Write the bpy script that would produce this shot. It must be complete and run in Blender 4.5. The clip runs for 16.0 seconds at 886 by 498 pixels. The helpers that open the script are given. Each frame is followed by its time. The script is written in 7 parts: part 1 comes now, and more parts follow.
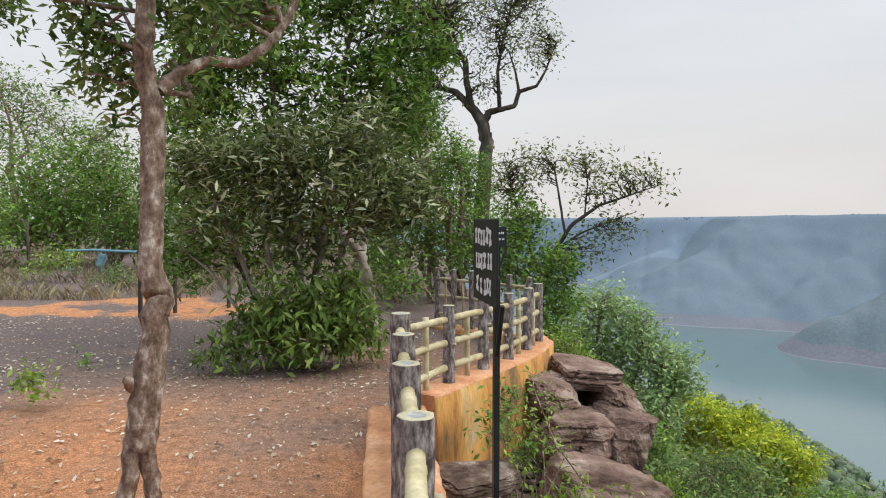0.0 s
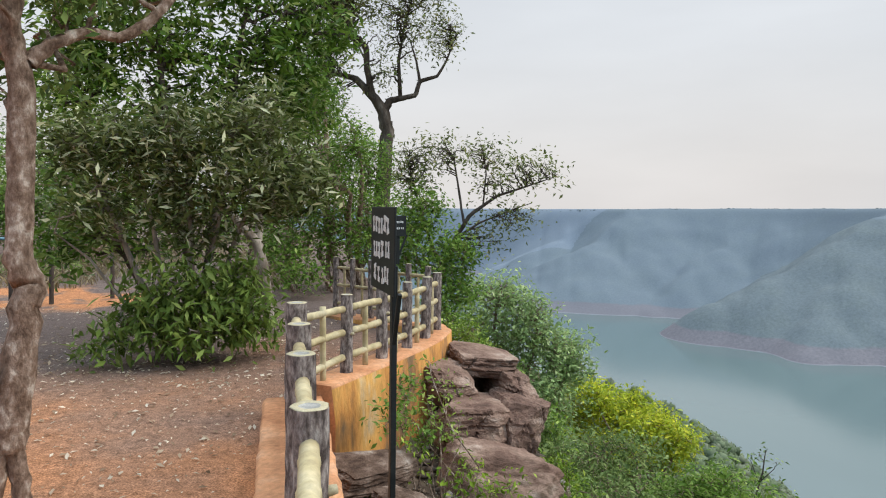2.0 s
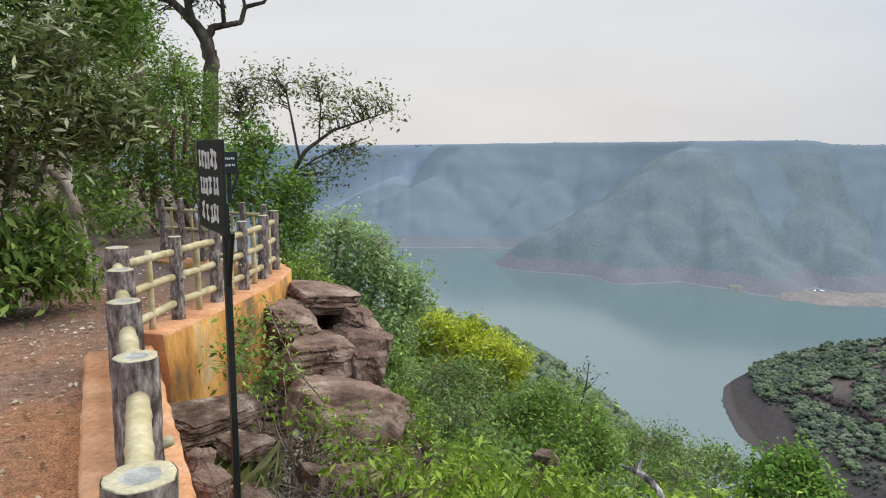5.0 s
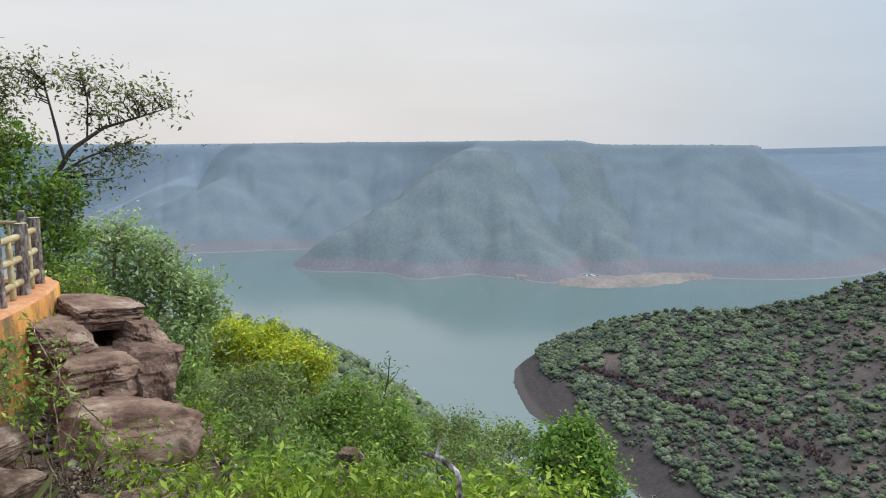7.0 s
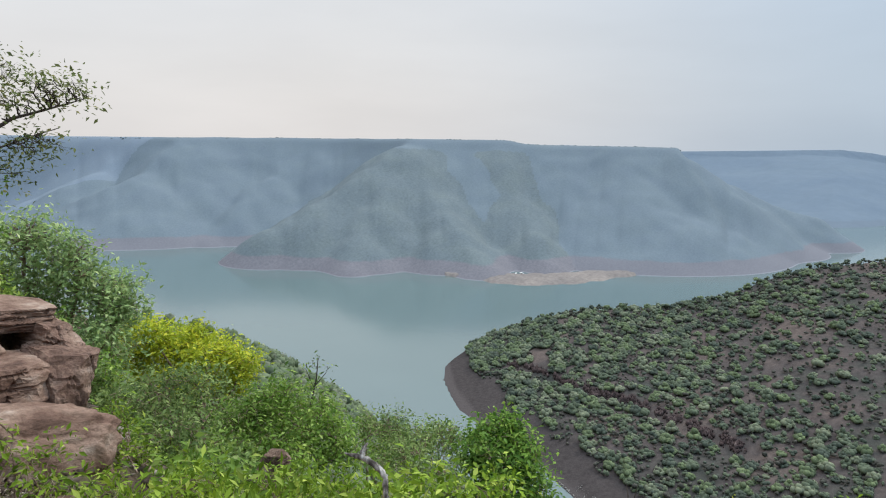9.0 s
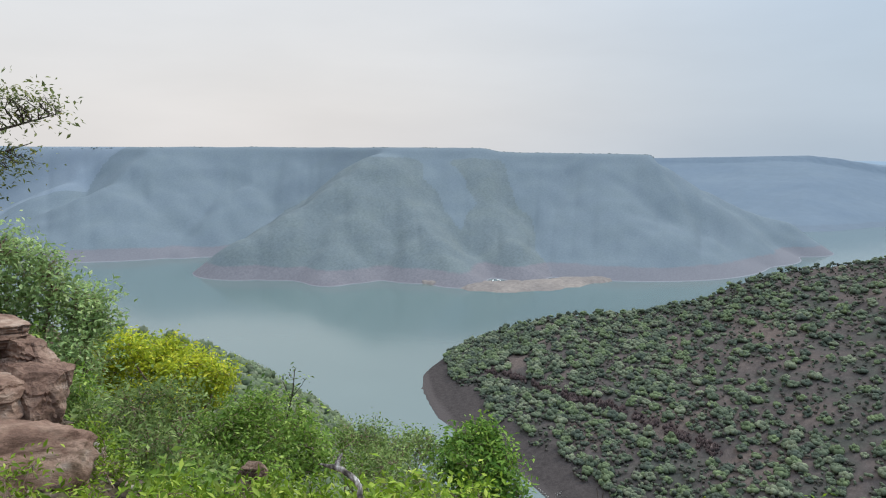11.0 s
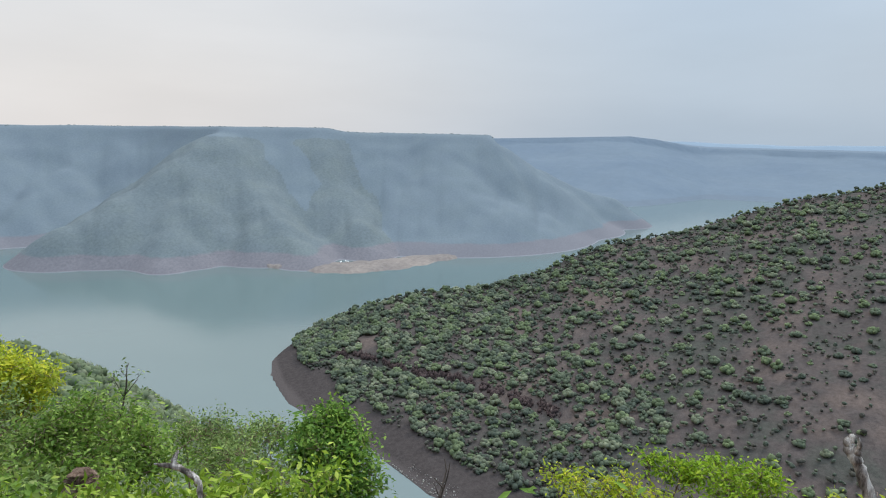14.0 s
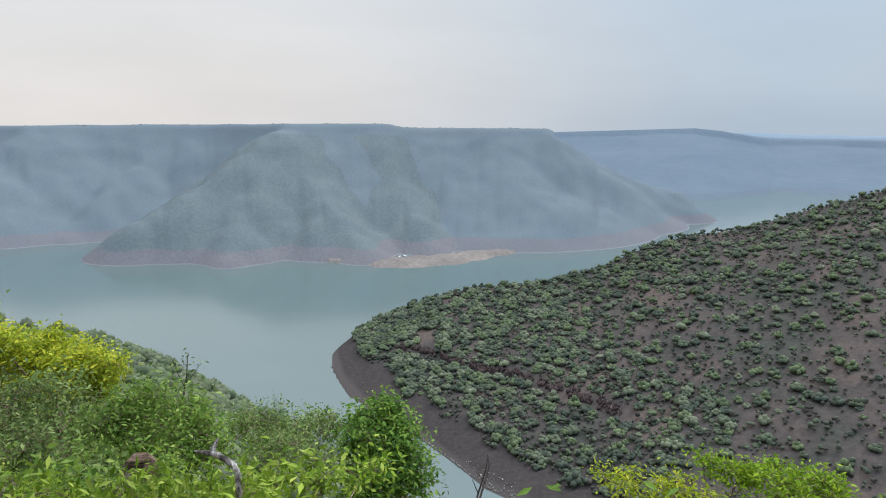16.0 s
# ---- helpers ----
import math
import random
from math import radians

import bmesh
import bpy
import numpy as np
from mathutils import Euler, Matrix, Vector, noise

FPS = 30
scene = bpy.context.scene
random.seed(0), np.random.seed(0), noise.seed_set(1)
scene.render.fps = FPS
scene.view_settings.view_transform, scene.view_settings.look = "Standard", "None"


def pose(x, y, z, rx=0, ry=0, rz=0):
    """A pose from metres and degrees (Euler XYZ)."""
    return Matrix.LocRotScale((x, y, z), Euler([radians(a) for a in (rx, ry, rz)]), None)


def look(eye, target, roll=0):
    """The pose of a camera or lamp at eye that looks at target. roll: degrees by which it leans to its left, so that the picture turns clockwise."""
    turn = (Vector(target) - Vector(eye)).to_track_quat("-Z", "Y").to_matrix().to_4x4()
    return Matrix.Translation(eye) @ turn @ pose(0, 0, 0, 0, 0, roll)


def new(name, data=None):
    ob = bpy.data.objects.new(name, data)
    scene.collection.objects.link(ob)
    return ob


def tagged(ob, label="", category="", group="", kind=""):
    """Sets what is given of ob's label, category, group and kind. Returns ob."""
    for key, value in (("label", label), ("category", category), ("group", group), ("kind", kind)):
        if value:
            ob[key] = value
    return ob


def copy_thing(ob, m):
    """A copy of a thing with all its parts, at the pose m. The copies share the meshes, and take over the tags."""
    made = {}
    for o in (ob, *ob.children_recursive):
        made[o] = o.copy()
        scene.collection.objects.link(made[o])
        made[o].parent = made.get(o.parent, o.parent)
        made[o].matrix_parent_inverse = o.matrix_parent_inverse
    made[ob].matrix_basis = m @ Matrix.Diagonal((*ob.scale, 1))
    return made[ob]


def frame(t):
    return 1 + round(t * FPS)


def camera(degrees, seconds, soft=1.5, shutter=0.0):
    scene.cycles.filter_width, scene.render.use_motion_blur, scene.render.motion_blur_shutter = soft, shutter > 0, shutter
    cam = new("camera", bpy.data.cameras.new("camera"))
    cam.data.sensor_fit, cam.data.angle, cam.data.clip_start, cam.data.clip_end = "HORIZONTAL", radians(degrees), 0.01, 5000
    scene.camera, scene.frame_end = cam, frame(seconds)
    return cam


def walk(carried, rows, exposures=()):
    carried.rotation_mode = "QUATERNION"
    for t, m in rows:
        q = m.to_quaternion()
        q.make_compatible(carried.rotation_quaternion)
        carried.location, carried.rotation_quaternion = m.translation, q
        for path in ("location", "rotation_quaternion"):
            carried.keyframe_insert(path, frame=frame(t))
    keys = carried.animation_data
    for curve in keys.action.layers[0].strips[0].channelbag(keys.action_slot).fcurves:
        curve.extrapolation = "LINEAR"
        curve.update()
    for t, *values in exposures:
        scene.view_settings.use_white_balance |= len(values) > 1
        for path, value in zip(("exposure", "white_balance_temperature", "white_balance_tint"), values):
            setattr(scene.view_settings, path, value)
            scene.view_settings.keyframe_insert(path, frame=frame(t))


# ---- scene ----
cam = camera(65.65, 16.0, 1.1)
PATH = [
    (0, pose(-0.000, -0.000, 1.600, 87.480, -0.075, 0.000)),
    (0.5, pose(0.004, 0.017, 1.593, 87.566, -0.598, -3.179)),
    (1, pose(0.002, 0.027, 1.595, 87.809, -0.762, -4.503)),
    (1.5, pose(0.012, 0.021, 1.593, 87.302, -0.734, -6.530)),
    (2, pose(0.017, 0.018, 1.592, 86.675, -0.823, -8.250)),
    (2.5, pose(0.029, 0.034, 1.582, 86.459, -0.790, -10.975)),
    (3, pose(0.040, 0.031, 1.575, 86.009, -0.551, -13.168)),
    (3.2, pose(0.041, 0.031, 1.576, 85.532, -0.700, -14.385)),
    (5.3, pose(0.034, 0.083, 1.566, 80.635, -0.579, -24.686)),
    (5.5, pose(0.040, 0.087, 1.563, 80.343, -0.977, -27.146)),
    (6, pose(0.043, 0.070, 1.564, 82.856, -1.380, -31.311)),
    (6.5, pose(0.046, 0.064, 1.566, 81.982, -0.555, -35.276)),
    (7, pose(0.049, 0.049, 1.565, 81.557, -0.253, -38.534)),
    (7.5, pose(0.050, 0.041, 1.567, 81.384, -0.962, -40.552)),
    (8, pose(0.049, 0.036, 1.572, 81.620, -1.064, -41.189)),
    (8.5, pose(0.055, 0.031, 1.575, 81.459, -1.058, -42.853)),
    (9, pose(0.059, 0.030, 1.577, 81.457, -1.213, -44.221)),
    (9.2, pose(0.054, 0.025, 1.582, 81.837, -1.290, -44.428)),
    (11.5, pose(-0.012, -0.096, 1.644, 81.608, -0.167, -47.384)),
    (12, pose(-0.008, -0.095, 1.645, 79.467, -0.029, -49.142)),
    (12.5, pose(-0.002, -0.097, 1.645, 79.386, 0.179, -50.088)),
    (13, pose(0.007, -0.097, 1.641, 80.012, 0.224, -51.383)),
    (13.5, pose(0.015, -0.100, 1.640, 80.792, -0.568, -55.240)),
    (14, pose(0.030, -0.097, 1.633, 80.731, -1.042, -59.005)),
    (14.5, pose(0.060, -0.127, 1.628, 80.146, -0.283, -60.240)),
    (15, pose(0.086, -0.175, 1.620, 79.259, -0.631, -57.820)),
    (15.5, pose(0.098, -0.207, 1.624, 78.538, -0.781, -55.555)),
    (16, pose(0.101, -0.201, 1.633, 80.247, -0.314, -54.197)),
]
walk(cam, PATH)

# ---------------------------------------------------------------- world and light
WATER_Z = -118.4
SUN_AZ, SUN_EL = 104.0, 46.0


def azimuth(az, el):
    a, e = radians(az), radians(el)
    return Vector((math.sin(a) * math.cos(e), math.cos(a) * math.cos(e), math.sin(e)))


world = bpy.data.worlds.new("overcast_sky")
scene.world = world
world.use_nodes = True
wn, wl = world.node_tree.nodes, world.node_tree.links
wn.clear()
w_out = wn.new("ShaderNodeOutputWorld")
w_bg = wn.new("ShaderNodeBackground")
w_sky = wn.new("ShaderNodeTexSky")
w_sky.sky_type, w_sky.sun_disc = "NISHITA", False
w_sky.sun_elevation, w_sky.sun_rotation = radians(SUN_EL), radians(SUN_AZ)
w_sky.air_density, w_sky.dust_density, w_sky.ozone_density = 1.2, 6.0, 1.0
w_scale = wn.new("ShaderNodeVectorMath")
w_scale.operation = "SCALE"
w_scale.inputs["Scale"].default_value = 0.09
wl.new(w_sky.outputs[0], w_scale.inputs[0])
w_co = wn.new("ShaderNodeTexCoord")
w_dot = wn.new("ShaderNodeVectorMath")
w_dot.operation = "DOT_PRODUCT"
w_dot.inputs[1].default_value = azimuth(-8, 20)
wl.new(w_co.outputs["Generated"], w_dot.inputs[0])
w_glow = wn.new("ShaderNodeValToRGB")
w_glow.color_ramp.interpolation = "EASE"
w_glow.color_ramp.elements[0].position, w_glow.color_ramp.elements[0].color = 0.03, (0.51, 0.64, 0.785, 1)
w_glow.color_ramp.elements[1].position, w_glow.color_ramp.elements[1].color = 0.76, (0.885, 0.89, 0.90, 1)
wl.new(w_dot.outputs["Value"], w_glow.inputs[0])
# warm dust low over the horizon
w_sep = wn.new("ShaderNodeSeparateXYZ")
wl.new(w_co.outputs["Generated"], w_sep.inputs[0])
w_low = wn.new("ShaderNodeMapRange")
w_low.inputs["From Min"].default_value, w_low.inputs["From Max"].default_value = 0.0, 0.22
w_low.inputs["To Min"].default_value, w_low.inputs["To Max"].default_value = 0.75, 0.0
wl.new(w_sep.outputs["Z"], w_low.inputs["Value"])
w_dust = wn.new("ShaderNodeMix")
w_dust.data_type = "RGBA"
w_dust.blend_type = "MULTIPLY"
w_dust.inputs["B"].default_value = (0.95, 0.90, 0.865, 1)
wl.new(w_low.outputs[0], w_dust.inputs["Factor"])
wl.new(w_glow.outputs[0], w_dust.inputs["A"])
# thinner, bluer sky above the dust
w_high = wn.new("ShaderNodeMapRange")
w_high.inputs["From Min"].default_value, w_high.inputs["From Max"].default_value = 0.06, 0.32
wl.new(w_sep.outputs["Z"], w_high.inputs["Value"])
w_blue = wn.new("ShaderNodeMix")
w_blue.data_type = "RGBA"
w_blue.blend_type = "MULTIPLY"
w_blue.inputs["B"].default_value = (0.88, 0.92, 0.965, 1)
wl.new(w_high.outputs[0], w_blue.inputs["Factor"])
wl.new(w_dust.outputs["Result"], w_blue.inputs["A"])
# faint cloud bands
w_map = wn.new("ShaderNodeMapping")
w_map.inputs["Scale"].default_value = (1.2, 1.2, 5.0)
wl.new(w_co.outputs["Generated"], w_map.inputs[0])
w_noise = wn.new("ShaderNodeTexNoise")
w_noise.inputs["Scale"].default_value, w_noise.inputs["Detail"].default_value = 2.2, 5.0
wl.new(w_map.outputs[0], w_noise.inputs["Vector"])
w_cl = wn.new("ShaderNodeMapRange")
w_cl.inputs["From Min"].default_value, w_cl.inputs["From Max"].default_value = 0.3, 0.7
w_cl.inputs["To Min"].default_value, w_cl.inputs["To Max"].default_value = 0.955, 1.045
wl.new(w_noise.outputs[0], w_cl.inputs["Value"])
w_cloud = wn.new("ShaderNodeVectorMath")
w_cloud.operation = "SCALE"
wl.new(w_blue.outputs["Result"], w_cloud.inputs[0])
wl.new(w_cl.outputs[0], w_cloud.inputs["Scale"])
# an overcast sky is brightest overhead
w_zen = wn.new("ShaderNodeMapRange")
w_zen.inputs["From Min"].default_value, w_zen.inputs["From Max"].default_value = 0.3, 1.0
w_zen.inputs["To Min"].default_value, w_zen.inputs["To Max"].default_value = 1.0, 3.8
wl.new(w_sep.outputs["Z"], w_zen.inputs["Value"])
w_top = wn.new("ShaderNodeVectorMath")
w_top.operation = "SCALE"
wl.new(w_cloud.outputs[0], w_top.inputs[0])
wl.new(w_zen.outputs[0], w_top.inputs["Scale"])
w_mix = wn.new("ShaderNodeMix")
w_mix.data_type = "RGBA"
w_mix.inputs["Factor"].default_value = 0.88
wl.new(w_scale.outputs[0], w_mix.inputs["A"])
wl.new(w_top.outputs[0], w_mix.inputs["B"])
wl.new(w_mix.outputs["Result"], w_bg.inputs["Color"])
w_bg.inputs["Strength"].default_value = 1.0
wl.new(w_bg.outputs[0], w_out.inputs[0])

sun_data = bpy.data.lights.new("sun", "SUN")
sun_data.energy, sun_data.angle, sun_data.color = 2.2, radians(28), (1.0, 0.94, 0.84)
sun = new("sun", sun_data)
sun.matrix_world = look(azimuth(SUN_AZ, SUN_EL) * 100, (0, 0, 0))


# ---------------------------------------------------------------- materials
def material(name, rough=0.8, metal=0.0):
    m = bpy.data.materials.new(name)
    m.use_nodes = True
    b = m.node_tree.nodes["Principled BSDF"]
    b.inputs["Roughness"].default_value, b.inputs["Metallic"].default_value = rough, metal
    b.inputs["Specular IOR Level"].default_value = 0.05 if rough > 0.9 else 0.25
    return m, m.node_tree.nodes, m.node_tree.links, b


def ramp(nodes, stops):
    r = nodes.new("ShaderNodeValToRGB")
    e = r.color_ramp.elements
    e[0].position, e[0].color = stops[0][0], (*stops[0][1], 1)
    e[1].position, e[1].color = stops[-1][0], (*stops[-1][1], 1)
    for p, c in stops[1:-1]:
        e.new(p).color = (*c, 1)
    return r


def noise_node(nodes, links, scale, detail=6.0, rough=0.6, stretch=None, coord="Object"):
    n = nodes.new("ShaderNodeTexNoise")
    n.inputs["Scale"].default_value, n.inputs["Detail"].default_value, n.inputs["Roughness"].default_value = scale, detail, rough
    tc = nodes.new("ShaderNodeTexCoord")
    if stretch:
        mp = nodes.new("ShaderNodeMapping")
        mp.inputs["Scale"].default_value = stretch
        links.new(tc.outputs[coord], mp.inputs[0])
        links.new(mp.outputs[0], n.inputs["Vector"])
    else:
        links.new(tc.outputs[coord], n.inputs["Vector"])
    return n


def mix_col(nodes, links, fac, a, b, blend="MIX"):
    m = nodes.new("ShaderNodeMix")
    m.data_type, m.blend_type = "RGBA", blend
    for sock, v in (("Factor", fac), ("A", a), ("B", b)):
        if isinstance(v, (int, float)):
            m.inputs[sock].default_value = v
        elif isinstance(v, tuple):
            m.inputs[sock].default_value = (*v, 1)
        else:
            links.new(v, m.inputs[sock])
    return m.outputs["Result"]


def bump(nodes, links, bsdf, height, strength, dist):
    b = nodes.new("ShaderNodeBump")
    b.inputs["Strength"].default_value, b.inputs["Distance"].default_value = strength, dist
    links.new(height, b.inputs["Height"])
    links.new(b.outputs[0], bsdf.inputs["Normal"])


def simple(name, stops, scale, rough=0.8, bump_d=0.004, bump_s=0.6, stretch=None, fine=None):
    """A surface whose colour runs over stops with noise of two sizes, and fine relief."""
    m, n, l, b = material(name, rough)
    big = noise_node(n, l, scale, 5, 0.6, stretch)
    r = ramp(n, stops)
    l.new(big.outputs[0], r.inputs[0])
    small = noise_node(n, l, fine or scale * 9, 6, 0.7, stretch)
    r2 = ramp(n, [(0.25, (0.62, 0.62, 0.62)), (0.75, (1.25, 1.25, 1.25))])
    l.new(small.outputs[0], r2.inputs[0])
    col = mix_col(n, l, 1.0, r.outputs[0], r2.outputs[0], "MULTIPLY")
    l.new(col, b.inputs["Base Color"])
    bump(n, l, b, small.outputs[0], bump_s, bump_d)
    return m


def leaf_material(name, dark, light, tip=None, shine=0.45, patch_scale=1.1, swing=0.25, mid=0.75):
    m, n, l, b = material(name, shine)
    b.inputs["Specular IOR Level"].default_value = 0.1
    geo = n.new("ShaderNodeNewGeometry")
    stops = [(0.0, dark), (mid, light)] + ([(1.0, tip)] if tip else [])
    r = ramp(n, stops)
    l.new(geo.outputs["Random Per Island"], r.inputs[0])
    patch = noise_node(n, l, patch_scale, 2, 0.5)
    r2 = ramp(n, [(0.3, (1 - swing, 1 - swing * 0.9, 1 - swing)), (0.7, (1 + swing, 1 + swing * 0.9, 1 + swing * 0.6))])
    l.new(patch.outputs[0], r2.inputs[0])
    col = mix_col(n, l, 1.0, r.outputs[0], r2.outputs[0], "MULTIPLY")
    l.new(col, b.inputs["Base Color"])
    t = n.new("ShaderNodeBsdfTranslucent")
    l.new(col, t.inputs["Color"])
    mx = n.new("ShaderNodeMixShader")
    mx.inputs[0].default_value = 0.37
    l.new(b.outputs[0], mx.inputs[1])
    l.new(t.outputs[0], mx.inputs[2])
    l.new(mx.outputs[0], n["Material Output"].inputs["Surface"])
    return m


def soil_material():
    m, n, l, b = material("path_soil", 0.95)
    big = noise_node(n, l, 0.22, 5, 0.6)
    r = ramp(n, [(0.36, (0.165, 0.123, 0.105)), (0.5, (0.30, 0.172, 0.112)), (0.62, (0.47, 0.212, 0.10))])
    # red earth near the rim and on the far bank, grey trodden earth between
    geo = n.new("ShaderNodeNewGeometry")
    sep = n.new("ShaderNodeSeparateXYZ")
    l.new(geo.outputs["Position"], sep.inputs[0])
    band = n.new("ShaderNodeMath")
    band.operation = "MULTIPLY_ADD"
    band.inputs[1].default_value, band.inputs[2].default_value = -0.055, 0.33
    l.new(sep.outputs["Y"], band.inputs[0])
    add = n.new("ShaderNodeMath")
    add.operation, add.use_clamp = "ADD", True
    l.new(band.outputs[0], add.inputs[0])
    l.new(big.outputs[0], add.inputs[1])
    cl = n.new("ShaderNodeMath")
    cl.operation = "MAXIMUM"
    # a red bank beyond the trodden ground
    bank = n.new("ShaderNodeMapRange")
    bank.inputs["From Min"].default_value, bank.inputs["From Max"].default_value = 9.3, 11.5
    bank.inputs["To Min"].default_value, bank.inputs["To Max"].default_value = 0.0, 0.72
    l.new(sep.outputs["Y"], bank.inputs["Value"])
    side = n.new("ShaderNodeMapRange")
    side.inputs["From Min"].default_value, side.inputs["From Max"].default_value = -2.2, -3.6
    l.new(sep.outputs["X"], side.inputs["Value"])
    back = n.new("ShaderNodeMapRange")
    back.inputs["From Min"].default_value, back.inputs["From Max"].default_value = 15.5, 13.0
    l.new(sep.outputs["Y"], back.inputs["Value"])
    both = n.new("ShaderNodeMath")
    both.operation = "MULTIPLY"
    l.new(side.outputs[0], both.inputs[0])
    l.new(back.outputs[0], both.inputs[1])
    torn = noise_node(n, l, 0.55, 4, 0.6)
    torn_r = n.new("ShaderNodeMapRange")
    torn_r.inputs["From Min"].default_value, torn_r.inputs["From Max"].default_value = 0.40, 0.56
    l.new(torn.outputs[0], torn_r.inputs["Value"])
    patchy = n.new("ShaderNodeMath")
    patchy.operation = "MULTIPLY"
    l.new(bank.outputs[0], patchy.inputs[0])
    l.new(torn_r.outputs[0], patchy.inputs[1])
    bk = n.new("ShaderNodeMath")
    bk.operation = "MULTIPLY"
    l.new(patchy.outputs[0], bk.inputs[0])
    l.new(both.outputs[0], bk.inputs[1])
    l.new(add.outputs[0], cl.inputs[0])
    l.new(bk.outputs[0], cl.inputs[1])
    l.new(cl.outputs[0], r.inputs[0])
    small = noise_node(n, l, 14, 8, 0.75)
    r2 = ramp(n, [(0.3, (0.55, 0.55, 0.55)), (0.7, (1.35, 1.35, 1.35))])
    l.new(small.outputs[0], r2.inputs[0])
    col = mix_col(n, l, 1.0, r.outputs[0], r2.outputs[0], "MULTIPLY")
    grit = noise_node(n, l, 85, 3, 0.8)
    r3 = ramp(n, [(0.36, (0.5, 0.47, 0.45)), (0.5, (1.0, 1.0, 1.0)), (0.66, (1.7, 1.65, 1.6))])
    l.new(grit.outputs[0], r3.inputs[0])
    col = mix_col(n, l, 1.0, col, r3.outputs[0], "MULTIPLY")
    l.new(col, b.inputs["Base Color"])
    bump(n, l, b, small.outputs[0], 0.9, 0.03)
    return m


def slope_material(name, low, high, band_top, speck_dark, speck_light, scale, relief, fine=0.12, swing=0.2, line=0.35, beds=None):
    """A wooded hillside: a bare shore band under band_top, scrub and soil in patches over it."""
    m, n, l, b = material(name, 0.95)
    big = noise_node(n, l, scale, 6, 0.62)
    r = ramp(n, [(0.38, speck_dark), (0.5, high), (0.64, speck_light)])
    l.new(big.outputs[0], r.inputs[0])
    small = noise_node(n, l, fine, 6, 0.7, beds)
    r2 = ramp(n, [(0.3, (1 - swing,) * 3), (0.7, (1 + swing,) * 3)])
    l.new(small.outputs[0], r2.inputs[0])
    col = mix_col(n, l, 1.0, r.outputs[0], r2.outputs[0], "MULTIPLY")
    geo = n.new("ShaderNodeNewGeometry")
    sep = n.new("ShaderNodeSeparateXYZ")
    l.new(geo.outputs["Position"], sep.inputs[0])
    wob = noise_node(n, l, 0.03, 4, 0.6)
    zz = n.new("ShaderNodeMath")
    zz.operation = "MULTIPLY_ADD"
    zz.inputs[1].default_value = -7.0
    l.new(wob.outputs[0], zz.inputs[0])
    l.new(sep.outputs["Z"], zz.inputs[2])
    mr = n.new("ShaderNodeMapRange")
    mr.inputs["From Min"].default_value, mr.inputs["From Max"].default_value = band_top - 3.5, band_top - 3.0 + 1.2
    l.new(zz.outputs[0], mr.inputs["Value"])
    lowc = mix_col(n, l, 1.0, low, r2.outputs[0], "MULTIPLY")
    col = mix_col(n, l, mr.outputs[0], lowc, col)
    rim = n.new("ShaderNodeMapRange")
    rim.inputs["From Min"].default_value, rim.inputs["From Max"].default_value = WATER_Z + line, WATER_Z + line + 0.5
    l.new(sep.outputs["Z"], rim.inputs["Value"])
    col = mix_col(n, l, rim.outputs[0], tuple(min(0.6, c * 1.4) for c in low), col)
    l.new(col, b.inputs["Base Color"])
    bump(n, l, b, small.outputs[0], 0.7, relief)
    return m


def water_material():
    m, n, l, b = material("lake_water", 0.13)
    big = noise_node(n, l, 0.006, 3, 0.5)
    r = ramp(n, [(0.35, (0.092, 0.132, 0.130)), (0.65, (0.104, 0.146, 0.142))])
    l.new(big.outputs[0], r.inputs[0])
    l.new(r.outputs[0], b.inputs["Base Color"])
    b.inputs["Specular IOR Level"].default_value = 0.5
    b.inputs["IOR"].default_value = 1.65
    s = noise_node(n, l, 0.35, 4, 0.6)
    bump(n, l, b, s.outputs[0], 0.2, 0.12)
    return m


M_SOIL = soil_material()
M_SLOPE = simple("slope_litter", [(0.35, (0.055, 0.042, 0.03)), (0.5, (0.115, 0.083, 0.06)), (0.65, (0.085, 0.09, 0.04))], 1.6, 0.95, 0.03)
M_ROCK = simple("red_sandstone", [(0.3, (0.080, 0.044, 0.031)), (0.43, (0.192, 0.114, 0.082)), (0.56, (0.305, 0.202, 0.148)), (0.70, (0.512, 0.403, 0.325))], 2.4, 0.9, 0.025, 0.9, (1, 1, 2.0), 26)
M_ROCK_DARK = simple("dark_litter_rock", [(0.3, (0.043, 0.028, 0.021)), (0.46, (0.128, 0.083, 0.060)), (0.6, (0.246, 0.174, 0.132)), (0.74, (0.459, 0.383, 0.315))], 6.5, 0.92, 0.02, 1.0)
M_BARK = simple("brown_bark", [(0.34, (0.13, 0.085, 0.060)), (0.46, (0.25, 0.168, 0.120)), (0.56, (0.37, 0.27, 0.205)), (0.68, (0.66, 0.56, 0.46))], 22, 0.92, 0.02, 1.0, (1, 1, 0.6), 75)
M_BARK_DARK = simple("dark_bark", [(0.35, (0.045, 0.035, 0.028)), (0.65, (0.13, 0.10, 0.08))], 6, 0.9, 0.012, 0.8, (1, 1, 0.4))
M_BARK_OLD = simple("old_grey_bark", [(0.35, (0.050, 0.038, 0.030)), (0.55, (0.105, 0.082, 0.064)), (0.72, (0.24, 0.20, 0.16))], 5, 0.92, 0.02, 1.0, (1, 1, 0.35))
M_BARK_PALE = simple("pale_bark", [(0.35, (0.16, 0.12, 0.09)), (0.6, (0.42, 0.36, 0.29))], 5, 0.9, 0.012, 0.8, (1, 1, 0.4))
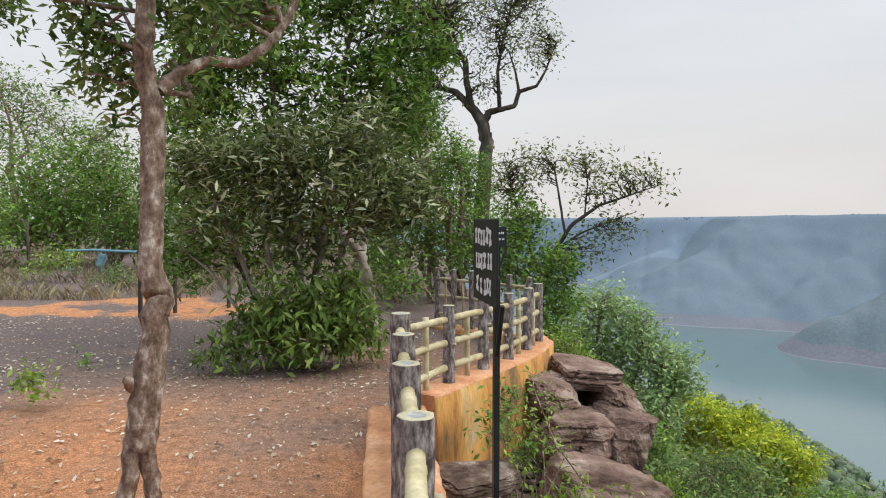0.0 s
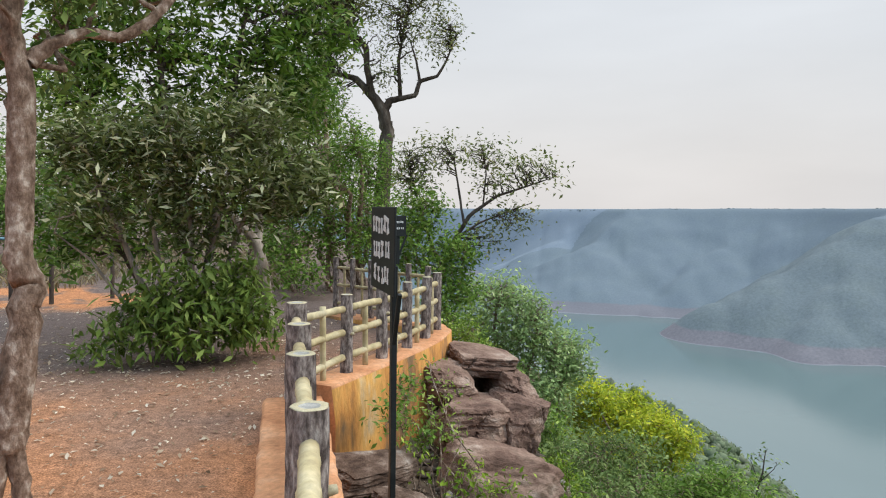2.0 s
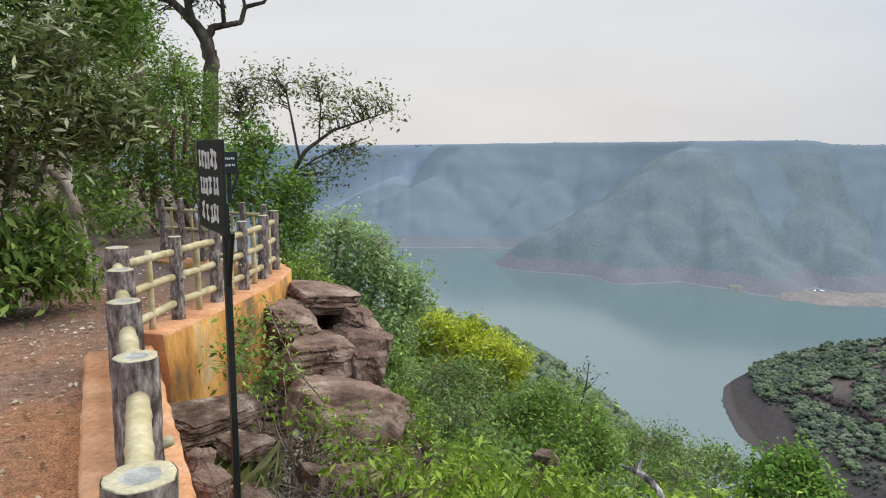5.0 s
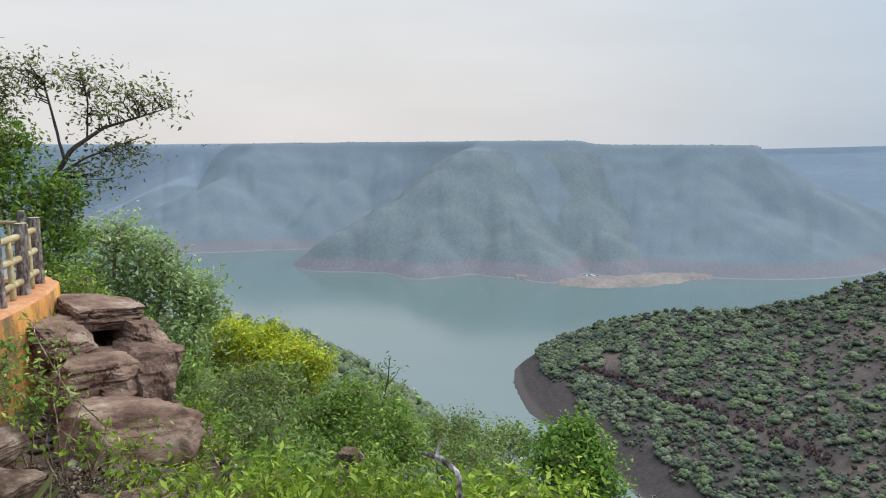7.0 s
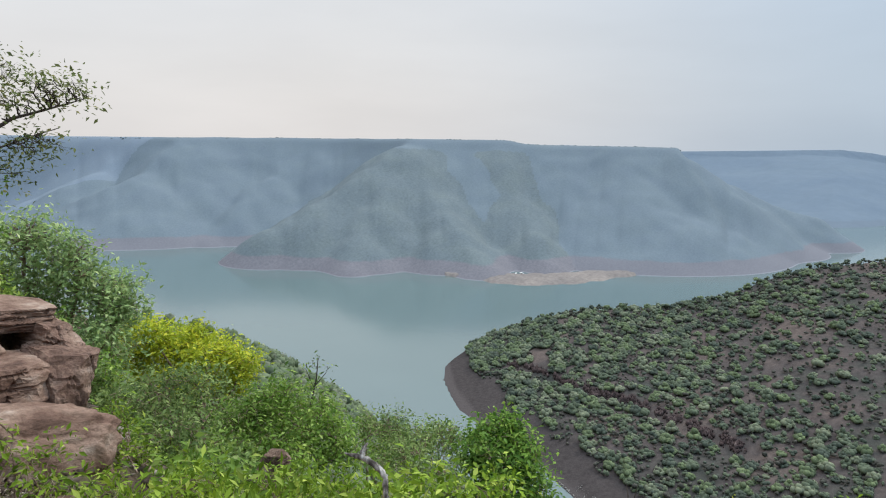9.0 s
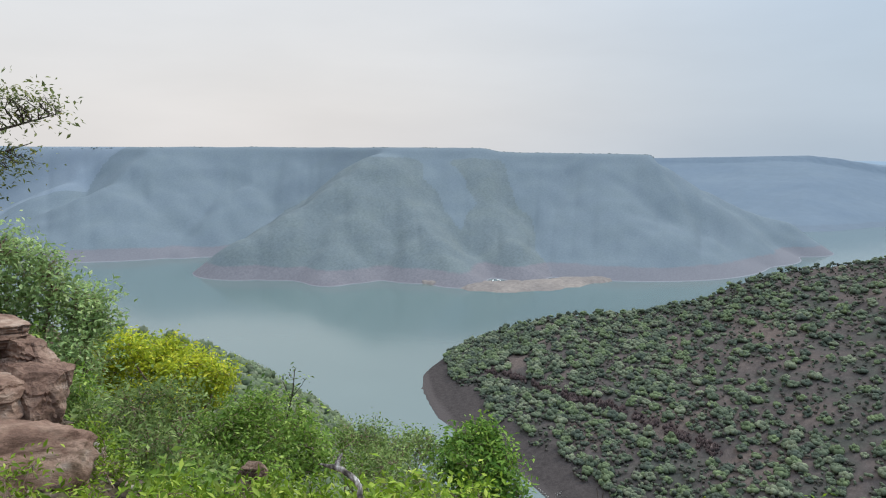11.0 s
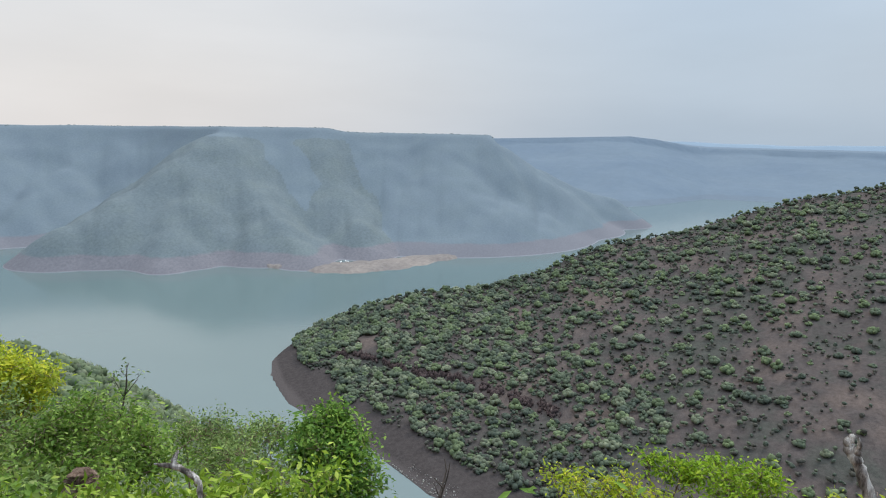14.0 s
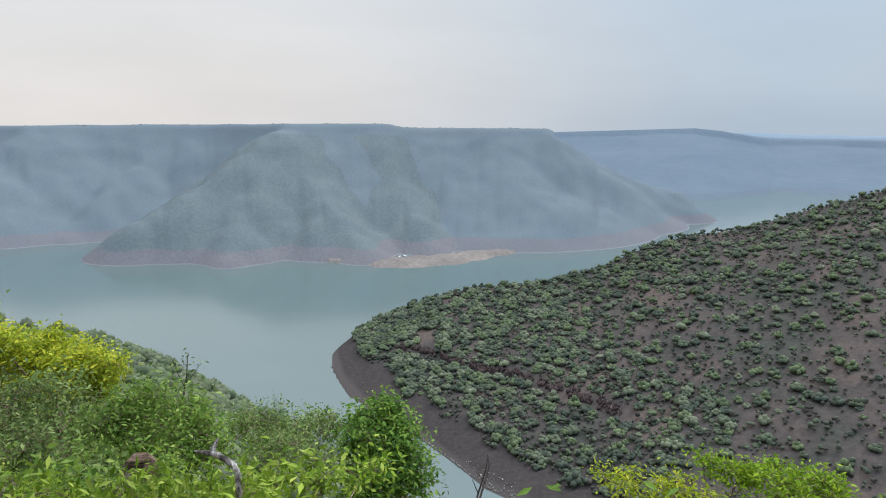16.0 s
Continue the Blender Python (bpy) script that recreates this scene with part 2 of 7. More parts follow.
M_DEAD = simple("bleached_dead_wood", [(0.38, (0.06, 0.048, 0.040)), (0.50, (0.24, 0.21, 0.185)), (0.62, (0.55, 0.51, 0.46))], 26, 0.9, 0.008, 0.9, (1, 1, 0.25))
M_LOG = simple("log_concrete", [(0.38, (0.085, 0.064, 0.056)), (0.48, (0.20, 0.160, 0.142)), (0.57, (0.33, 0.275, 0.245)), (0.68, (0.50, 0.44, 0.39))], 30, 0.85, 0.012, 1.0, (1, 1, 0.42), 95)
M_CREAM = simple("cream_paint", [(0.3, (0.36, 0.28, 0.14)), (0.5, (0.48, 0.39, 0.215)), (0.7, (0.55, 0.47, 0.30))], 5, 0.7, 0.0004, 0.1, None, 14)
M_CUT = simple("cream_cut_face", [(0.3, (0.38, 0.32, 0.19)), (0.7, (0.54, 0.47, 0.31))], 9, 0.6, 0.002, 0.4)
M_HEART = simple("grey_heartwood_paint", [(0.35, (0.22, 0.21, 0.19)), (0.65, (0.42, 0.40, 0.35))], 12, 0.7, 0.002, 0.4)
M_ORANGE = simple("orange_paint", [(0.34, (0.47, 0.20, 0.09)), (0.55, (0.60, 0.29, 0.14)), (0.72, (0.64, 0.37, 0.22))], 3, 0.8, 0.004, 0.5)
M_ORANGE_WORN = simple("worn_orange_paint", [(0.36, (0.20, 0.12, 0.06)), (0.47, (0.52, 0.23, 0.06)), (0.6, (0.62, 0.33, 0.09)), (0.72, (0.50, 0.40, 0.25))], 2.4, 0.85, 0.012, 0.8, (1, 1, 0.4))
M_BLACK = simple("black_paint", [(0.3, (0.010, 0.012, 0.012)), (0.7, (0.022, 0.026, 0.025))], 8, 0.5, 0.001, 0.2)
M_WHITE = simple("white_lettering", [(0.3, (0.62, 0.64, 0.62)), (0.7, (0.8, 0.8, 0.78))], 30, 0.6, 0.001, 0.2)

L_WIND = leaf_material("leaf_wind_turned", (0.052, 0.068, 0.020), (0.165, 0.20, 0.062), (0.66, 0.66, 0.44), 0.4, mid=0.72)
L_LOW = leaf_material("leaf_olive_green", (0.075, 0.12, 0.024), (0.175, 0.25, 0.052), (0.30, 0.37, 0.11))
L_TREE = leaf_material("leaf_deep_green", (0.055, 0.10, 0.025), (0.16, 0.24, 0.06), (0.30, 0.38, 0.13))
L_PALE = leaf_material("leaf_pale_grey_green", (0.176, 0.264, 0.099), (0.374, 0.495, 0.204), (0.550, 0.616, 0.308))
L_LIME = leaf_material("leaf_lime_green", (0.108, 0.198, 0.013), (0.261, 0.396, 0.027), (0.432, 0.522, 0.054))
L_DARK = leaf_material("leaf_dark_green", (0.047, 0.102, 0.015), (0.162, 0.268, 0.043), (0.383, 0.442, 0.162), 0.35)
L_MID = leaf_material("leaf_green", (0.075, 0.155, 0.026), (0.215, 0.345, 0.062), (0.36, 0.45, 0.13))
L_LIP = leaf_material("leaf_rich_green", (0.06, 0.135, 0.022), (0.18, 0.305, 0.052), (0.31, 0.42, 0.09))
L_BRIGHT = leaf_material("leaf_bright_green", (0.13, 0.22, 0.03), (0.32, 0.43, 0.08), (0.52, 0.58, 0.18))
L_YELLOW = leaf_material("leaf_yellow_green", (0.18, 0.26, 0.02), (0.40, 0.46, 0.035), (0.58, 0.53, 0.06))
L_GREY = leaf_material("leaf_grey_green", (0.090, 0.141, 0.045), (0.226, 0.311, 0.096), (0.384, 0.452, 0.169))
L_GOLD = leaf_material("leaf_flowering_yellow", (0.194, 0.273, 0.024), (0.460, 0.508, 0.043), (0.774, 0.690, 0.073))
L_SLOPE = leaf_material("leaf_slope_green", (0.077, 0.149, 0.024), (0.214, 0.331, 0.060), (0.396, 0.484, 0.133))
L_SHOOT = leaf_material("leaf_fresh_shoot", (0.082, 0.150, 0.012), (0.249, 0.361, 0.039), (0.482, 0.550, 0.120), swing=0.4)
L_OLIVE = leaf_material("leaf_olive", (0.075, 0.095, 0.033), (0.20, 0.235, 0.080), (0.36, 0.33, 0.15))
# Greens greyed and lifted in the base colour for haze over the woods.
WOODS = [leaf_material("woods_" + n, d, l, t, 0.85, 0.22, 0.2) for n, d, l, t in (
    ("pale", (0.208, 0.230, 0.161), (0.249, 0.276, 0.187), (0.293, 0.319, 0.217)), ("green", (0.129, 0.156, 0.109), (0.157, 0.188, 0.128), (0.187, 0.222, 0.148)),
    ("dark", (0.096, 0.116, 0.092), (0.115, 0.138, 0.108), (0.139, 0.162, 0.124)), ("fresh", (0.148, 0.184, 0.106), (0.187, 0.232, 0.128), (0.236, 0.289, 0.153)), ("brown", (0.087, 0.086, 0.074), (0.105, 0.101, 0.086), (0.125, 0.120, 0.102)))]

M_HILL = slope_material("spur_soil", (0.053, 0.045, 0.043), (0.073, 0.061, 0.057), -113.0, (0.058, 0.058, 0.050), (0.103, 0.080, 0.070), 0.03, 0.5, 0.5, 0.28, 0.7)
# Haze of the distance is painted into the wall's blue-grey base colours.
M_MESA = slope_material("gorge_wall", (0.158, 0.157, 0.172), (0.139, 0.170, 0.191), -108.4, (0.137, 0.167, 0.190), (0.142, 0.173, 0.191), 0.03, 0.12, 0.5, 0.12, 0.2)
M_NOSE = slope_material("wall_nose_hazed", (0.160, 0.154, 0.166), (0.130, 0.155, 0.163), -108.4, (0.125, 0.150, 0.160), (0.136, 0.161, 0.164), 0.035, 0.15, 0.4, 0.18, 0.2)
M_BACK = slope_material("wall_back_hazed", (0.21, 0.205, 0.22), (0.162, 0.196, 0.230), -110.0, (0.158, 0.192, 0.229), (0.166, 0.200, 0.230), 0.018, 0.3, 0.4, 0.08, 0.3)
# Farther still: paler, bluer base colours stand in for thicker haze.
M_FAR = slope_material("far_wall_hazed", (0.128, 0.158, 0.190), (0.132, 0.168, 0.205), -112.0, (0.126, 0.162, 0.201), (0.138, 0.174, 0.209), 0.006, 0.5, 0.05, 0.05, -9.0)
M_FARTHEST = slope_material("farthest_plateau_hazed", (0.20, 0.255, 0.31), (0.20, 0.255, 0.31), -116.0, (0.196, 0.25, 0.305), (0.204, 0.26, 0.315), 0.004, 0.2, 0.02, 0.02, -9.0)
# Paler than the leaves themselves: haze over the slope put into their colour.
L_HAZED = leaf_material("leaf_hazed_green", (0.16, 0.20, 0.125), (0.21, 0.255, 0.155), (0.26, 0.31, 0.19), 0.85, 0.22, 0.2)
# Blue-grey of the wall's painted haze, carried onto its trees.
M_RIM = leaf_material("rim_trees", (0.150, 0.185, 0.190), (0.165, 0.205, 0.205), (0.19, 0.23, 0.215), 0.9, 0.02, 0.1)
M_WATER = water_material()


# ---------------------------------------------------------------- mesh helpers
def mesh_np(name, verts, faces, mats, smooth=False, index=None):
    """A mesh from arrays: verts n x 3, faces m x 3 or m x 4."""
    verts, faces = np.asarray(verts, np.float32), np.asarray(faces, np.int32)
    me = bpy.data.meshes.new(name)
    k = faces.shape[1]
    me.vertices.add(len(verts))
    me.vertices.foreach_set("co", verts.ravel())
    me.loops.add(faces.size)
    me.loops.foreach_set("vertex_index", faces.ravel())
    me.polygons.add(len(faces))
    me.polygons.foreach_set("loop_start", np.arange(0, faces.size, k, dtype=np.int32))
    me.polygons.foreach_set("loop_total", np.full(len(faces), k, np.int32))
    if smooth:
        me.polygons.foreach_set("use_smooth", np.ones(len(faces), bool))
    if index is not None:
        me.polygons.foreach_set("material_index", np.asarray(index, np.int32))
    for m in mats if isinstance(mats, (list, tuple)) else [mats]:
        me.materials.append(m)
    me.update(calc_edges=True)
    me.validate()
    return me


def part(name, bm, mat, parent, label="", smooth=False):
    """One mesh object out of a bmesh, under parent."""
    me = bpy.data.meshes.new(name)
    bm.to_mesh(me)
    bm.free()
    for m in mat if isinstance(mat, (list, tuple)) else [mat]:
        me.materials.append(m)
    if smooth:
        for p in me.polygons:
            p.use_smooth = True
    return hang(name, me, parent, label)


def hang(name, me, parent, label=""):
    ob = new(name, me)
    ob.parent = parent
    if label:
        tagged(ob, label)
    return ob


def thing(name, label, category, at=(0, 0, 0), rz=0.0, group="", kind=""):
    ob = new(name)
    ob.empty_display_size = 0.1
    ob.matrix_basis = pose(*at, 0, 0, rz)
    return tagged(ob, label, category, group, kind)


def fbm(x, y, seed=0.0, octaves=4):
    """Smooth noise over arrays, -1 to 1 or so."""
    out, amp, f = np.zeros(np.broadcast(x, y).shape), 1.0, 1.0
    for o in range(octaves):
        a, b, c = 1.3 * o + seed, 2.1 * o + seed * 1.7, 0.7 * o + seed * 0.9
        out += amp * (np.sin(f * x + 1.7 * np.sin(f * y * 0.8 + a) + b) * np.sin(f * y + 1.3 * np.sin(f * x * 0.9 + c) + a))
        amp, f = amp * 0.5, f * 2.07
    return out / 1.5


def grid_faces(n, m):
    i = np.arange((n - 1) * m).reshape(n - 1, m)[:, :-1].ravel()
    return np.stack([i, i + m, i + m + 1, i + 1], 1)


def tube(path, radii, sides=7, wobble=0.0, rng=None):
    """Vertices and quads of a tube along a path, closed at its tip."""
    path = np.asarray(path, float)
    n = len(path)
    tan = np.gradient(path, axis=0)
    tan /= np.linalg.norm(tan, axis=1)[:, None] + 1e-9
    up = np.array([0.31, 0.83, 0.46]) if abs(tan[0] @ np.array([0.31, 0.83, 0.46])) < 0.9 else np.array([1.0, 0, 0])
    vs = []
    for i in range(n):
        a = up - tan[i] * (up @ tan[i])
        a /= np.linalg.norm(a)
        up = a
        b = np.cross(tan[i], a)
        ang = np.arange(sides) * 2 * math.pi / sides
        r = np.full(sides, radii[i])
        if wobble and rng is not None:
            r = r * (1 + wobble * rng.standard_normal(sides))
        vs.append(path[i] + r[:, None] * (np.cos(ang)[:, None] * a + np.sin(ang)[:, None] * b))
    vs = np.concatenate(vs)
    i = np.arange(n - 1)[:, None] * sides + np.arange(sides)[None]
    j = np.arange(n - 1)[:, None] * sides + (np.arange(sides)[None] + 1) % sides
    f = np.stack([i, j, j + sides, i + sides], 2).reshape(-1, 4)
    return vs, f


def join(pieces):
    vs, fs, o = [], [], 0
    for v, f in pieces:
        vs.append(v)
        fs.append(np.asarray(f) + o)
        o += len(v)
    return np.concatenate(vs), np.concatenate(fs)


def bent(a, b, rng, bend=0.12, n=5):
    """A crooked way from a to b."""
    a, b = np.asarray(a, float), np.asarray(b, float)
    s = np.linspace(0, 1, n)[:, None]
    p = a + (b - a) * s
    d = np.linalg.norm(b - a)
    p[1:-1] += rng.standard_normal((n - 2, 3)) * d * bend
    p += np.sin(s * math.pi) * np.array([0, 0, d * 0.08])
    return p


def leaves(points, size, rng, droop=0.35, wide=0.42):
    """Folded leaves at points: four vertices and two triangles each."""
    n = len(points)
    d = rng.standard_normal((n, 3))
    d[:, 2] = d[:, 2] * 0.6 - droop
    d /= np.linalg.norm(d, axis=1)[:, None]
    q = rng.standard_normal((n, 3)) * 0.6 + np.array([0, 0, 1.0])
    side = np.cross(d, q)
    side /= np.linalg.norm(side, axis=1)[:, None] + 1e-9
    up = np.cross(side, d)
    L = size * (0.6 + 0.8 * rng.random(n))[:, None]
    w = L * wide
    v = np.stack([points, points + d * L * 0.45 + side * w * 0.5 + up * w * 0.22, points + d * L, points + d * L * 0.45 - side * w * 0.5 + up * w * 0.22], 1).reshape(-1, 3)
    i = np.arange(n)[:, None] * 4
    return v, np.concatenate([i + [0, 1, 2], i + [0, 2, 3]], 1).reshape(-1, 3)


def shell_leaves(points, normals, size, rng, wide=0.9):
    """Leaf tufts lying over a crown's surface, facing out."""
    n = len(points)
    nn = normals + rng.standard_normal((n, 3)) * 0.45
    nn /= np.linalg.norm(nn, axis=1)[:, None]
    d = np.cross(nn, rng.standard_normal((n, 3)))
    d /= np.linalg.norm(d, axis=1)[:, None] + 1e-9
    s = np.cross(nn, d)
    L = size * (0.6 + 0.8 * rng.random(n))[:, None]
    v = np.stack([points - d * L * 0.5, points + s * L * wide * 0.5, points + d * L * 0.5, points - s * L * wide * 0.5 - nn * L * 0.1], 1).reshape(-1, 3)
    i = np.arange(n)[:, None] * 4
    return v, np.concatenate([i + [0, 1, 2], i + [0, 2, 3]], 1).reshape(-1, 3)


def tree(name, label, category, at, stems, blobs, leaf, leaf_mat, bark, seed, limb_r=0.03, twig_r=0.006, per=14, tight=1.0, group="", droop=0.35, limbs=1.0, wide=0.42):
    """stems: lists of (x, y, z, radius); blobs: (centre, radii, leaf count) filled with clusters of leaves on limbs and twigs."""
    rng = np.random.default_rng(seed)
    root = thing(name, label, category, at, 0, group)
    wood, pts = [], []
    nodes = []
    origin = np.array([*at, 0.0])
    for st in stems:
        st = np.asarray(st, float) - origin
        k = max(2, len(st) * 4)
        s = np.linspace(0, len(st) - 1, k)
        fine = np.stack([np.interp(s, np.arange(len(st)), st[:, c]) for c in range(4)], 1)
        fine[1:-1, :2] += rng.standard_normal((k - 2, 2)) * fine[1:-1, 3:4] * 0.09
        wood.append(tube(fine[:, :3], fine[:, 3], 10, 0.05, rng))
        nodes.extend(fine)
    nodes = np.array(nodes)
    for c, rad, count in blobs:
        c, rad = np.asarray(c, float) - origin[:3], np.asarray(rad, float)
        ncl = max(1, int(count / per))
        u = rng.standard_normal((ncl, 3))
        u /= np.linalg.norm(u, axis=1)[:, None]
        cl = c + u * rad * (rng.random(ncl) ** 0.45)[:, None] * (0.8 + 0.35 * rng.random(ncl))[:, None]
        nl = max(1, int(ncl * 0.10 * limbs))
        heads = []
        for k in range(nl):
            e = cl[rng.integers(ncl)] * 0.75 + c * 0.25
            cost = np.linalg.norm(nodes[:, :3] - e, axis=1) + np.maximum(0, nodes[:, 2] - e[2] + 0.1) * 1.5
            s = nodes[np.argmin(cost)]
            p = bent(s[:3], e, rng, 0.10, 6)
            r0 = min(limb_r * (0.6 + 0.7 * rng.random()), s[3] * 0.8 + 0.002)
            rr = np.linspace(r0, twig_r * 1.6, 6)
            wood.append(tube(p, rr, 6))
            heads.extend(p[2:])
        heads = np.array(heads)
        for q in cl:
            dd = np.linalg.norm(heads - q, axis=1)
            h = heads[np.argmin(dd)]
            p = bent(h, q, rng, 0.08, 4)
            wood.append(tube(p, np.linspace(twig_r, twig_r * 0.4, 4), 3))
            k = max(2, int(per * (0.5 + rng.random())))
            along = p[-1] + (p[1] - p[-1]) * rng.random((k, 1)) ** 1.6
            pts.append(along + rng.standard_normal((k, 3)) * leaf * 1.1 * tight)
    v, f = join(wood)
    hang("trunk", mesh_np(name + "_trunk", v, f, bark, True), root)
    v, f = leaves(np.concatenate(pts), leaf, rng, droop, wide)
    hang("crown", mesh_np(name + "_crown", v, f, leaf_mat), root)
    return root


def polar(az, d, z):
    a = np.radians(az)
    return np.stack([np.sin(a) * d, np.cos(a) * d, z], -1)


# ---------------------------------------------------------------- land
# outer edge of the levelled terrace, behind the camera to far ahead
EDGE = np.array([(1.6, -80), (0.5, -8), (0.15, 0), (-0.04, 2.5), (-0.16, 4.4), (-0.16, 5.3), (0.14, 5.84), (0.95, 7.3), (1.14, 7.9), (1.12, 8.5), (0.9, 9.2), (0.8, 11), (0.6, 15), (0.2, 30), (-8, 80), (-60, 300)], float)


def edge_distance(x, y):
    """Distance to the terrace's edge, positive over the gorge."""
    p = np.stack([x, y], -1)
    best = np.full(x.shape, 1e9)
    sign = np.zeros(x.shape)
    for a, b in zip(EDGE[:-1], EDGE[1:]):
        ab = b - a
        t = np.clip(((p - a) @ ab) / (ab @ ab), 0, 1)
        q = p - (a + t[..., None] * ab)
        d = np.hypot(q[..., 0], q[..., 1])
        s = np.sign(ab[1] * q[..., 0] - ab[0] * q[..., 1])
        near = d < best
        best = np.where(near, d, best)
        sign = np.where(near, s, sign)
    return best * np.where(sign == 0, 1, sign)


def ground_z(x, y):
    x, y = np.asarray(x, float), np.asarray(y, float)
    s = edge_distance(x, y)
    r = np.hypot(x, y)
    flat = 0.025 * fbm(x * 0.9, y * 0.9, 1.0) + 0.012 * fbm(x * 4, y * 4, 2.0, 3)
    flat = flat + 0.05 * np.clip((y - 10) / 8, 0, 1) * (1 + fbm(x * 0.5, y * 0.5, 3.0)) + 0.25 * np.clip((r - 18) / 25, 0, 1) * fbm(x * 0.12, y * 0.12, 4.0)
    o = np.maximum(s, 0)
    shelf = np.interp(y, [-2, 3, 5.5, 7, 8, 12], [1.4, 1.5, 1.5, 1.0, 0.5, 0.2])
    q = np.maximum(o - shelf, 0)
    drop = -0.62 * np.clip((o - 0.02) / 0.1, 0, 1) - 0.12 * np.minimum(o, shelf) - 1.35 * np.minimum(q, 4) - 0.8 * np.clip(q - 4, 0, 10) - 0.64 * np.maximum(q - 14, 0)
    rough = np.clip(o / 3, 0, 1) * 0.25 * fbm(x * 0.6, y * 0.6, 5.0) + np.clip(o / 30, 0, 1) * 2.0 * fbm(x * 0.06, y * 0.06, 6.0)
    rough = rough + 14 * np.exp(-((x - 54) ** 2 + (y - 104) ** 2) / (2 * 24 ** 2))
    z = np.where(s > 0, drop + rough, flat)
    return np.maximum(z, WATER_Z - 14)


def build_ground():
    az = np.concatenate([np.arange(-180, -45, 3.0), np.arange(-45, 100, 0.55), np.arange(100, 181, 3.0)])
    r = np.concatenate([np.arange(0.0, 14, 0.09), 14 * 1.045 ** np.arange(0, 102)])
    A, R = np.meshgrid(az, r, indexing="ij")
    P = polar(A, R, 0 * R)
    z = ground_z(P[..., 0], P[..., 1])
    P[..., 2] = z
    s = edge_distance(P[..., 0], P[..., 1])
    f = grid_faces(len(az), len(r))
    inside = (s.ravel()[f].min(1) > 0.02).astype(int)
    ob = new("ground", mesh_np("ground", P.reshape(-1, 3), f[:, ::-1], [M_SOIL, M_SLOPE], True, inside))
    tagged(ob, "red earth terrace strewn with dry leaves above a steep slope", "ground", kind="structure")


def build_water():
    az = np.arange(-180, 181, 3.0)
    r = np.array([0.0, 100, 300, 600, 1200, 2400, 4600])
    A, R = np.meshgrid(az, r, indexing="ij")
    ob = new("water", mesh_np("water", polar(A, R, WATER_Z + 0 * R).reshape(-1, 3), grid_faces(len(az), len(r))[:, ::-1], M_WATER))
    tagged(ob, "calm pale green lake water filling the gorge", "water", kind="structure")


# the wooded spur across the creek: foot and crest by direction
SPUR_FOOT = np.array([(44.3, 352), (45.2, 322), (46, 303), (49, 275), (52.7, 252), (55.6, 233), (58.2, 217), (63, 203), (70, 192), (80, 180), (100, 170), (130, 160)])
SPUR_CREST = np.array([(44.3, 358, -119.5), (45.4, 372, -117), (46.8, 385, -113.5), (48.4, 393, -108), (50.4, 400, -104.5), (55.6, 410, -95.5), (63.3, 430, -92), (67.1, 450, -88), (69.8, 470, -79.5), (74.3, 500, -68.5), (78.6, 520, -61.5), (82.6, 540, -51), (86.4, 560, -38.5), (92, 590, -27.5), (105, 700, -8), (130, 800, 4)])


def ledge_u(az):
    """How far up the spur's face its rock ledge runs."""
    return np.interp(az, [50, 52.8, 55.7, 60.6, 63.1, 66.6, 70], [0.585, 0.54, 0.455, 0.42, 0.38, 0.325, 0.27]) + 0.006 * np.sin(az * 5)


def spur_z(az, d):
    df = np.interp(az, SPUR_FOOT[:, 0], SPUR_FOOT[:, 1])
    dc = np.interp(az, SPUR_CREST[:, 0], SPUR_CREST[:, 1])
    zc = np.interp(az, SPUR_CREST[:, 0], SPUR_CREST[:, 2])
    u = (d - df) / (dc - df)
    uu = np.clip(u, 0, 1)
    prof = 0.93 * uu ** 0.9 + 0.07 * np.sin(uu * math.pi / 2)
    # a ledge of red rock along the face
    lift = np.clip((az - 48) / 3, 0, 1) * np.clip((74 - az) / 6, 0, 1)
    step = 1 / (1 + np.exp(-(uu - ledge_u(az)) * 110))
    prof = prof + lift * 0.12 * (step - np.clip((uu - ledge_u(az) + 0.25) / 0.5, 0, 1))
    z = WATER_Z + (zc - WATER_Z) * prof
    x, y = np.sin(np.radians(az)) * d, np.cos(np.radians(az)) * d
    hump = np.clip(uu * 4, 0, 1) * np.clip((zc - WATER_Z) / 40, 0, 1)
    z = z + hump * (2.2 * fbm(x * 0.03, y * 0.03, 7.0) + 0.8 * fbm(x * 0.12, y * 0.12, 8.0, 3))
    z = np.where(u < 0, WATER_Z - (df - d) * 0.25, z)
    return np.where(u > 1, zc - (d - dc) * 0.5 + hump * 2.2 * fbm(x * 0.03, y * 0.03, 7.0), z)


def build_spur():
    az = np.concatenate([np.arange(43.6, 94, 0.25), np.arange(94, 128, 1.0)])
    d = np.concatenate([np.arange(150, 470, 2.0), np.arange(470, 760, 5.0)])
    A, R = np.meshgrid(az, d, indexing="ij")
    ob = new("hillside", mesh_np("hillside", polar(A, R, spur_z(A, R)).reshape(-1, 3), grid_faces(len(az), len(d))[:, ::-1], M_HILL, True))
    tagged(ob, "brown hillside spur with scattered trees above a bare shore", "hillside", kind="structure")


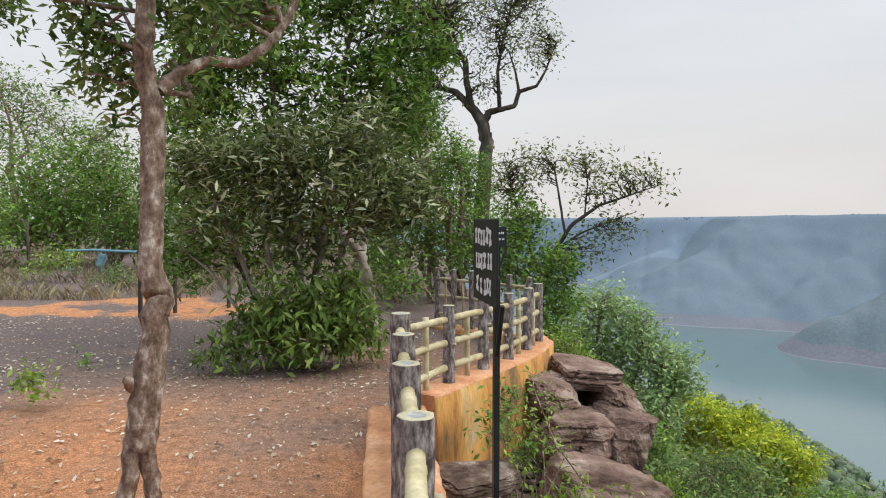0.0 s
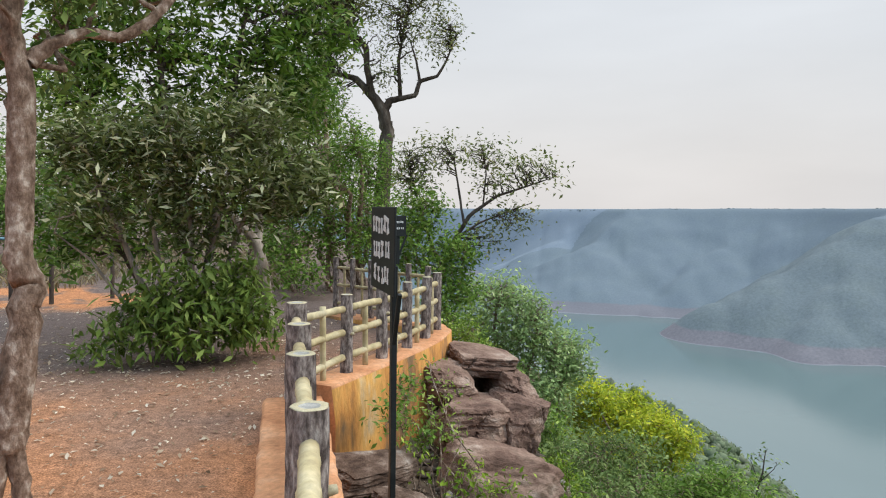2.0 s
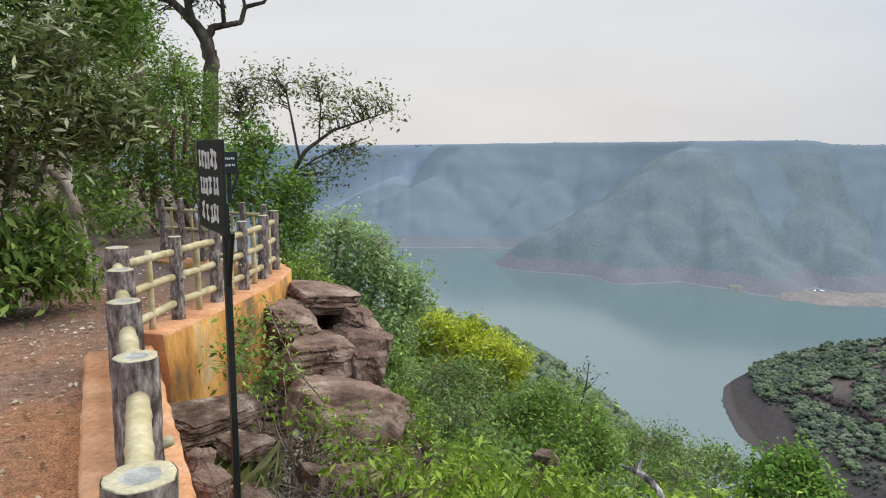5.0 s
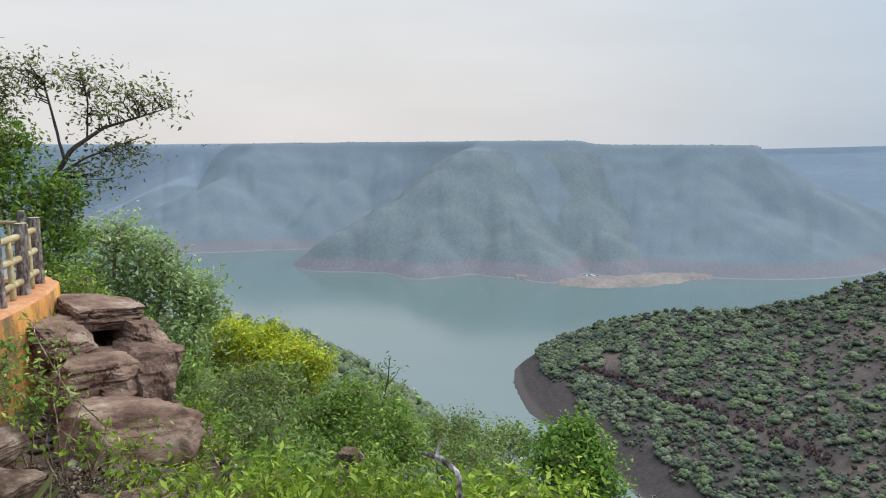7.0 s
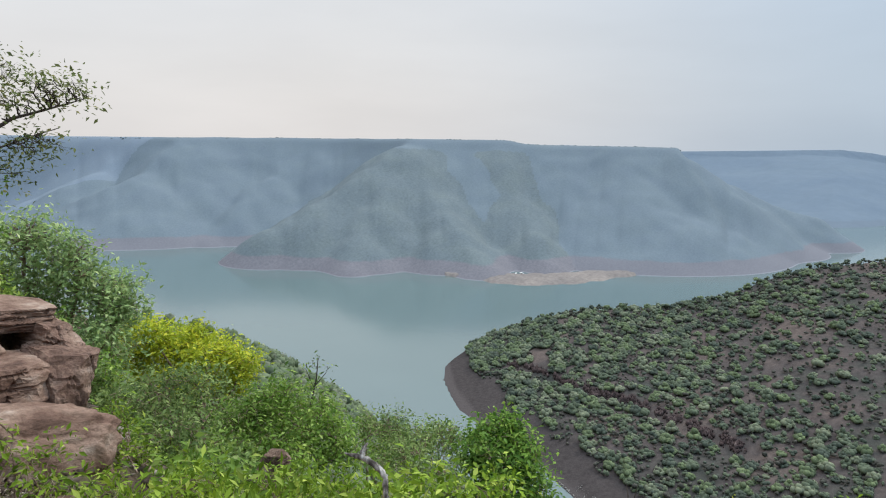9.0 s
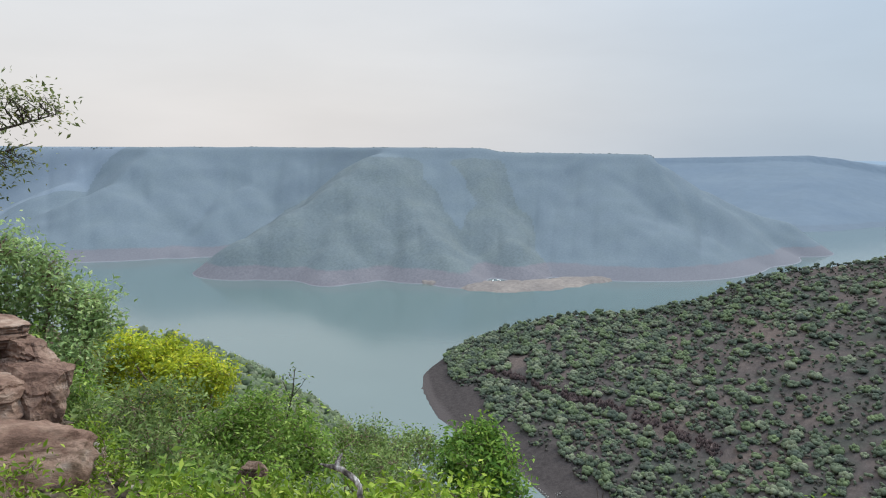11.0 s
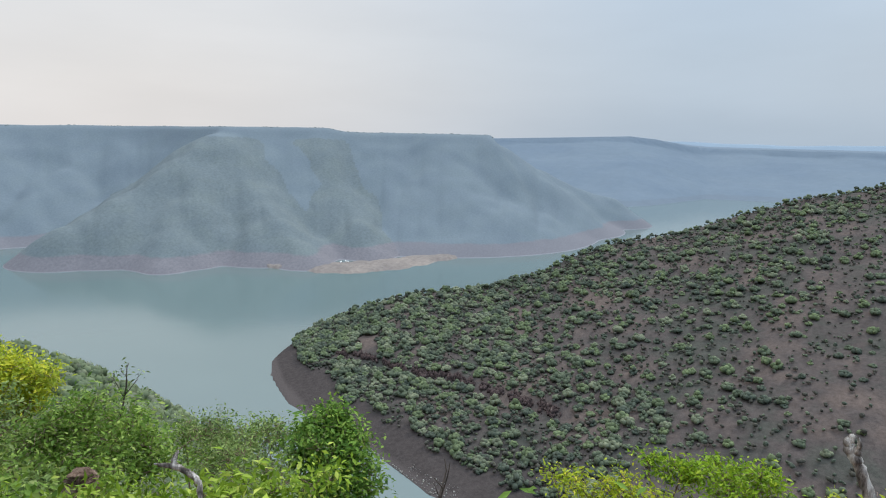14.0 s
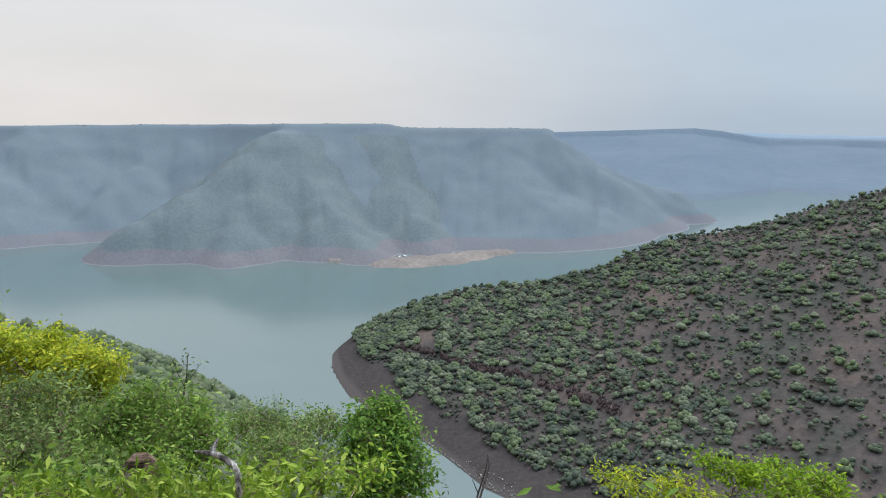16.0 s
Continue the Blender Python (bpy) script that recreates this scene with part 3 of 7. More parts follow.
def ridge_z(x, y, pts, slope, blunt=150.0):
    """Height of a ridge's flanks: pts are (azimuth, distance, z)."""
    w = np.array([polar(a, d, z) for a, d, z in pts])
    out = np.full(x.shape, -400.0)
    for a, b in zip(w[:-1], w[1:]):
        ab = b[:2] - a[:2]
        t = np.clip(((x - a[0]) * ab[0] + (y - a[1]) * ab[1]) / (ab @ ab), 0, 1)
        q = np.hypot(x - a[0] - t * ab[0], y - a[1] - t * ab[1])
        out = np.maximum(out, a[2] + (b[2] - a[2]) * t - slope * (np.sqrt(q * q + blunt) - math.sqrt(blunt)))
    return out


RIDGES = [
    ([(41.5, 880, 2), (40.8, 850, 0), (38.5, 800, -26), (33.9, 740, -62), (30.2, 712, -88), (27.6, 700, -112)], 0.74),
    ([(42, 860, 0), (42.8, 790, -45), (45.2, 700, -80), (47.7, 640, -106)], 0.64),
    ([(49, 880, 0), (50.5, 800, -55), (52, 720, -90), (53, 680, -108)], 0.64),
    ([(58, 905, 0), (58.9, 880, -24), (61.6, 850, -54), (65.1, 810, -98)], 0.5),
    ([(32.5, 1020, -4), (30.5, 950, -45), (28, 890, -80), (25.5, 840, -108)], 0.6),
    ([(23.2, 1030, -3), (21, 975, -43), (18.9, 900, -82), (17.2, 840, -112)], 0.5),
    ([(20, 1120, -3), (18, 1060, -45), (15, 985, -100)], 0.5),
    ([(62.9, 930, 3), (63.5, 935, -6), (66.8, 980, -41), (70, 1000, -66), (72.8, 1015, -81), (73.4, 1025, -96), (74.2, 1035, -116)], 0.75),
    ([(66, 985, -40), (67.5, 930, -75), (69, 880, -112)], 0.45),
    ([(40.8, 850, -2), (40.0, 800, -30), (38.8, 730, -62), (37.6, 680, -88), (36.8, 640, -109)], 0.74),
]
RIM = np.array([(-25, 1750), (5, 1650), (12, 1420), (16, 1250), (19.5, 1130), (21.5, 1075), (23.2, 1040), (28, 1050), (32, 1035), (36, 1000), (38.5, 945), (41.5, 885), (46, 900), (50, 900), (54, 920), (58, 915), (62.9, 935), (63.6, 960)])
RIM_EL = np.array([(-25, 0.0), (8, 0.06), (16, 0.12), (23, 0.22), (31, 0.36), (42, 0.5), (49.6, 0.56), (51, 0.24), (63, 0.22)])


def mesa_z(az, d):
    a = np.radians(az)
    x, y = np.sin(a) * d, np.cos(a) * d
    dr = np.interp(az, RIM[:, 0], RIM[:, 1]) + 7 * fbm(az * 0.6, 0 * az, 9.0, 2)
    top = 1.6 + np.interp(az, RIM_EL[:, 0], np.tan(np.radians(RIM_EL[:, 1]))) * np.maximum(900, dr)
    cap = top + 0.9 * fbm(x * 0.04, y * 0.04, 10.0)
    wall = top - 9 * np.clip((dr - d) / 14, 0, 1) - 0.6 * np.maximum(dr - d - 12, 0)
    z = np.where(d > dr, cap, wall)
    end = np.clip((az - 63.2) / 0.5, 0, 1)
    z = z - end * 300
    z = np.where((az > 60) & (d > dr + 60), np.minimum(z, cap - (d - dr - 60) * 0.5), z)
    for pts, slope in RIDGES:
        z = np.maximum(z, ridge_z(x, y, pts, slope))
    low = np.clip((top - z) / 25, 0, 1) * np.clip((z - WATER_Z) / 20, 0, 1)
    z = z + low * (4.2 * fbm(x * 0.03, y * 0.03, 11.0) + 1.5 * fbm(x * 0.09, y * 0.09, 12.0, 3))
    return z


def build_gorge_wall(az, d):
    """The long wall, its nearer noses and its far end, each hazed by distance in its base colour; gullies run down its
    flanks.
    """
    A, R = np.meshgrid(az, d, indexing="ij")
    Z = mesa_z(A, R)
    for _ in range(4):
        Z[1:-1] = (Z[:-2] + 2 * Z[1:-1] + Z[2:]) / 4
        Z[:, 1:-1] = (Z[:, :-2] + 3 * Z[:, 1:-1] + Z[:, 2:]) / 5
    x, y = np.sin(np.radians(A)) * R, np.cos(np.radians(A)) * R
    # gullies of uneven depth, deepest half way up
    warp = A + 0.0035 * (R - 800) * np.sin(A * 0.31 + 0.6)
    deep = np.clip(0.55 + 0.6 * fbm(x * 0.006, y * 0.006, 23.0, 2), 0.1, 1.2)
    fold = deep * ((1 - np.abs(np.sin(warp * 0.8 + 0.9 * np.sin(A * 0.37)))) ** 2 * 2.2 + (1 - np.abs(np.sin(warp * 1.9 + 1.4))) ** 2 * 0.8)
    h = np.clip((Z - WATER_Z - 9) / 16, 0, 1) * np.clip((-4 - Z) / 22, 0, 1)
    Z = Z - h * (fold - 1.5) + h * 0.7 * fbm(x * 0.035, y * 0.035, 25.0, 2)
    ridges = np.stack([ridge_z(x, y, pts, slope) for pts, slope in RIDGES])
    top = ridges.argmax(0)
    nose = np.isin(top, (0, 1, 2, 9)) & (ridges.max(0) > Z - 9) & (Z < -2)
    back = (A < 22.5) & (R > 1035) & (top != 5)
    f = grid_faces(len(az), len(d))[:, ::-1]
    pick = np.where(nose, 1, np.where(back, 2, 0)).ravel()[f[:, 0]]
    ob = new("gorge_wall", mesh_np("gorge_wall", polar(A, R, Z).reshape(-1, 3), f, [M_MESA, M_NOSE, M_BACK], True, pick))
    tagged(ob, "long flat-topped gorge wall, its green ridged flanks coloured as in haze", "hills", kind="structure")
    return A, R, Z


def rim_trees(A, R, Z):
    """A broken line of low trees along the wall's rim."""
    rng = np.random.default_rng(31)
    g = (1 + 5 ** 0.5) / 2
    ico = np.array([(-1, g, 0), (1, g, 0), (-1, -g, 0), (1, -g, 0), (0, -1, g), (0, 1, g), (0, -1, -g), (0, 1, -g), (g, 0, -1), (g, 0, 1), (-g, 0, -1), (-g, 0, 1)]) / 1.9
    fac = np.array([(0, 11, 5), (0, 5, 1), (0, 1, 7), (0, 7, 10), (0, 10, 11), (1, 5, 9), (5, 11, 4), (11, 10, 2), (10, 7, 6), (7, 1, 8), (3, 9, 4), (3, 4, 2), (3, 2, 6), (3, 6, 8), (3, 8, 9), (4, 9, 5), (2, 4, 11), (6, 2, 10), (8, 6, 7), (9, 8, 1)])
    pieces = []

    def lump(p, r):
        v = ico * (1 + 0.16 * rng.standard_normal((12, 1))) * r * np.array([1.15, 1.15, 0.8])
        pieces.append((v + p, fac))

    for az in np.arange(6, 63.3, 0.07):
        if fbm(np.array(az * 0.9), np.array(0.0), 28.0) + rng.random() < 0.35:
            continue
        i = int(np.argmin(np.abs(A[:, 0] - az)))
        dr = float(np.interp(az, RIM[:, 0], RIM[:, 1])) + 6 + 10 * rng.random()
        j = int(np.argmin(np.abs(R[0] - dr)))
        lump(polar(az, dr, Z[i, j] - 0.6), 0.7 + 1.1 * rng.random() ** 2)
    v, f = join(pieces)
    tagged(new("rim_trees", mesh_np("rim_trees", v, f, M_RIM, True)), "low line of trees along the far rim, greyed blue for haze", "trees", kind="stuff")


def build_sandbank():
    """A low bank of pale sand along the far shore."""
    az = np.arange(44.6, 64.01, 0.15)
    t = np.linspace(-1, 1, 15)
    A, T = np.meshgrid(az, t, indexing="ij")
    c = np.interp(az, [45, 48, 52, 56, 60, 62.5], [634, 626, 625, 650, 694, 726]) + 4 * fbm(az * 1.4, 0 * az, 13.0)
    hw = (36 + 7 * fbm(az * 0.9, 0 * az, 18.0, 2)) * np.sin(np.clip((az - 44.4) / 19.8, 0, 1) * math.pi) ** 0.8 + 1.5
    D = c[:, None] + T * hw[:, None]
    Z = WATER_Z - 1.2 + 4.2 * (1 - np.abs(T) ** 1.7) + 0.5 * fbm(A * 2.2, D * 0.08, 16.0)
    ob = new("sandbank", mesh_np("sandbank", polar(A, D, Z).reshape(-1, 3), grid_faces(len(az), len(t))[:, ::-1], M_SAND, True))
    tagged(ob, "low bank of pale tan sand along the far shore", "sandbank", kind="structure")


def far_z(az, d):
    """The far plateau across the lake and its long talus down to the shore."""
    a = np.radians(az)
    x, y = np.sin(a) * d, np.cos(a) * d
    dr = np.interp(az, [-15, 5, 22, 40, 63, 74, 79, 80], [1500, 1450, 1500, 1900, 1950, 1980, 2050, 2100]) + 8 * fbm(az * 0.6, 0 * az, 14.0, 2)
    el = np.interp(az, [-15, 12, 22, 40, 63, 74, 76, 78.6, 80, 96], [-0.05, 0.1, 0.2, 0.1, -0.05, 0.32, 0.12, -0.38, -0.5, -0.6])
    top = 1.6 + np.tan(np.radians(el)) * dr
    fall = np.interp(az, [56, 66, 76], [0.5, 0.2, 0.165])
    z = np.where(d > dr, top, top - 15 * np.clip((dr - d) / 15, 0, 1) - fall * np.maximum(dr - d - 15, 0))
    return z + 4 * fbm(x * 0.012, y * 0.012, 15.0) * np.clip((z - WATER_Z) / 25, 0, 1) * np.clip((top - z) / 20, 0, 1)


def farthest_z(az, d):
    el = -0.12 + 0.10 * np.sin(az * 0.35) + 0.03 * np.sin(az * 1.3)
    top = 1.6 + np.tan(np.radians(el)) * 3600
    return np.where(d > 3600, top, top - 0.35 * (3600 - d))


def build_backdrop(name, fn, az, d, mat, label):
    A, R = np.meshgrid(az, d, indexing="ij")
    ob = new(name, mesh_np(name, polar(A, R, fn(A, R)).reshape(-1, 3), grid_faces(len(az), len(d))[:, ::-1], mat, True))
    tagged(ob, label, "hills", kind="structure")


M_SAND = simple("pale_sand", [(0.35, (0.175, 0.155, 0.145)), (0.65, (0.245, 0.212, 0.188))], 0.03, 0.95, 0.1)
build_ground()
build_sandbank()
build_water()
build_spur()
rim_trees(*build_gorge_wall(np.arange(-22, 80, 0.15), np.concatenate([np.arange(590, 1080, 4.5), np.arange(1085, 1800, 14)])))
build_backdrop("backdrop_plateau", far_z, np.arange(44, 96, 0.4), np.arange(1150, 2700, 14), M_FAR, "flat-topped plateau far across the lake, coloured pale blue for haze")
build_backdrop("backdrop_distance", farthest_z, np.arange(-180, 181, 1.0), np.array([3200, 3300, 3400, 3500, 3590, 3610, 4000, 4500]), M_FARTHEST, "plateau on the horizon, coloured faint blue for haze")


# ---------------------------------------------------------------- fence of cast logs
def log_post_mesh(rng, h, r, lean=0.0):
    """Bark-ridged post; the cut face is a mesh of its own."""
    n, m = 20, 11
    ang = np.arange(n) * 2 * math.pi / n
    ridge = 1 + 0.06 * np.sin(ang * 5 + rng.random() * 6) + 0.045 * np.sin(ang * 9 + rng.random() * 6)
    vs = []
    for i in range(m):
        t = i / (m - 1)
        rr = r * ridge * (1.10 - 0.10 * min(1, t * 2)) * (1 + 0.03 * rng.standard_normal(n))
        if i == m - 1:
            rr = r * ridge ** 0.6
        vs.append(np.stack([np.cos(ang) * rr + lean * t, np.sin(ang) * rr, np.full(n, h * t)], 1))
    v = np.concatenate(vs)
    i = np.arange(m - 1)[:, None] * n + np.arange(n)[None]
    j = np.arange(m - 1)[:, None] * n + (np.arange(n)[None] + 1) % n
    f = np.stack([i, j, j + n, i + n], 2).reshape(-1, 4)
    body = mesh_np("post", v, f, M_LOG, True)
    rings = [(0.97, -0.006), (0.965, 0.001), (0.94, 0.0025), (0.60, 0.003), (0.56, 0.0015), (0.30, 0.001), (0.001, 0.0015)]
    vs = [np.stack([np.cos(ang) * r * ridge ** 0.6 * k + lean, np.sin(ang) * r * ridge ** 0.6 * k, np.full(n, h + z)], 1) for k, z in rings]
    q = len(rings)
    i = np.arange(q - 1)[:, None] * n + np.arange(n)[None]
    j = np.arange(q - 1)[:, None] * n + (np.arange(n)[None] + 1) % n
    face = mesh_np("cut_face", np.concatenate(vs), np.stack([i, j, j + n, i + n], 2).reshape(-1, 4), [M_CUT, M_HEART], False, np.repeat([0, 0, 0, 0, 1, 1], n))
    # a sawn-off knot
    k = rng.random() * 6.28
    c = np.array([math.cos(k), math.sin(k), 0.25])
    base = np.array([0, 0, h * (0.35 + 0.4 * rng.random())])
    v, f = tube([base + c * r * 0.6, base + c * r * 1.15, base + c * r * 1.4, base + c * r * 1.42], [r * 0.30, r * 0.28, r * 0.24, 0.001], 9)
    knot = mesh_np("knot", v, f, M_CUT, True)
    return body, face, knot


def bamboo(a, b, r, rng, joints=3):
    """A cast bamboo rail with swollen joints."""
    a, b = np.asarray(a, float), np.asarray(b, float)
    ts, rs = [], []
    marks = [(k + 0.5 + 0.25 * (rng.random() - 0.5)) / joints for k in range(joints)]
    for t in np.linspace(0, 1, 7):
        ts.append(t)
        rs.append(r)
    for k in marks:
        w = 0.009 / np.linalg.norm(b - a)
        ts += [k - 2 * w, k - w, k, k + w, k + 2 * w]
        rs += [r * 0.99, r * 1.10, r * 1.02, r * 1.10, r * 0.99]
    o = np.argsort(ts)
    ts, rs = np.array(ts)[o], np.array(rs)[o]
    ts = np.concatenate([[0], ts, [1]])
    rs = np.concatenate([[0.001], rs, [0.001]])
    sag = (rng.random() - 0.5) * 0.012
    p = a + (b - a) * ts[:, None]
    p[:, 2] += np.sin(ts * math.pi) * sag
    return tube(p, rs, 12)


POSTS = [(0.24, -2.05), (0.15, -1.15), (0.09, -0.25), (0.02, 0.66), (-0.06, 1.6), (-0.10, 2.52), (-0.18, 3.44), (-0.25, 4.32), (-0.33, 5.27), (0.05, 5.84), (0.38, 6.36), (0.66, 6.82), (0.90, 7.32), (1.09, 7.82),
         (1.06, 8.45), (0.86, 8.82), (0.62, 9.1), (0.40, 9.42), (0.16, 9.72), (-0.08, 10.05)]
POST_BASE = [0.12] * 8 + [0.14] + [0.2] * 5 + [0.16, 0.1, 0.08, 0.07, 0.06, 0.05]
POST_TOP = [0.87] * 9 + [0.86] * 5 + [0.88] * 6


def build_fence():
    rng = np.random.default_rng(5)
    root = thing("fence", "rustic fence of log-like posts and cream bamboo-like rails on a kerb", "fence")
    for i, (x, y) in enumerate(POSTS):
        h = POST_TOP[i] - POST_BASE[i]
        r = (0.074 if i < 9 else 0.050 if i < 14 else 0.038) * (0.95 + 0.1 * rng.random())
        body, face, knot = log_post_mesh(rng, h, r, 0.01 * rng.standard_normal())
        p = hang("post", body, root, "grey bark-textured log post")
        p.matrix_basis = pose(x, y, POST_BASE[i], 0, 0, rng.random() * 360)
        hang("cut_face", face, p, "cream painted cut face")
        hang("knot", knot, p, "sawn-off cream knot")
    for i in range(len(POSTS) - 1):
        a, b = Vector((*POSTS[i], 0)), Vector((*POSTS[i + 1], 0))
        d = (b - a).normalized()
        r = 0.037 if i < 8 else 0.03 if i < 13 else 0.021
        for k in (0.82, 0.52, 0.20):
            za = POST_BASE[i] + (POST_TOP[i] - POST_BASE[i]) * k
            zb = POST_BASE[i + 1] + (POST_TOP[i + 1] - POST_BASE[i + 1]) * k
            v, f = bamboo((*(a + d * 0.055).xy, za), (*(b - d * 0.055).xy, zb), r, rng)
            hang("rail", mesh_np("rail", v, f, M_CREAM, True), root)
        m = (a + b) / 2
        zb = (POST_BASE[i] + POST_BASE[i + 1]) / 2
        h = POST_TOP[i] - POST_BASE[i]
        v, f = bamboo((m.x + 0.004, m.y, zb - 0.01), (m.x, m.y, zb + h * 0.86), r * 0.85, rng, 2)
        hang("baluster", mesh_np("baluster", v, f, M_CREAM, True), root)


def ribbon_wall(name, line, half, z_top, z_low, mat_top, mat_side, label):
    """A low wall along a line with a slightly uneven top edge and thickness."""
    rng = np.random.default_rng(len(line))
    line = np.asarray(line, float)
    seg = np.concatenate([[0], np.cumsum(np.linalg.norm(np.diff(line, axis=0), axis=1))])
    s = np.arange(0, seg[-1] + 0.05, 0.1)
    p = np.stack([np.interp(s, seg, line[:, 0]), np.interp(s, seg, line[:, 1])], 1)
    tan = np.gradient(p, axis=0)
    for _ in range(2):
        tan[1:-1] = (tan[:-2] + tan[1:-1] * 2 + tan[2:]) / 4
    tan /= np.linalg.norm(tan, axis=1)[:, None]
    nrm = np.stack([tan[:, 1], -tan[:, 0]], 1)
    zt = np.interp(s, seg, z_top) if np.ndim(z_top) else np.full(len(s), z_top)
    prof = [(-half - 0.004, None), (-half, -0.02), (-half + 0.02, 0.0), (0.0, 0.004), (half - 0.02, 0.0), (half, -0.02), (half + 0.02, -0.3), (half + 0.03, None)]
    vs = []
    for o, dz in prof:
        e = 0.006 * rng.standard_normal(len(s))
        z = np.full(len(s), z_low) if dz is None else zt + dz + e * 0.5
        vs.append(np.column_stack([p + nrm * (o + e)[:, None], z]))
    n, m = len(prof), len(s)
    v = np.stack(vs, 0).reshape(-1, 3)
    f = grid_faces(n, m)
    idx = np.repeat([1, 0, 0, 0, 0, 1, 1], m - 1)
    caps = [[k * m for k in range(n)], [k * m + m - 1 for k in range(n)]]
    me = mesh_np(name, v, f[:, ::-1], [mat_top, mat_side], False, idx)
    ob = new(name, me)
    tagged(ob, label, "kerb", kind="structure")
    bm = bmesh.new()
    bm.from_mesh(me)
    bm.verts.ensure_lookup_table()
    for c in caps:
        bm.faces.new([bm.verts[k] for k in c])
    bmesh.ops.recalc_face_normals(bm, faces=bm.faces)
    bm.to_mesh(me)
    bm.free()
    return ob


build_fence()
ribbon_wall("kerb", [(0.24, -2.4), (0.09, -0.25), (-0.04, 1.6), (-0.12, 2.52), (-0.19, 3.44), (-0.27, 4.32), (-0.36, 5.42)], 0.225, 0.12, -0.9, M_ORANGE, M_ORANGE, "low orange painted concrete kerb under the fence")
ribbon_wall("kerb_2", [(-0.20, 5.44), (0.05, 5.84), (0.38, 6.36), (0.66, 6.82), (0.92, 7.32), (1.10, 7.85), (1.09, 8.4), (0.86, 8.85), (0.40, 9.45), (-0.12, 10.1)], 0.17, [0.2, 0.2, 0.2, 0.2, 0.2, 0.2, 0.17, 0.1, 0.08, 0.06], -1.0, M_ORANGE, M_ORANGE_WORN, "orange painted retaining kerb with weathered outer face")


def build_sign(at, rz, h, w, label, plate_z, lines, px=0.0):
    root = thing("sign_board", label, "sign", at, rz)
    bm = bmesh.new()
    bmesh.ops.create_cube(bm, size=1.0, matrix=Matrix.Translation((0, 0.024, (plate_z + 0.15) / 2)) @ Matrix.Diagonal((0.046, 0.03, plate_z + 0.15, 1)))
    bmesh.ops.bevel(bm, geom=list(bm.edges), offset=0.003, segments=1, affect="EDGES")
    part("post", bm, M_BLACK, root, "square black steel post")
    bm = bmesh.new()
    bmesh.ops.create_cube(bm, size=1.0, matrix=Matrix.Translation((px, 0, plate_z + h / 2)) @ Matrix.Diagonal((w, 0.012, h, 1)))
    bmesh.ops.bevel(bm, geom=list(bm.edges), offset=0.003, segments=1, affect="EDGES")
    plate = part("plate", bm, M_BLACK, root, "black painted sign plate")
    for k, (z, n) in enumerate(lines):
        rng = random.Random(k + 3)
        x = px - w * (0.41 - 0.03 * k)
        while x < px + w * (0.34 - 0.02 * k):
            ln = rng.uniform(0.085, 0.125) * w
            bm = bmesh.new()
            mid = plate_z + h * (z + n * rng.uniform(-0.08, 0.08))
            for dz, hh, ww in ((0.28, 0.22, rng.uniform(0.5, 0.95)), (-0.25, 0.26, rng.uniform(0.5, 0.95)), (0.0, 0.62, rng.uniform(0.22, 0.4))):
                bmesh.ops.create_cube(bm, size=1.0, matrix=Matrix.Translation((x + ln * rng.uniform(0.42, 0.58), -0.0075, mid + n * h * dz)) @ Matrix.Rotation(rng.uniform(-0.25, 0.25), 4, "Y") @ Matrix.Diagonal((ln * ww, 0.002, n * h * hh, 1)))
            part("letter", bm, M_WHITE, plate)
            x += ln * 1.12 + (0.05 * w if rng.random() < 0.18 else 0)
    lean = math.atan2(0.12, 0.30)
    bm = bmesh.new()
    bmesh.ops.create_cube(bm, size=1.0, matrix=Matrix.Translation((0.06, 0.024, plate_z - 0.14)) @ Matrix.Rotation(lean, 4, "Y") @ Matrix.Diagonal((0.022, 0.022, 0.34, 1)))
    bmesh.ops.bevel(bm, geom=list(bm.edges), offset=0.003, segments=1, affect="EDGES")
    part("brace", bm, M_BLACK, root)
    return root


# ---------------------------------------------------------------- woods and scrub too many to count
def clump_proto(rng, n, leaf, flat=0.75):
    """A small crown of leaf tufts on a stub of a trunk, about 1 m in radius."""
    u = rng.standard_normal((n, 3))
    u /= np.linalg.norm(u, axis=1)[:, None]
    lobes = rng.standard_normal((4, 3)) * np.array([0.3, 0.3, 0.16]) + np.array([0, 0, 0.95])
    p = lobes[rng.integers(4, size=n)] + u * (0.5 + 0.15 * rng.random((n, 1))) * np.array([1, 1, flat])
    pieces = [shell_leaves(p, u, leaf, rng)]
    g = (1 + 5 ** 0.5) / 2
    ico = np.array([(-1, g, 0), (1, g, 0), (-1, -g, 0), (1, -g, 0), (0, -1, g), (0, 1, g), (0, -1, -g), (0, 1, -g), (g, 0, -1), (g, 0, 1), (-g, 0, -1), (-g, 0, 1)]) / 1.9
    fac = np.array([(0, 11, 5), (0, 5, 1), (0, 1, 7), (0, 7, 10), (0, 10, 11), (1, 5, 9), (5, 11, 4), (11, 10, 2), (10, 7, 6), (7, 1, 8), (3, 9, 4), (3, 4, 2), (3, 2, 6), (3, 6, 8), (3, 8, 9), (4, 9, 5), (2, 4, 11), (6, 2, 10), (8, 6, 7), (9, 8, 1)])
    for c in lobes[:2]:
        pieces.append((c + ico * (0.53 + 0.07 * rng.standard_normal((12, 1))) * np.array([1, 1, flat]), fac))
    return join(pieces)


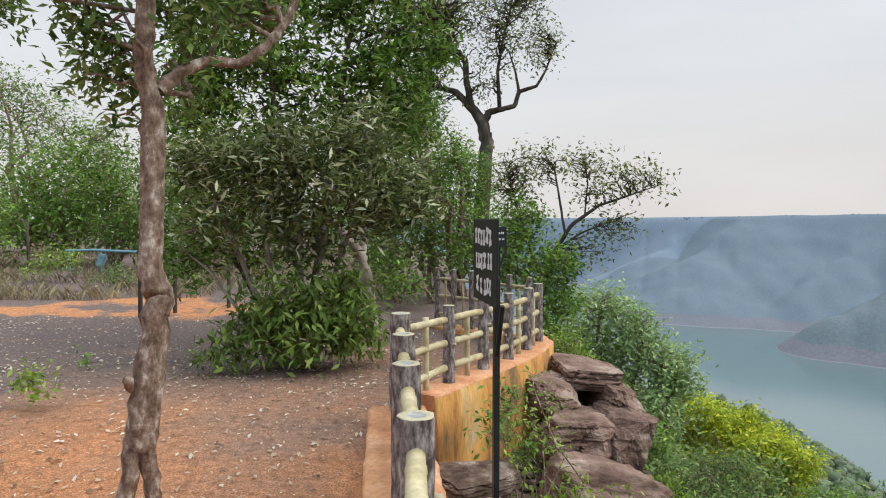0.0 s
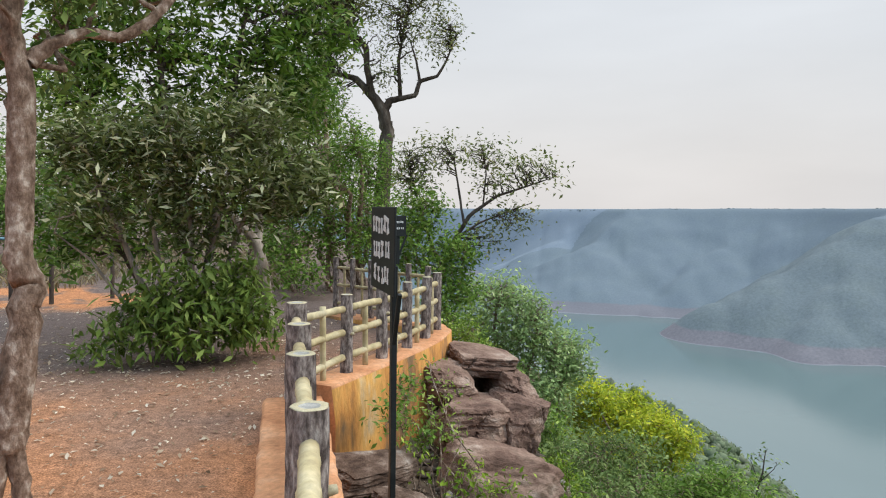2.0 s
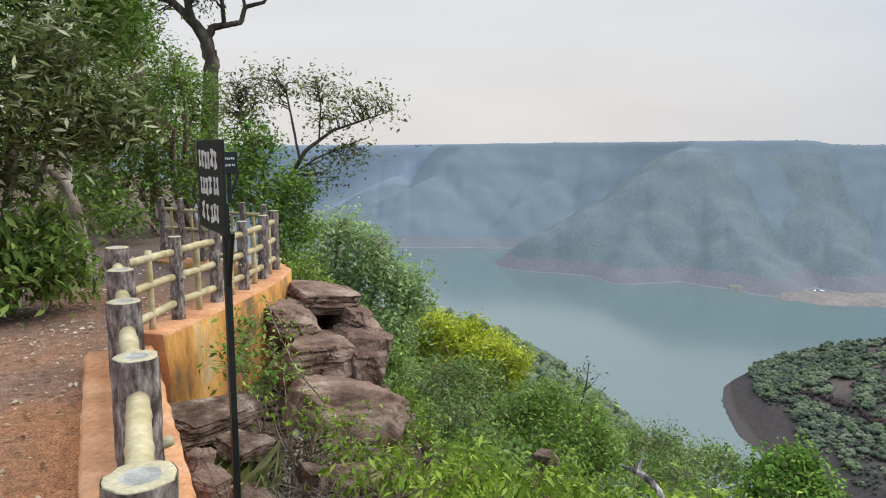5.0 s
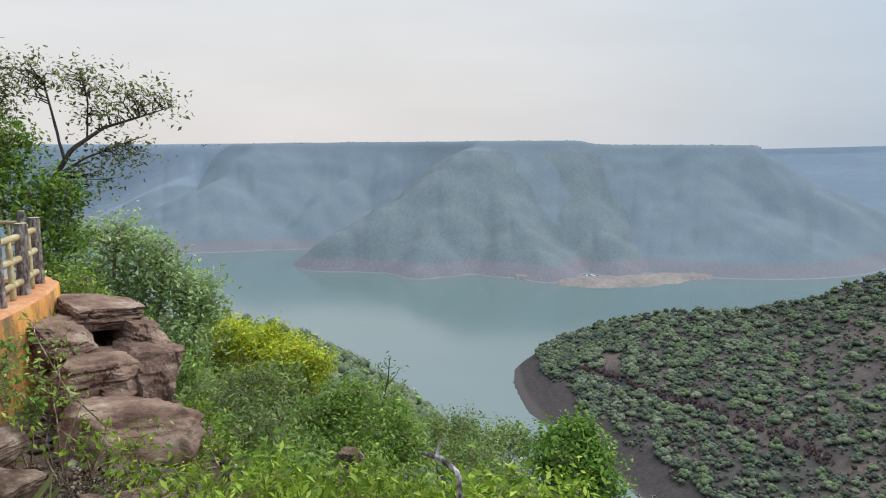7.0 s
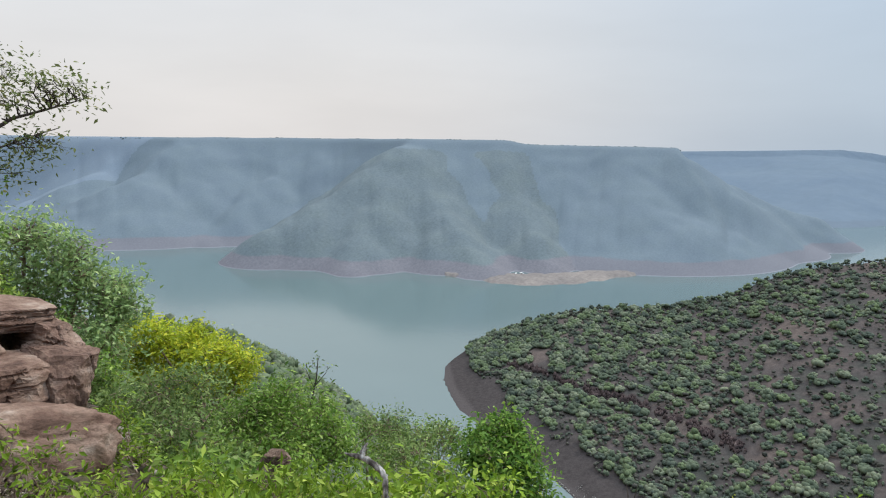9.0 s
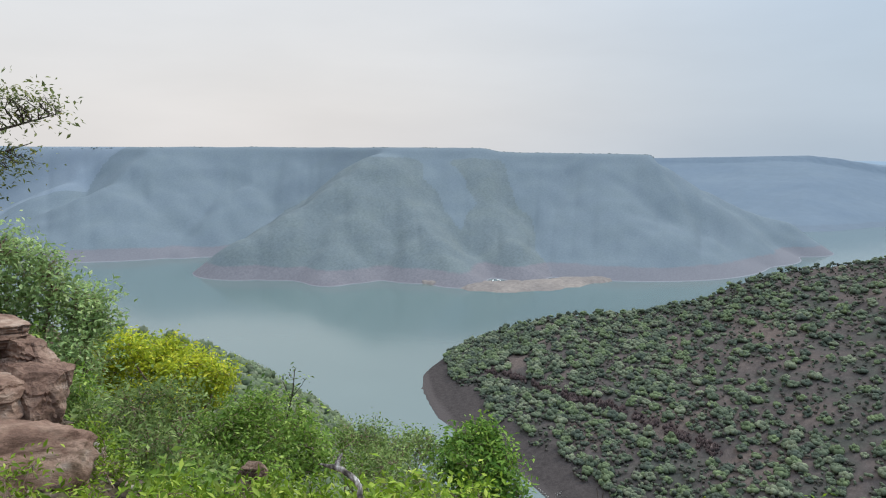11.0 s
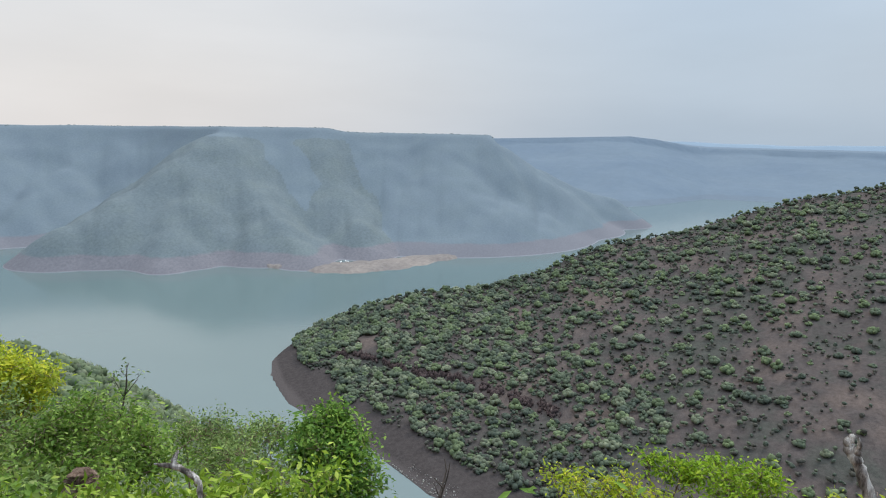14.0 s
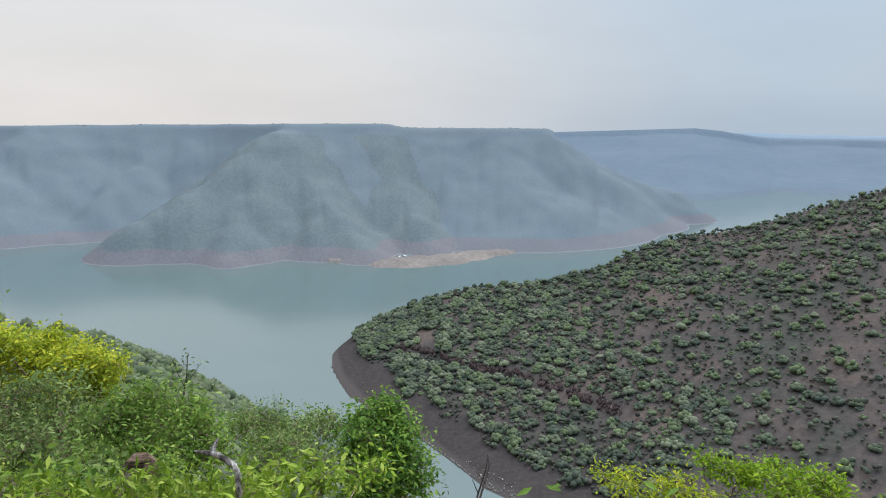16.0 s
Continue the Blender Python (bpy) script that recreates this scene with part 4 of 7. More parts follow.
def woods(name, label, places, sizes, mats, protos, rng, category="trees"):
    """Many small trees in one mesh, each of one of the tones in mats."""
    vs, fs, tone, o = [], [], [], 0
    for p, s in zip(places, sizes):
        v, f = protos[rng.integers(len(protos))]
        a = rng.random() * 6.28
        c, q = math.cos(a), math.sin(a)
        w = np.stack([v[:, 0] * c - v[:, 1] * q, v[:, 0] * q + v[:, 1] * c, v[:, 2] * (0.85 + 0.4 * rng.random())], 1) * s + p
        vs.append(w)
        fs.append(f + o)
        tone.append(np.full(len(f), rng.integers(len(mats))))
        o += len(w)
    ob = new(name, mesh_np(name, np.concatenate(vs), np.concatenate(fs), mats, True, np.concatenate(tone)))
    return tagged(ob, label, category, kind="stuff")


def crown_proto(rng, stem=0.0, n=40):
    """A rounded crown of several lumpy heads with leaf tufts over them, about 1 m in radius, on a short stem."""
    g = (1 + 5 ** 0.5) / 2
    ico = np.array([(-1, g, 0), (1, g, 0), (-1, -g, 0), (1, -g, 0), (0, -1, g), (0, 1, g), (0, -1, -g), (0, 1, -g), (g, 0, -1), (g, 0, 1), (-g, 0, -1), (-g, 0, 1)]) / 1.9
    fac = np.array([(0, 11, 5), (0, 5, 1), (0, 1, 7), (0, 7, 10), (0, 10, 11), (1, 5, 9), (5, 11, 4), (11, 10, 2), (10, 7, 6), (7, 1, 8), (3, 9, 4), (3, 4, 2), (3, 2, 6), (3, 6, 8), (3, 8, 9), (4, 9, 5), (2, 4, 11), (6, 2, 10), (8, 6, 7), (9, 8, 1)])
    k = 6
    ang = np.arange(k) * 6.283 / k + rng.random() * 6
    heads = np.stack([np.cos(ang) * 0.48, np.sin(ang) * 0.48, 0.55 + 0.22 * rng.random(k)], 1)
    heads = np.concatenate([heads, [[0.08, 0.05, 1.0]]]) * (1 + 0.12 * rng.standard_normal((k + 1, 3))) + np.array([0, 0, stem])
    pieces = [(c + ico * (0.42 + 0.05 * rng.standard_normal((12, 1))) * np.array([1, 1, 0.85]), fac) for c in heads]
    u = rng.standard_normal((n, 3))
    u[:, 2] = np.abs(u[:, 2])
    u /= np.linalg.norm(u, axis=1)[:, None]
    pieces.append(shell_leaves(heads[rng.integers(k + 1, size=n)] + u * 0.42, u, 0.17, rng))
    if stem:
        v, f = tube([(0, 0, 0), (0.03, 0, stem * 0.6), (0, 0.02, stem + 0.5)], [0.07, 0.055, 0.04], 4)
        pieces.append((v, np.concatenate([f[:, [0, 1, 2]], f[:, [0, 2, 3]]])))
    return join(pieces)


def spur_point(az, u):
    df, dc = np.interp(az, SPUR_FOOT[:, 0], SPUR_FOOT[:, 1]), np.interp(az, SPUR_CREST[:, 0], SPUR_CREST[:, 1])
    d = df + (dc - df) * u
    return math.sin(radians(az)) * d, math.cos(radians(az)) * d, float(spur_z(np.array(az), np.array(d)))


def spur_cover(az, u, x, y):
    """How thickly the spur is wooded at a place."""
    k = 0.55 + (0.35 if az < 60 else 0.45) * float(fbm(np.array(x * 0.022), np.array(y * 0.022), 17.0))
    bare = max(0.0, min(1.0, (az - 58) / 14)) * max(0.0, min(1.0, (u - 0.42) / 0.25)) * (u < 0.80)
    open_slope = max(0.0, min(1.0, (az - 71 - 6 * (0.5 - u)) / 4)) * (u < 0.62)
    k -= 0.12 * bare + 0.30 * open_slope
    k += 0.6 * math.exp(-((az - 68 + 16 * (u - 0.35)) / 4.0) ** 2) + 0.4 * (u > 0.96) + 0.35 * (az < 51) + 0.6 * (u > 0.80 and az > 66)
    return k + 0.45 * (u < float(ledge_u(az)) and az < 69)


def spur_woods():
    rng = np.random.default_rng(21)
    bushes = [clump_proto(rng, 9, 0.26) for _ in range(6)]
    crowns = [crown_proto(rng) for _ in range(7)]
    stemmed = [crown_proto(rng, 0.8, 22) for _ in range(5)]
    low, low_s, big, big_s = [], [], [], []
    while len(low) < 7000 or len(big) < 2700:
        az, u = 44.6 + 48 * rng.random() ** 1.05, 1.02 * rng.random() ** 0.85
        x, y, z = spur_point(az, u)
        if z < WATER_Z + np.interp(az, [50, 56, 62, 68], [4.6, 4.4, 3.0, 2.2]) + 0.7 * math.sin(az * 1.7) + 0.8 * rng.random():
            continue
        lu = float(ledge_u(az))
        if 50 < az < 71 and lu - 0.03 < u < lu + 0.012:
            continue
        if abs(az - 52.95) < 0.75 and 328 < math.hypot(x, y) < 357:
            continue
        k = spur_cover(az, u, x, y)
        if len(low) < 7000 and rng.random() < 0.35 * k + 0.3:
            low.append((x, y, z - 0.3))
            low_s.append((0.7 + 1.0 * rng.random() ** 2) * (1.0 if az < 60 else 1.15))
        elif len(big) < 2700 and rng.random() < k:
            big.append((x, y, z - 0.9))
            big_s.append(1.5 + 1.9 * rng.random() ** 1.6)
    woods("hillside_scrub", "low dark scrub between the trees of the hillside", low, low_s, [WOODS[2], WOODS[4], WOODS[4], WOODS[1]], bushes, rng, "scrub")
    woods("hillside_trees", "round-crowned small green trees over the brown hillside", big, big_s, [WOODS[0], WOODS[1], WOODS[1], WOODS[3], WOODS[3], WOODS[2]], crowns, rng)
    line, size = [], []
    for az in np.arange(51.5, 93, 0.24):
        for _ in range(1 + (rng.random() < 0.4)):
            if rng.random() < 0.22 + 0.3 * math.sin(az * 1.9) ** 2:
                continue
            x, y, z = spur_point(az + 0.2 * rng.standard_normal(), 0.975 + 0.035 * rng.random())
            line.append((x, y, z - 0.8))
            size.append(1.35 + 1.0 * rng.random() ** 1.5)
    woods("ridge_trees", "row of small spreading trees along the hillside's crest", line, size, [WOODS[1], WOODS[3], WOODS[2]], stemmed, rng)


SKY_LINE = ([8, 20, 25.8, 30.7, 32.2, 37.2, 42, 47.4, 52, 54, 60], [-13, -13.6, -15.6, -16.6, -18.8, -21.4, -23.2, -23, -24.5, -27, -32])


def own_slope_woods():
    rng = np.random.default_rng(22)
    protos = [crown_proto(rng, 0.0, 30) for _ in range(6)]
    az, d = 10 + 40 * rng.random(9000), 34 + 300 * rng.random(9000) ** 1.3
    x, y = np.sin(np.radians(az)) * d, np.cos(np.radians(az)) * d
    s, z, sizes = edge_distance(x, y), ground_z(x, y), 0.9 + 1.2 * rng.random(9000)
    top = np.degrees(np.arctan2(z + 2 * sizes - 1.6, d))
    ok = (s > 4) & (z > WATER_Z + 7) & (top < np.interp(az, *SKY_LINE))
    places, sizes = np.stack([x, y, z - 0.3], 1)[ok][:900], sizes[ok][:900]
    az, d = 19 + 25 * rng.random(6000), 78 + 50 * rng.random(6000)
    x, y = np.sin(np.radians(az)) * d, np.cos(np.radians(az)) * d
    z, size = ground_z(x, y), 0.8 + 0.8 * rng.random(6000) ** 1.5
    near = np.degrees(np.arctan2(z + 1.3 * size - 1.6, d)) < np.interp(az, *SKY_LINE) + 0.7
    places, sizes = np.concatenate([places, np.stack([x, y, z - 0.3], 1)[near][:1500]]), np.concatenate([sizes, size[near][:1500] * 1.2])
    woods("slope_trees", "dense grey-green scrub down the steep slope", places, sizes, [L_HAZED, WOODS[0], L_HAZED, WOODS[3]], protos, rng)


def rock_ledge():
    """Broken red rock along the ledge of the spur."""
    rng = np.random.default_rng(29)
    ico = np.array([(0, 0, 1), (0.9, 0, 0.3), (0.28, 0.85, 0.3), (-0.72, 0.53, 0.3), (-0.72, -0.53, 0.3), (0.28, -0.85, 0.3), (0, 0, -0.9)])
    fac = np.array([(0, 1, 2), (0, 2, 3), (0, 3, 4), (0, 4, 5), (0, 5, 1), (6, 2, 1), (6, 3, 2), (6, 4, 3), (6, 5, 4), (6, 1, 5)])
    pieces = []
    for k in range(1000):
        az = 50.2 + 19.5 * rng.random()
        if math.sin(az * 2.3) + 0.6 * math.sin(az * 5.1) < -0.95:
            continue
        df, dc = np.interp(az, SPUR_FOOT[:, 0], SPUR_FOOT[:, 1]), np.interp(az, SPUR_CREST[:, 0], SPUR_CREST[:, 1])
        u = float(ledge_u(az)) + 0.005 * rng.standard_normal() - 0.004
        d = df + (dc - df) * u
        r = 0.5 + 0.9 * rng.random() ** 2
        v = ico * (1 + 0.28 * rng.standard_normal(ico.shape)) * r * np.array([0.8, 0.8, 1.5])
        pieces.append((v + polar(az, d, float(spur_z(np.array(az), np.array(d))) + 0.3), fac))
    v, f = join(pieces)
    tagged(new("rock_ledge", mesh_np("rock_ledge", v, f, M_LEDGE)), "broken dark red rocks along the hillside ledge", "rocks", kind="stuff")


M_LEDGE = simple("ledge_rock", [(0.35, (0.045, 0.034, 0.033)), (0.6, (0.088, 0.062, 0.058)), (0.78, (0.22, 0.18, 0.165))], 0.5, 0.95, 0.1)
rock_ledge()
def spur_details():
    a, b = np.array((280.69, 212.35, -110.79)), np.array((283.92, 208.02, -106.62))
    v, f = tube([a, a * 0.5 + b * 0.5, b, b + (b - a) * 0.002], [0.3, 0.28, 0.25, 0.001], 8)
    tagged(new("fallen_log", mesh_np("fallen_log", v, f, M_WHITE, True)), "bleached white fallen log on the wooded hillside", "dead wood")
    rng = np.random.default_rng(30)
    ico = np.array([(0, 0, 1), (0.9, 0, 0.3), (0.28, 0.85, 0.3), (-0.72, 0.53, 0.3), (-0.72, -0.53, 0.3), (0.28, -0.85, 0.3), (0, 0, -0.9)])
    fac = np.array([(0, 1, 2), (0, 2, 3), (0, 3, 4), (0, 4, 5), (0, 5, 1), (6, 2, 1), (6, 3, 2), (6, 4, 3), (6, 5, 4), (6, 1, 5)])
    pieces = []
    for k in range(330):
        az = 46 + 15 * rng.random() ** 0.5
        d = float(np.interp(az, SPUR_FOOT[:, 0], SPUR_FOOT[:, 1])) + (1 + 9 * rng.random() ** 2 if az > 56.5 else 0.5 + rng.random())
        r = 0.12 + 0.4 * rng.random() ** 3
        pieces.append((ico * (1 + 0.3 * rng.standard_normal(ico.shape)) * r + polar(az, d, float(spur_z(np.array(az), np.array(d)))), fac))
    v, f = join(pieces)
    tagged(new("shore_stones", mesh_np("shore_stones", v, f, M_STONE)), "pale stones strewn along the creek shore", "stones", kind="stuff")
    for k, (az, d) in enumerate(((50.6, 640), (51.1, 643))):
        hull = []
        for i, x in enumerate(np.linspace(-1, 1, 9)):
            w = 0.75 * (1 - abs(x) ** 2.6) + 0.02
            hull.append([(x * 3.2, -w, 0.8 + 0.2 * x * x), (x * 3.2, -w * 0.7, 0.1), (x * 3.2, 0, -0.1), (x * 3.2, w * 0.7, 0.1), (x * 3.2, w, 0.8 + 0.2 * x * x), (x * 3.2, 0, 0.45)])
        v = np.array(hull).reshape(-1, 3)
        f = [(i * 6 + j, (i + 1) * 6 + j, (i + 1) * 6 + (j + 1) % 6, i * 6 + (j + 1) % 6) for i in range(8) for j in range(6)]
        ob = new("boat", mesh_np("boat", v, f, M_WHITE, True))
        p = polar(az, d, WATER_Z + 2.25)
        ob.matrix_basis = pose(*p, 0, 0, 30 + 50 * k)
        tagged(ob, "small white boat drawn up on the sandbank", "boat", "boats on the far shore")


M_STONE = leaf_material("pale_stone", (0.22, 0.20, 0.19), (0.42, 0.40, 0.38), (0.6, 0.58, 0.56), 0.9)
spur_details()
spur_woods()
own_slope_woods()

# ---------------------------------------------------------------- trees on the terrace
tree("tree", "slender brown tree with a hollow base and a forked stem", "tree", (-1.52, 3.37, 0.08),
     [[(-1.51, 3.38, 0.44, 0.069), (-1.50, 3.38, 0.55, 0.081), (-1.47, 3.39, 0.75, 0.077), (-1.43, 3.41, 1.11, 0.067), (-1.42, 3.42, 1.21, 0.072), (-1.45, 3.40, 1.34, 0.060), (-1.44, 3.41, 1.76, 0.058), (-1.43, 3.41, 2.20, 0.056), (-1.47, 3.40, 2.36, 0.049), (-1.45, 3.40, 2.67, 0.046), (-1.46, 3.40, 3.20, 0.035), (-1.41, 3.42, 3.80, 0.018)],
      [(-1.59, 3.34, 0.07, 0.048), (-1.55, 3.34, 0.31, 0.044), (-1.53, 3.37, 0.50, 0.048), (-1.49, 3.39, 0.68, 0.044)],
      [(-1.45, 3.40, 0.02, 0.044), (-1.45, 3.38, 0.26, 0.040), (-1.48, 3.39, 0.46, 0.044), (-1.48, 3.39, 0.68, 0.044)],
      [(-1.53, 3.33, 0.76, 0.018), (-1.52, 3.28, 0.82, 0.026), (-1.52, 3.26, 0.84, 0.002)],
      [(-1.40, 3.42, 2.23, 0.040), (-1.31, 3.46, 2.33, 0.030), (-1.20, 3.55, 2.41, 0.027), (-1.07, 3.65, 2.41, 0.026), (-0.95, 3.73, 2.52, 0.026), (-0.85, 3.81, 2.69, 0.025), (-0.77, 3.87, 2.94, 0.022), (-0.47, 4.07, 3.49, 0.013)],
      [(-1.46, 3.40, 2.26, 0.026), (-1.43, 3.36, 2.40, 0.018), (-1.46, 3.29, 2.45, 0.007)]],
     [((-1.70, 3.51, 2.36), (.15,.17,.2), 420), ((-1.75, 3.48, 2.58), (.16,.2,.15), 320), ((-1.69, 3.63, 2.15), (.07,.1,.06), 60), ((-1.30, 3.57, 2.60), (.2,.25,.2), 420), ((-1.51, 3.49, 3.03), (.6,.6,.3), 1500), ((-1.13, 3.94, 2.80), (.35,.3,.2), 700), ((-0.63, 4.25, 3.34), (.6,.5,.3), 1500), ((-1.49, 4.03, 2.31), (.12,.2,.18), 160), ((-2.22, 3.56, 2.69), (.07,.15,.1), 120)],
     0.07, L_TREE, M_BARK, 1, 0.014, 0.003, 12, 1.0, wide=0.36)

tree("tree", "broad green tree with a dense leafy crown behind the shrub", "tree", (-1.77, 8.42, -0.06),
     [[(-1.84, 8.40, -0.08, 0.07), (-1.76, 8.42, 0.82, 0.06), (-1.95, 8.38, 1.99, 0.045), (-2.09, 8.44, 3.23, 0.03), (-2.17, 8.53, 4.55, 0.015)],
      [(-1.76, 8.52, -0.10, 0.06), (-1.58, 8.56, 0.95, 0.05), (-1.38, 8.69, 2.50, 0.04), (-1.18, 8.82, 3.94, 0.025), (-1.04, 8.94, 4.97, 0.015)],
      [(-1.93, 8.48, -0.09, 0.05), (-2.47, 8.45, 0.95, 0.04), (-2.83, 8.33, 2.19, 0.03), (-3.03, 8.37, 3.42, 0.015)]],
     [((-2.64, 8.40, 2.54), (.75,.6,.7), 1296), ((-3.00, 8.27, 3.06), (.5,.6,.6), 936), ((-2.50, 8.44, 3.43), (.75,.6,.6), 1224), ((-1.74, 8.73, 3.43), (.75,.6,.65), 1296), ((-0.98, 8.95, 3.62), (.7,.6,.6), 1224), ((-0.33, 9.19, 3.97), (.55,.5,.6), 936), ((-1.47, 8.88, 4.38), (.85,.7,.55), 1224), ((-2.37, 8.48, 4.26), (.75,.7,.5), 1008), ((-0.62, 8.98, 3.05), (.5,.5,.5), 864), ((-3.08, 8.35, 3.68), (.4,.5,.4), 504), ((-0.70, 9.17, 4.77), (.65,.6,.5), 936), ((-1.74, 8.73, 2.58), (.8,.5,.6), 1080), ((-2.84, 8.33, 1.51), (.6,.5,.6), 936), ((-3.14, 8.22, 1.04), (.4,.4,.4), 360), ((-2.16, 8.63, 1.37), (.7,.4,.6), 648)],
     0.125, L_DARK, M_BARK_DARK, 2, 0.024, 0.005, 26, 0.85, limbs=2.2, wide=0.36)
tree("shrub", "large many-stemmed shrub with pale wind-turned leaves", "shrub", (-1.67, 7.62, 0.00),
     [[(-1.82, 7.59, 0.01, 0.04), (-2.02, 7.53, 0.65, 0.033), (-2.24, 7.47, 1.27, 0.026), (-2.51, 7.39, 2.01, 0.015), (-2.66, 7.33, 2.36, 0.008)],
      [(-1.76, 7.60, 0.01, 0.035), (-1.82, 7.48, 0.66, 0.03), (-1.93, 7.46, 1.40, 0.022), (-2.09, 7.41, 2.13, 0.01)],
      [(-1.67, 7.62, 0.00, 0.04), (-1.58, 7.54, 0.65, 0.03), (-1.55, 7.44, 1.40, 0.022), (-1.61, 7.43, 2.25, 0.01)],
      [(-1.51, 7.65, -0.00, 0.04), (-1.31, 7.59, 0.64, 0.03), (-1.08, 7.52, 1.34, 0.024), (-0.77, 7.56, 1.96, 0.014), (-0.40, 7.59, 2.21, 0.006)],
      [(-1.61, 7.63, 0.00, 0.03), (-1.41, 7.47, 0.78, 0.024), (-1.24, 7.40, 1.52, 0.016), (-1.12, 7.42, 2.25, 0.008)],
      [(-1.88, 7.57, 0.01, 0.03), (-2.19, 7.49, 0.53, 0.022), (-2.55, 7.48, 1.03, 0.014), (-2.82, 7.38, 1.28, 0.006)]],
     [((-2.31, 7.34, 2.12), (.55,.5,.42), 1500), ((-2.72, 7.31, 2.24), (.28,.4,.3), 500), ((-1.58, 7.33, 2.30), (.55,.5,.42), 1700), ((-0.88, 7.45, 2.44), (.5,.5,.42), 1500), ((-0.52, 7.48, 1.95), (.4,.4,.3), 1000), ((-1.03, 7.23, 1.82), (.5,.45,.32), 1300), ((-1.70, 7.30, 1.70), (.5,.45,.35), 900), ((-2.32, 7.34, 1.58), (.45,.45,.35), 700), ((-1.38, 7.47, 1.34), (.45,.4,.28), 500), ((-0.76, 7.46, 1.58), (.4,.35,.2), 500), ((-0.27, 7.60, 1.83), (.2,.25,.2), 250)],
     0.115, L_WIND, M_BARK_PALE, 102, 0.014, 0.004, 14, 1.0, droop=0.1, wide=0.27)
tree("shrub", "leafy olive-green shrub with large drooping leaves under the tree", "shrub", (-1.50, 7.14, 0.10),
     [[(-1.67, 7.11, 0.11, 0.02), (-1.78, 7.08, 0.53, 0.012), (-1.89, 7.05, 0.83, 0.006)], [(-1.33, 7.18, 0.10, 0.02), (-1.25, 7.09, 0.47, 0.012), (-1.08, 7.12, 0.76, 0.006)], [(-1.97, 7.13, 0.11, 0.015), (-2.13, 7.09, 0.35, 0.01), (-2.35, 7.02, 0.36, 0.004)]],
     [((-1.48, 7.05, 0.48), (.42,.4,.3), 1000), ((-1.02, 7.13, 0.49), (.34,.35,.33), 850), ((-1.97, 7.13, 0.52), (.34,.35,.26), 520), ((-1.58, 7.23, 0.87), (.4,.35,.22), 450), ((-1.05, 7.32, 0.86), (.3,.3,.25), 420), ((-2.26, 6.94, 0.26), (.3,.2,.08), 200), ((-0.80, 7.26, 0.38), (.16,.2,.12), 160)],
     0.12, L_LOW, M_BARK_PALE, 3, 0.01, 0.004, 10, 0.9, droop=0.8, wide=0.32)
tree("tree", "tree with a pale twisted trunk and a leafy crown", "tree", (-0.92, 9.15, 0.14),
     [[(-0.92, 9.15, 0.13, 0.085), (-0.98, 9.15, 0.60, 0.075), (-1.06, 9.14, 1.09, 0.07), (-1.25, 9.12, 1.32, 0.055), (-1.52, 9.07, 1.65, 0.04), (-1.66, 9.05, 2.61, 0.02)], [(-1.06, 9.14, 0.98, 0.06), (-1.07, 9.19, 1.35, 0.05), (-1.02, 9.24, 1.96, 0.035), (-0.87, 9.36, 3.03, 0.02)]],
     [((-1.43, 9.49, 2.74), (.7,.5,.6), 1500), ((-0.67, 9.78, 2.94), (.7,.5,.6), 1500)], 0.1, L_DARK, M_BARK_PALE, 4, 0.02, 0.005)

tree("tree", "tall old tree with contorted dark limbs and thin foliage", "tree", (0.92, 14.97, -0.04),
     [[(0.92, 14.97, -0.10, 0.218), (0.81, 14.98, 1.45, 0.172), (0.91, 14.97, 2.67, 0.155), (0.95, 14.97, 3.28, 0.144), (0.87, 14.97, 3.67, 0.127), (0.62, 14.99, 4.01, 0.092), (0.25, 15.00, 4.36, 0.069), (-0.18, 15.12, 4.46, 0.046), (-0.61, 15.23, 4.17, 0.023)],
      [(0.62, 14.99, 4.01, 0.081), (0.51, 14.87, 4.48, 0.069), (0.46, 14.87, 5.02, 0.063), (0.19, 14.88, 5.26, 0.052), (-0.05, 14.88, 6.03, 0.04), (-0.18, 14.88, 6.98, 0.023)],
      [(0.87, 14.97, 3.67, 0.103), (1.00, 14.97, 3.91, 0.075), (1.29, 14.94, 3.97, 0.057), (1.54, 14.92, 4.03, 0.052), (1.63, 14.91, 4.33, 0.046), (2.01, 14.87, 4.45, 0.034), (2.19, 14.84, 4.77, 0.023), (2.41, 14.80, 5.36, 0.009)],
      [(1.22, 14.95, 3.97, 0.046), (1.16, 14.84, 4.71, 0.034), (1.27, 14.83, 5.42, 0.025), (1.45, 14.81, 6.13, 0.017), (1.56, 14.80, 6.95, 0.009)],
      [(1.63, 14.91, 4.33, 0.034), (1.56, 15.04, 4.81, 0.023), (1.42, 15.05, 5.24, 0.011)],
      [(1.00, 14.97, 2.67, 0.04), (1.02, 14.90, 3.13, 0.034), (1.03, 14.90, 3.46, 0.025)]],
     [((1.15, 14.84, 5.43), (0.66,0.72,0.84), 1000), ((2.12, 14.85, 5.31), (0.50,0.60,0.60), 700), ((1.62, 14.79, 6.24), (0.72,0.72,0.60), 1000), ((0.19, 14.76, 6.00), (0.84,0.72,0.84), 1875), ((-0.30, 15.00, 4.98), (0.60,0.60,0.60), 1125), ((0.80, 14.86, 4.47), (0.36,0.36,0.48), 250), ((-0.61, 15.11, 3.91), (0.48,0.48,0.48), 900), ((-0.75, 15.0, 5.9), (0.8,0.6,0.8), 1500), ((-0.35, 15.0, 4.3), (0.5,0.5,0.5), 600)],
     0.085, L_OLIVE, M_BARK_OLD, 5, 0.026, 0.006, 7, 1.6, limbs=2.6)

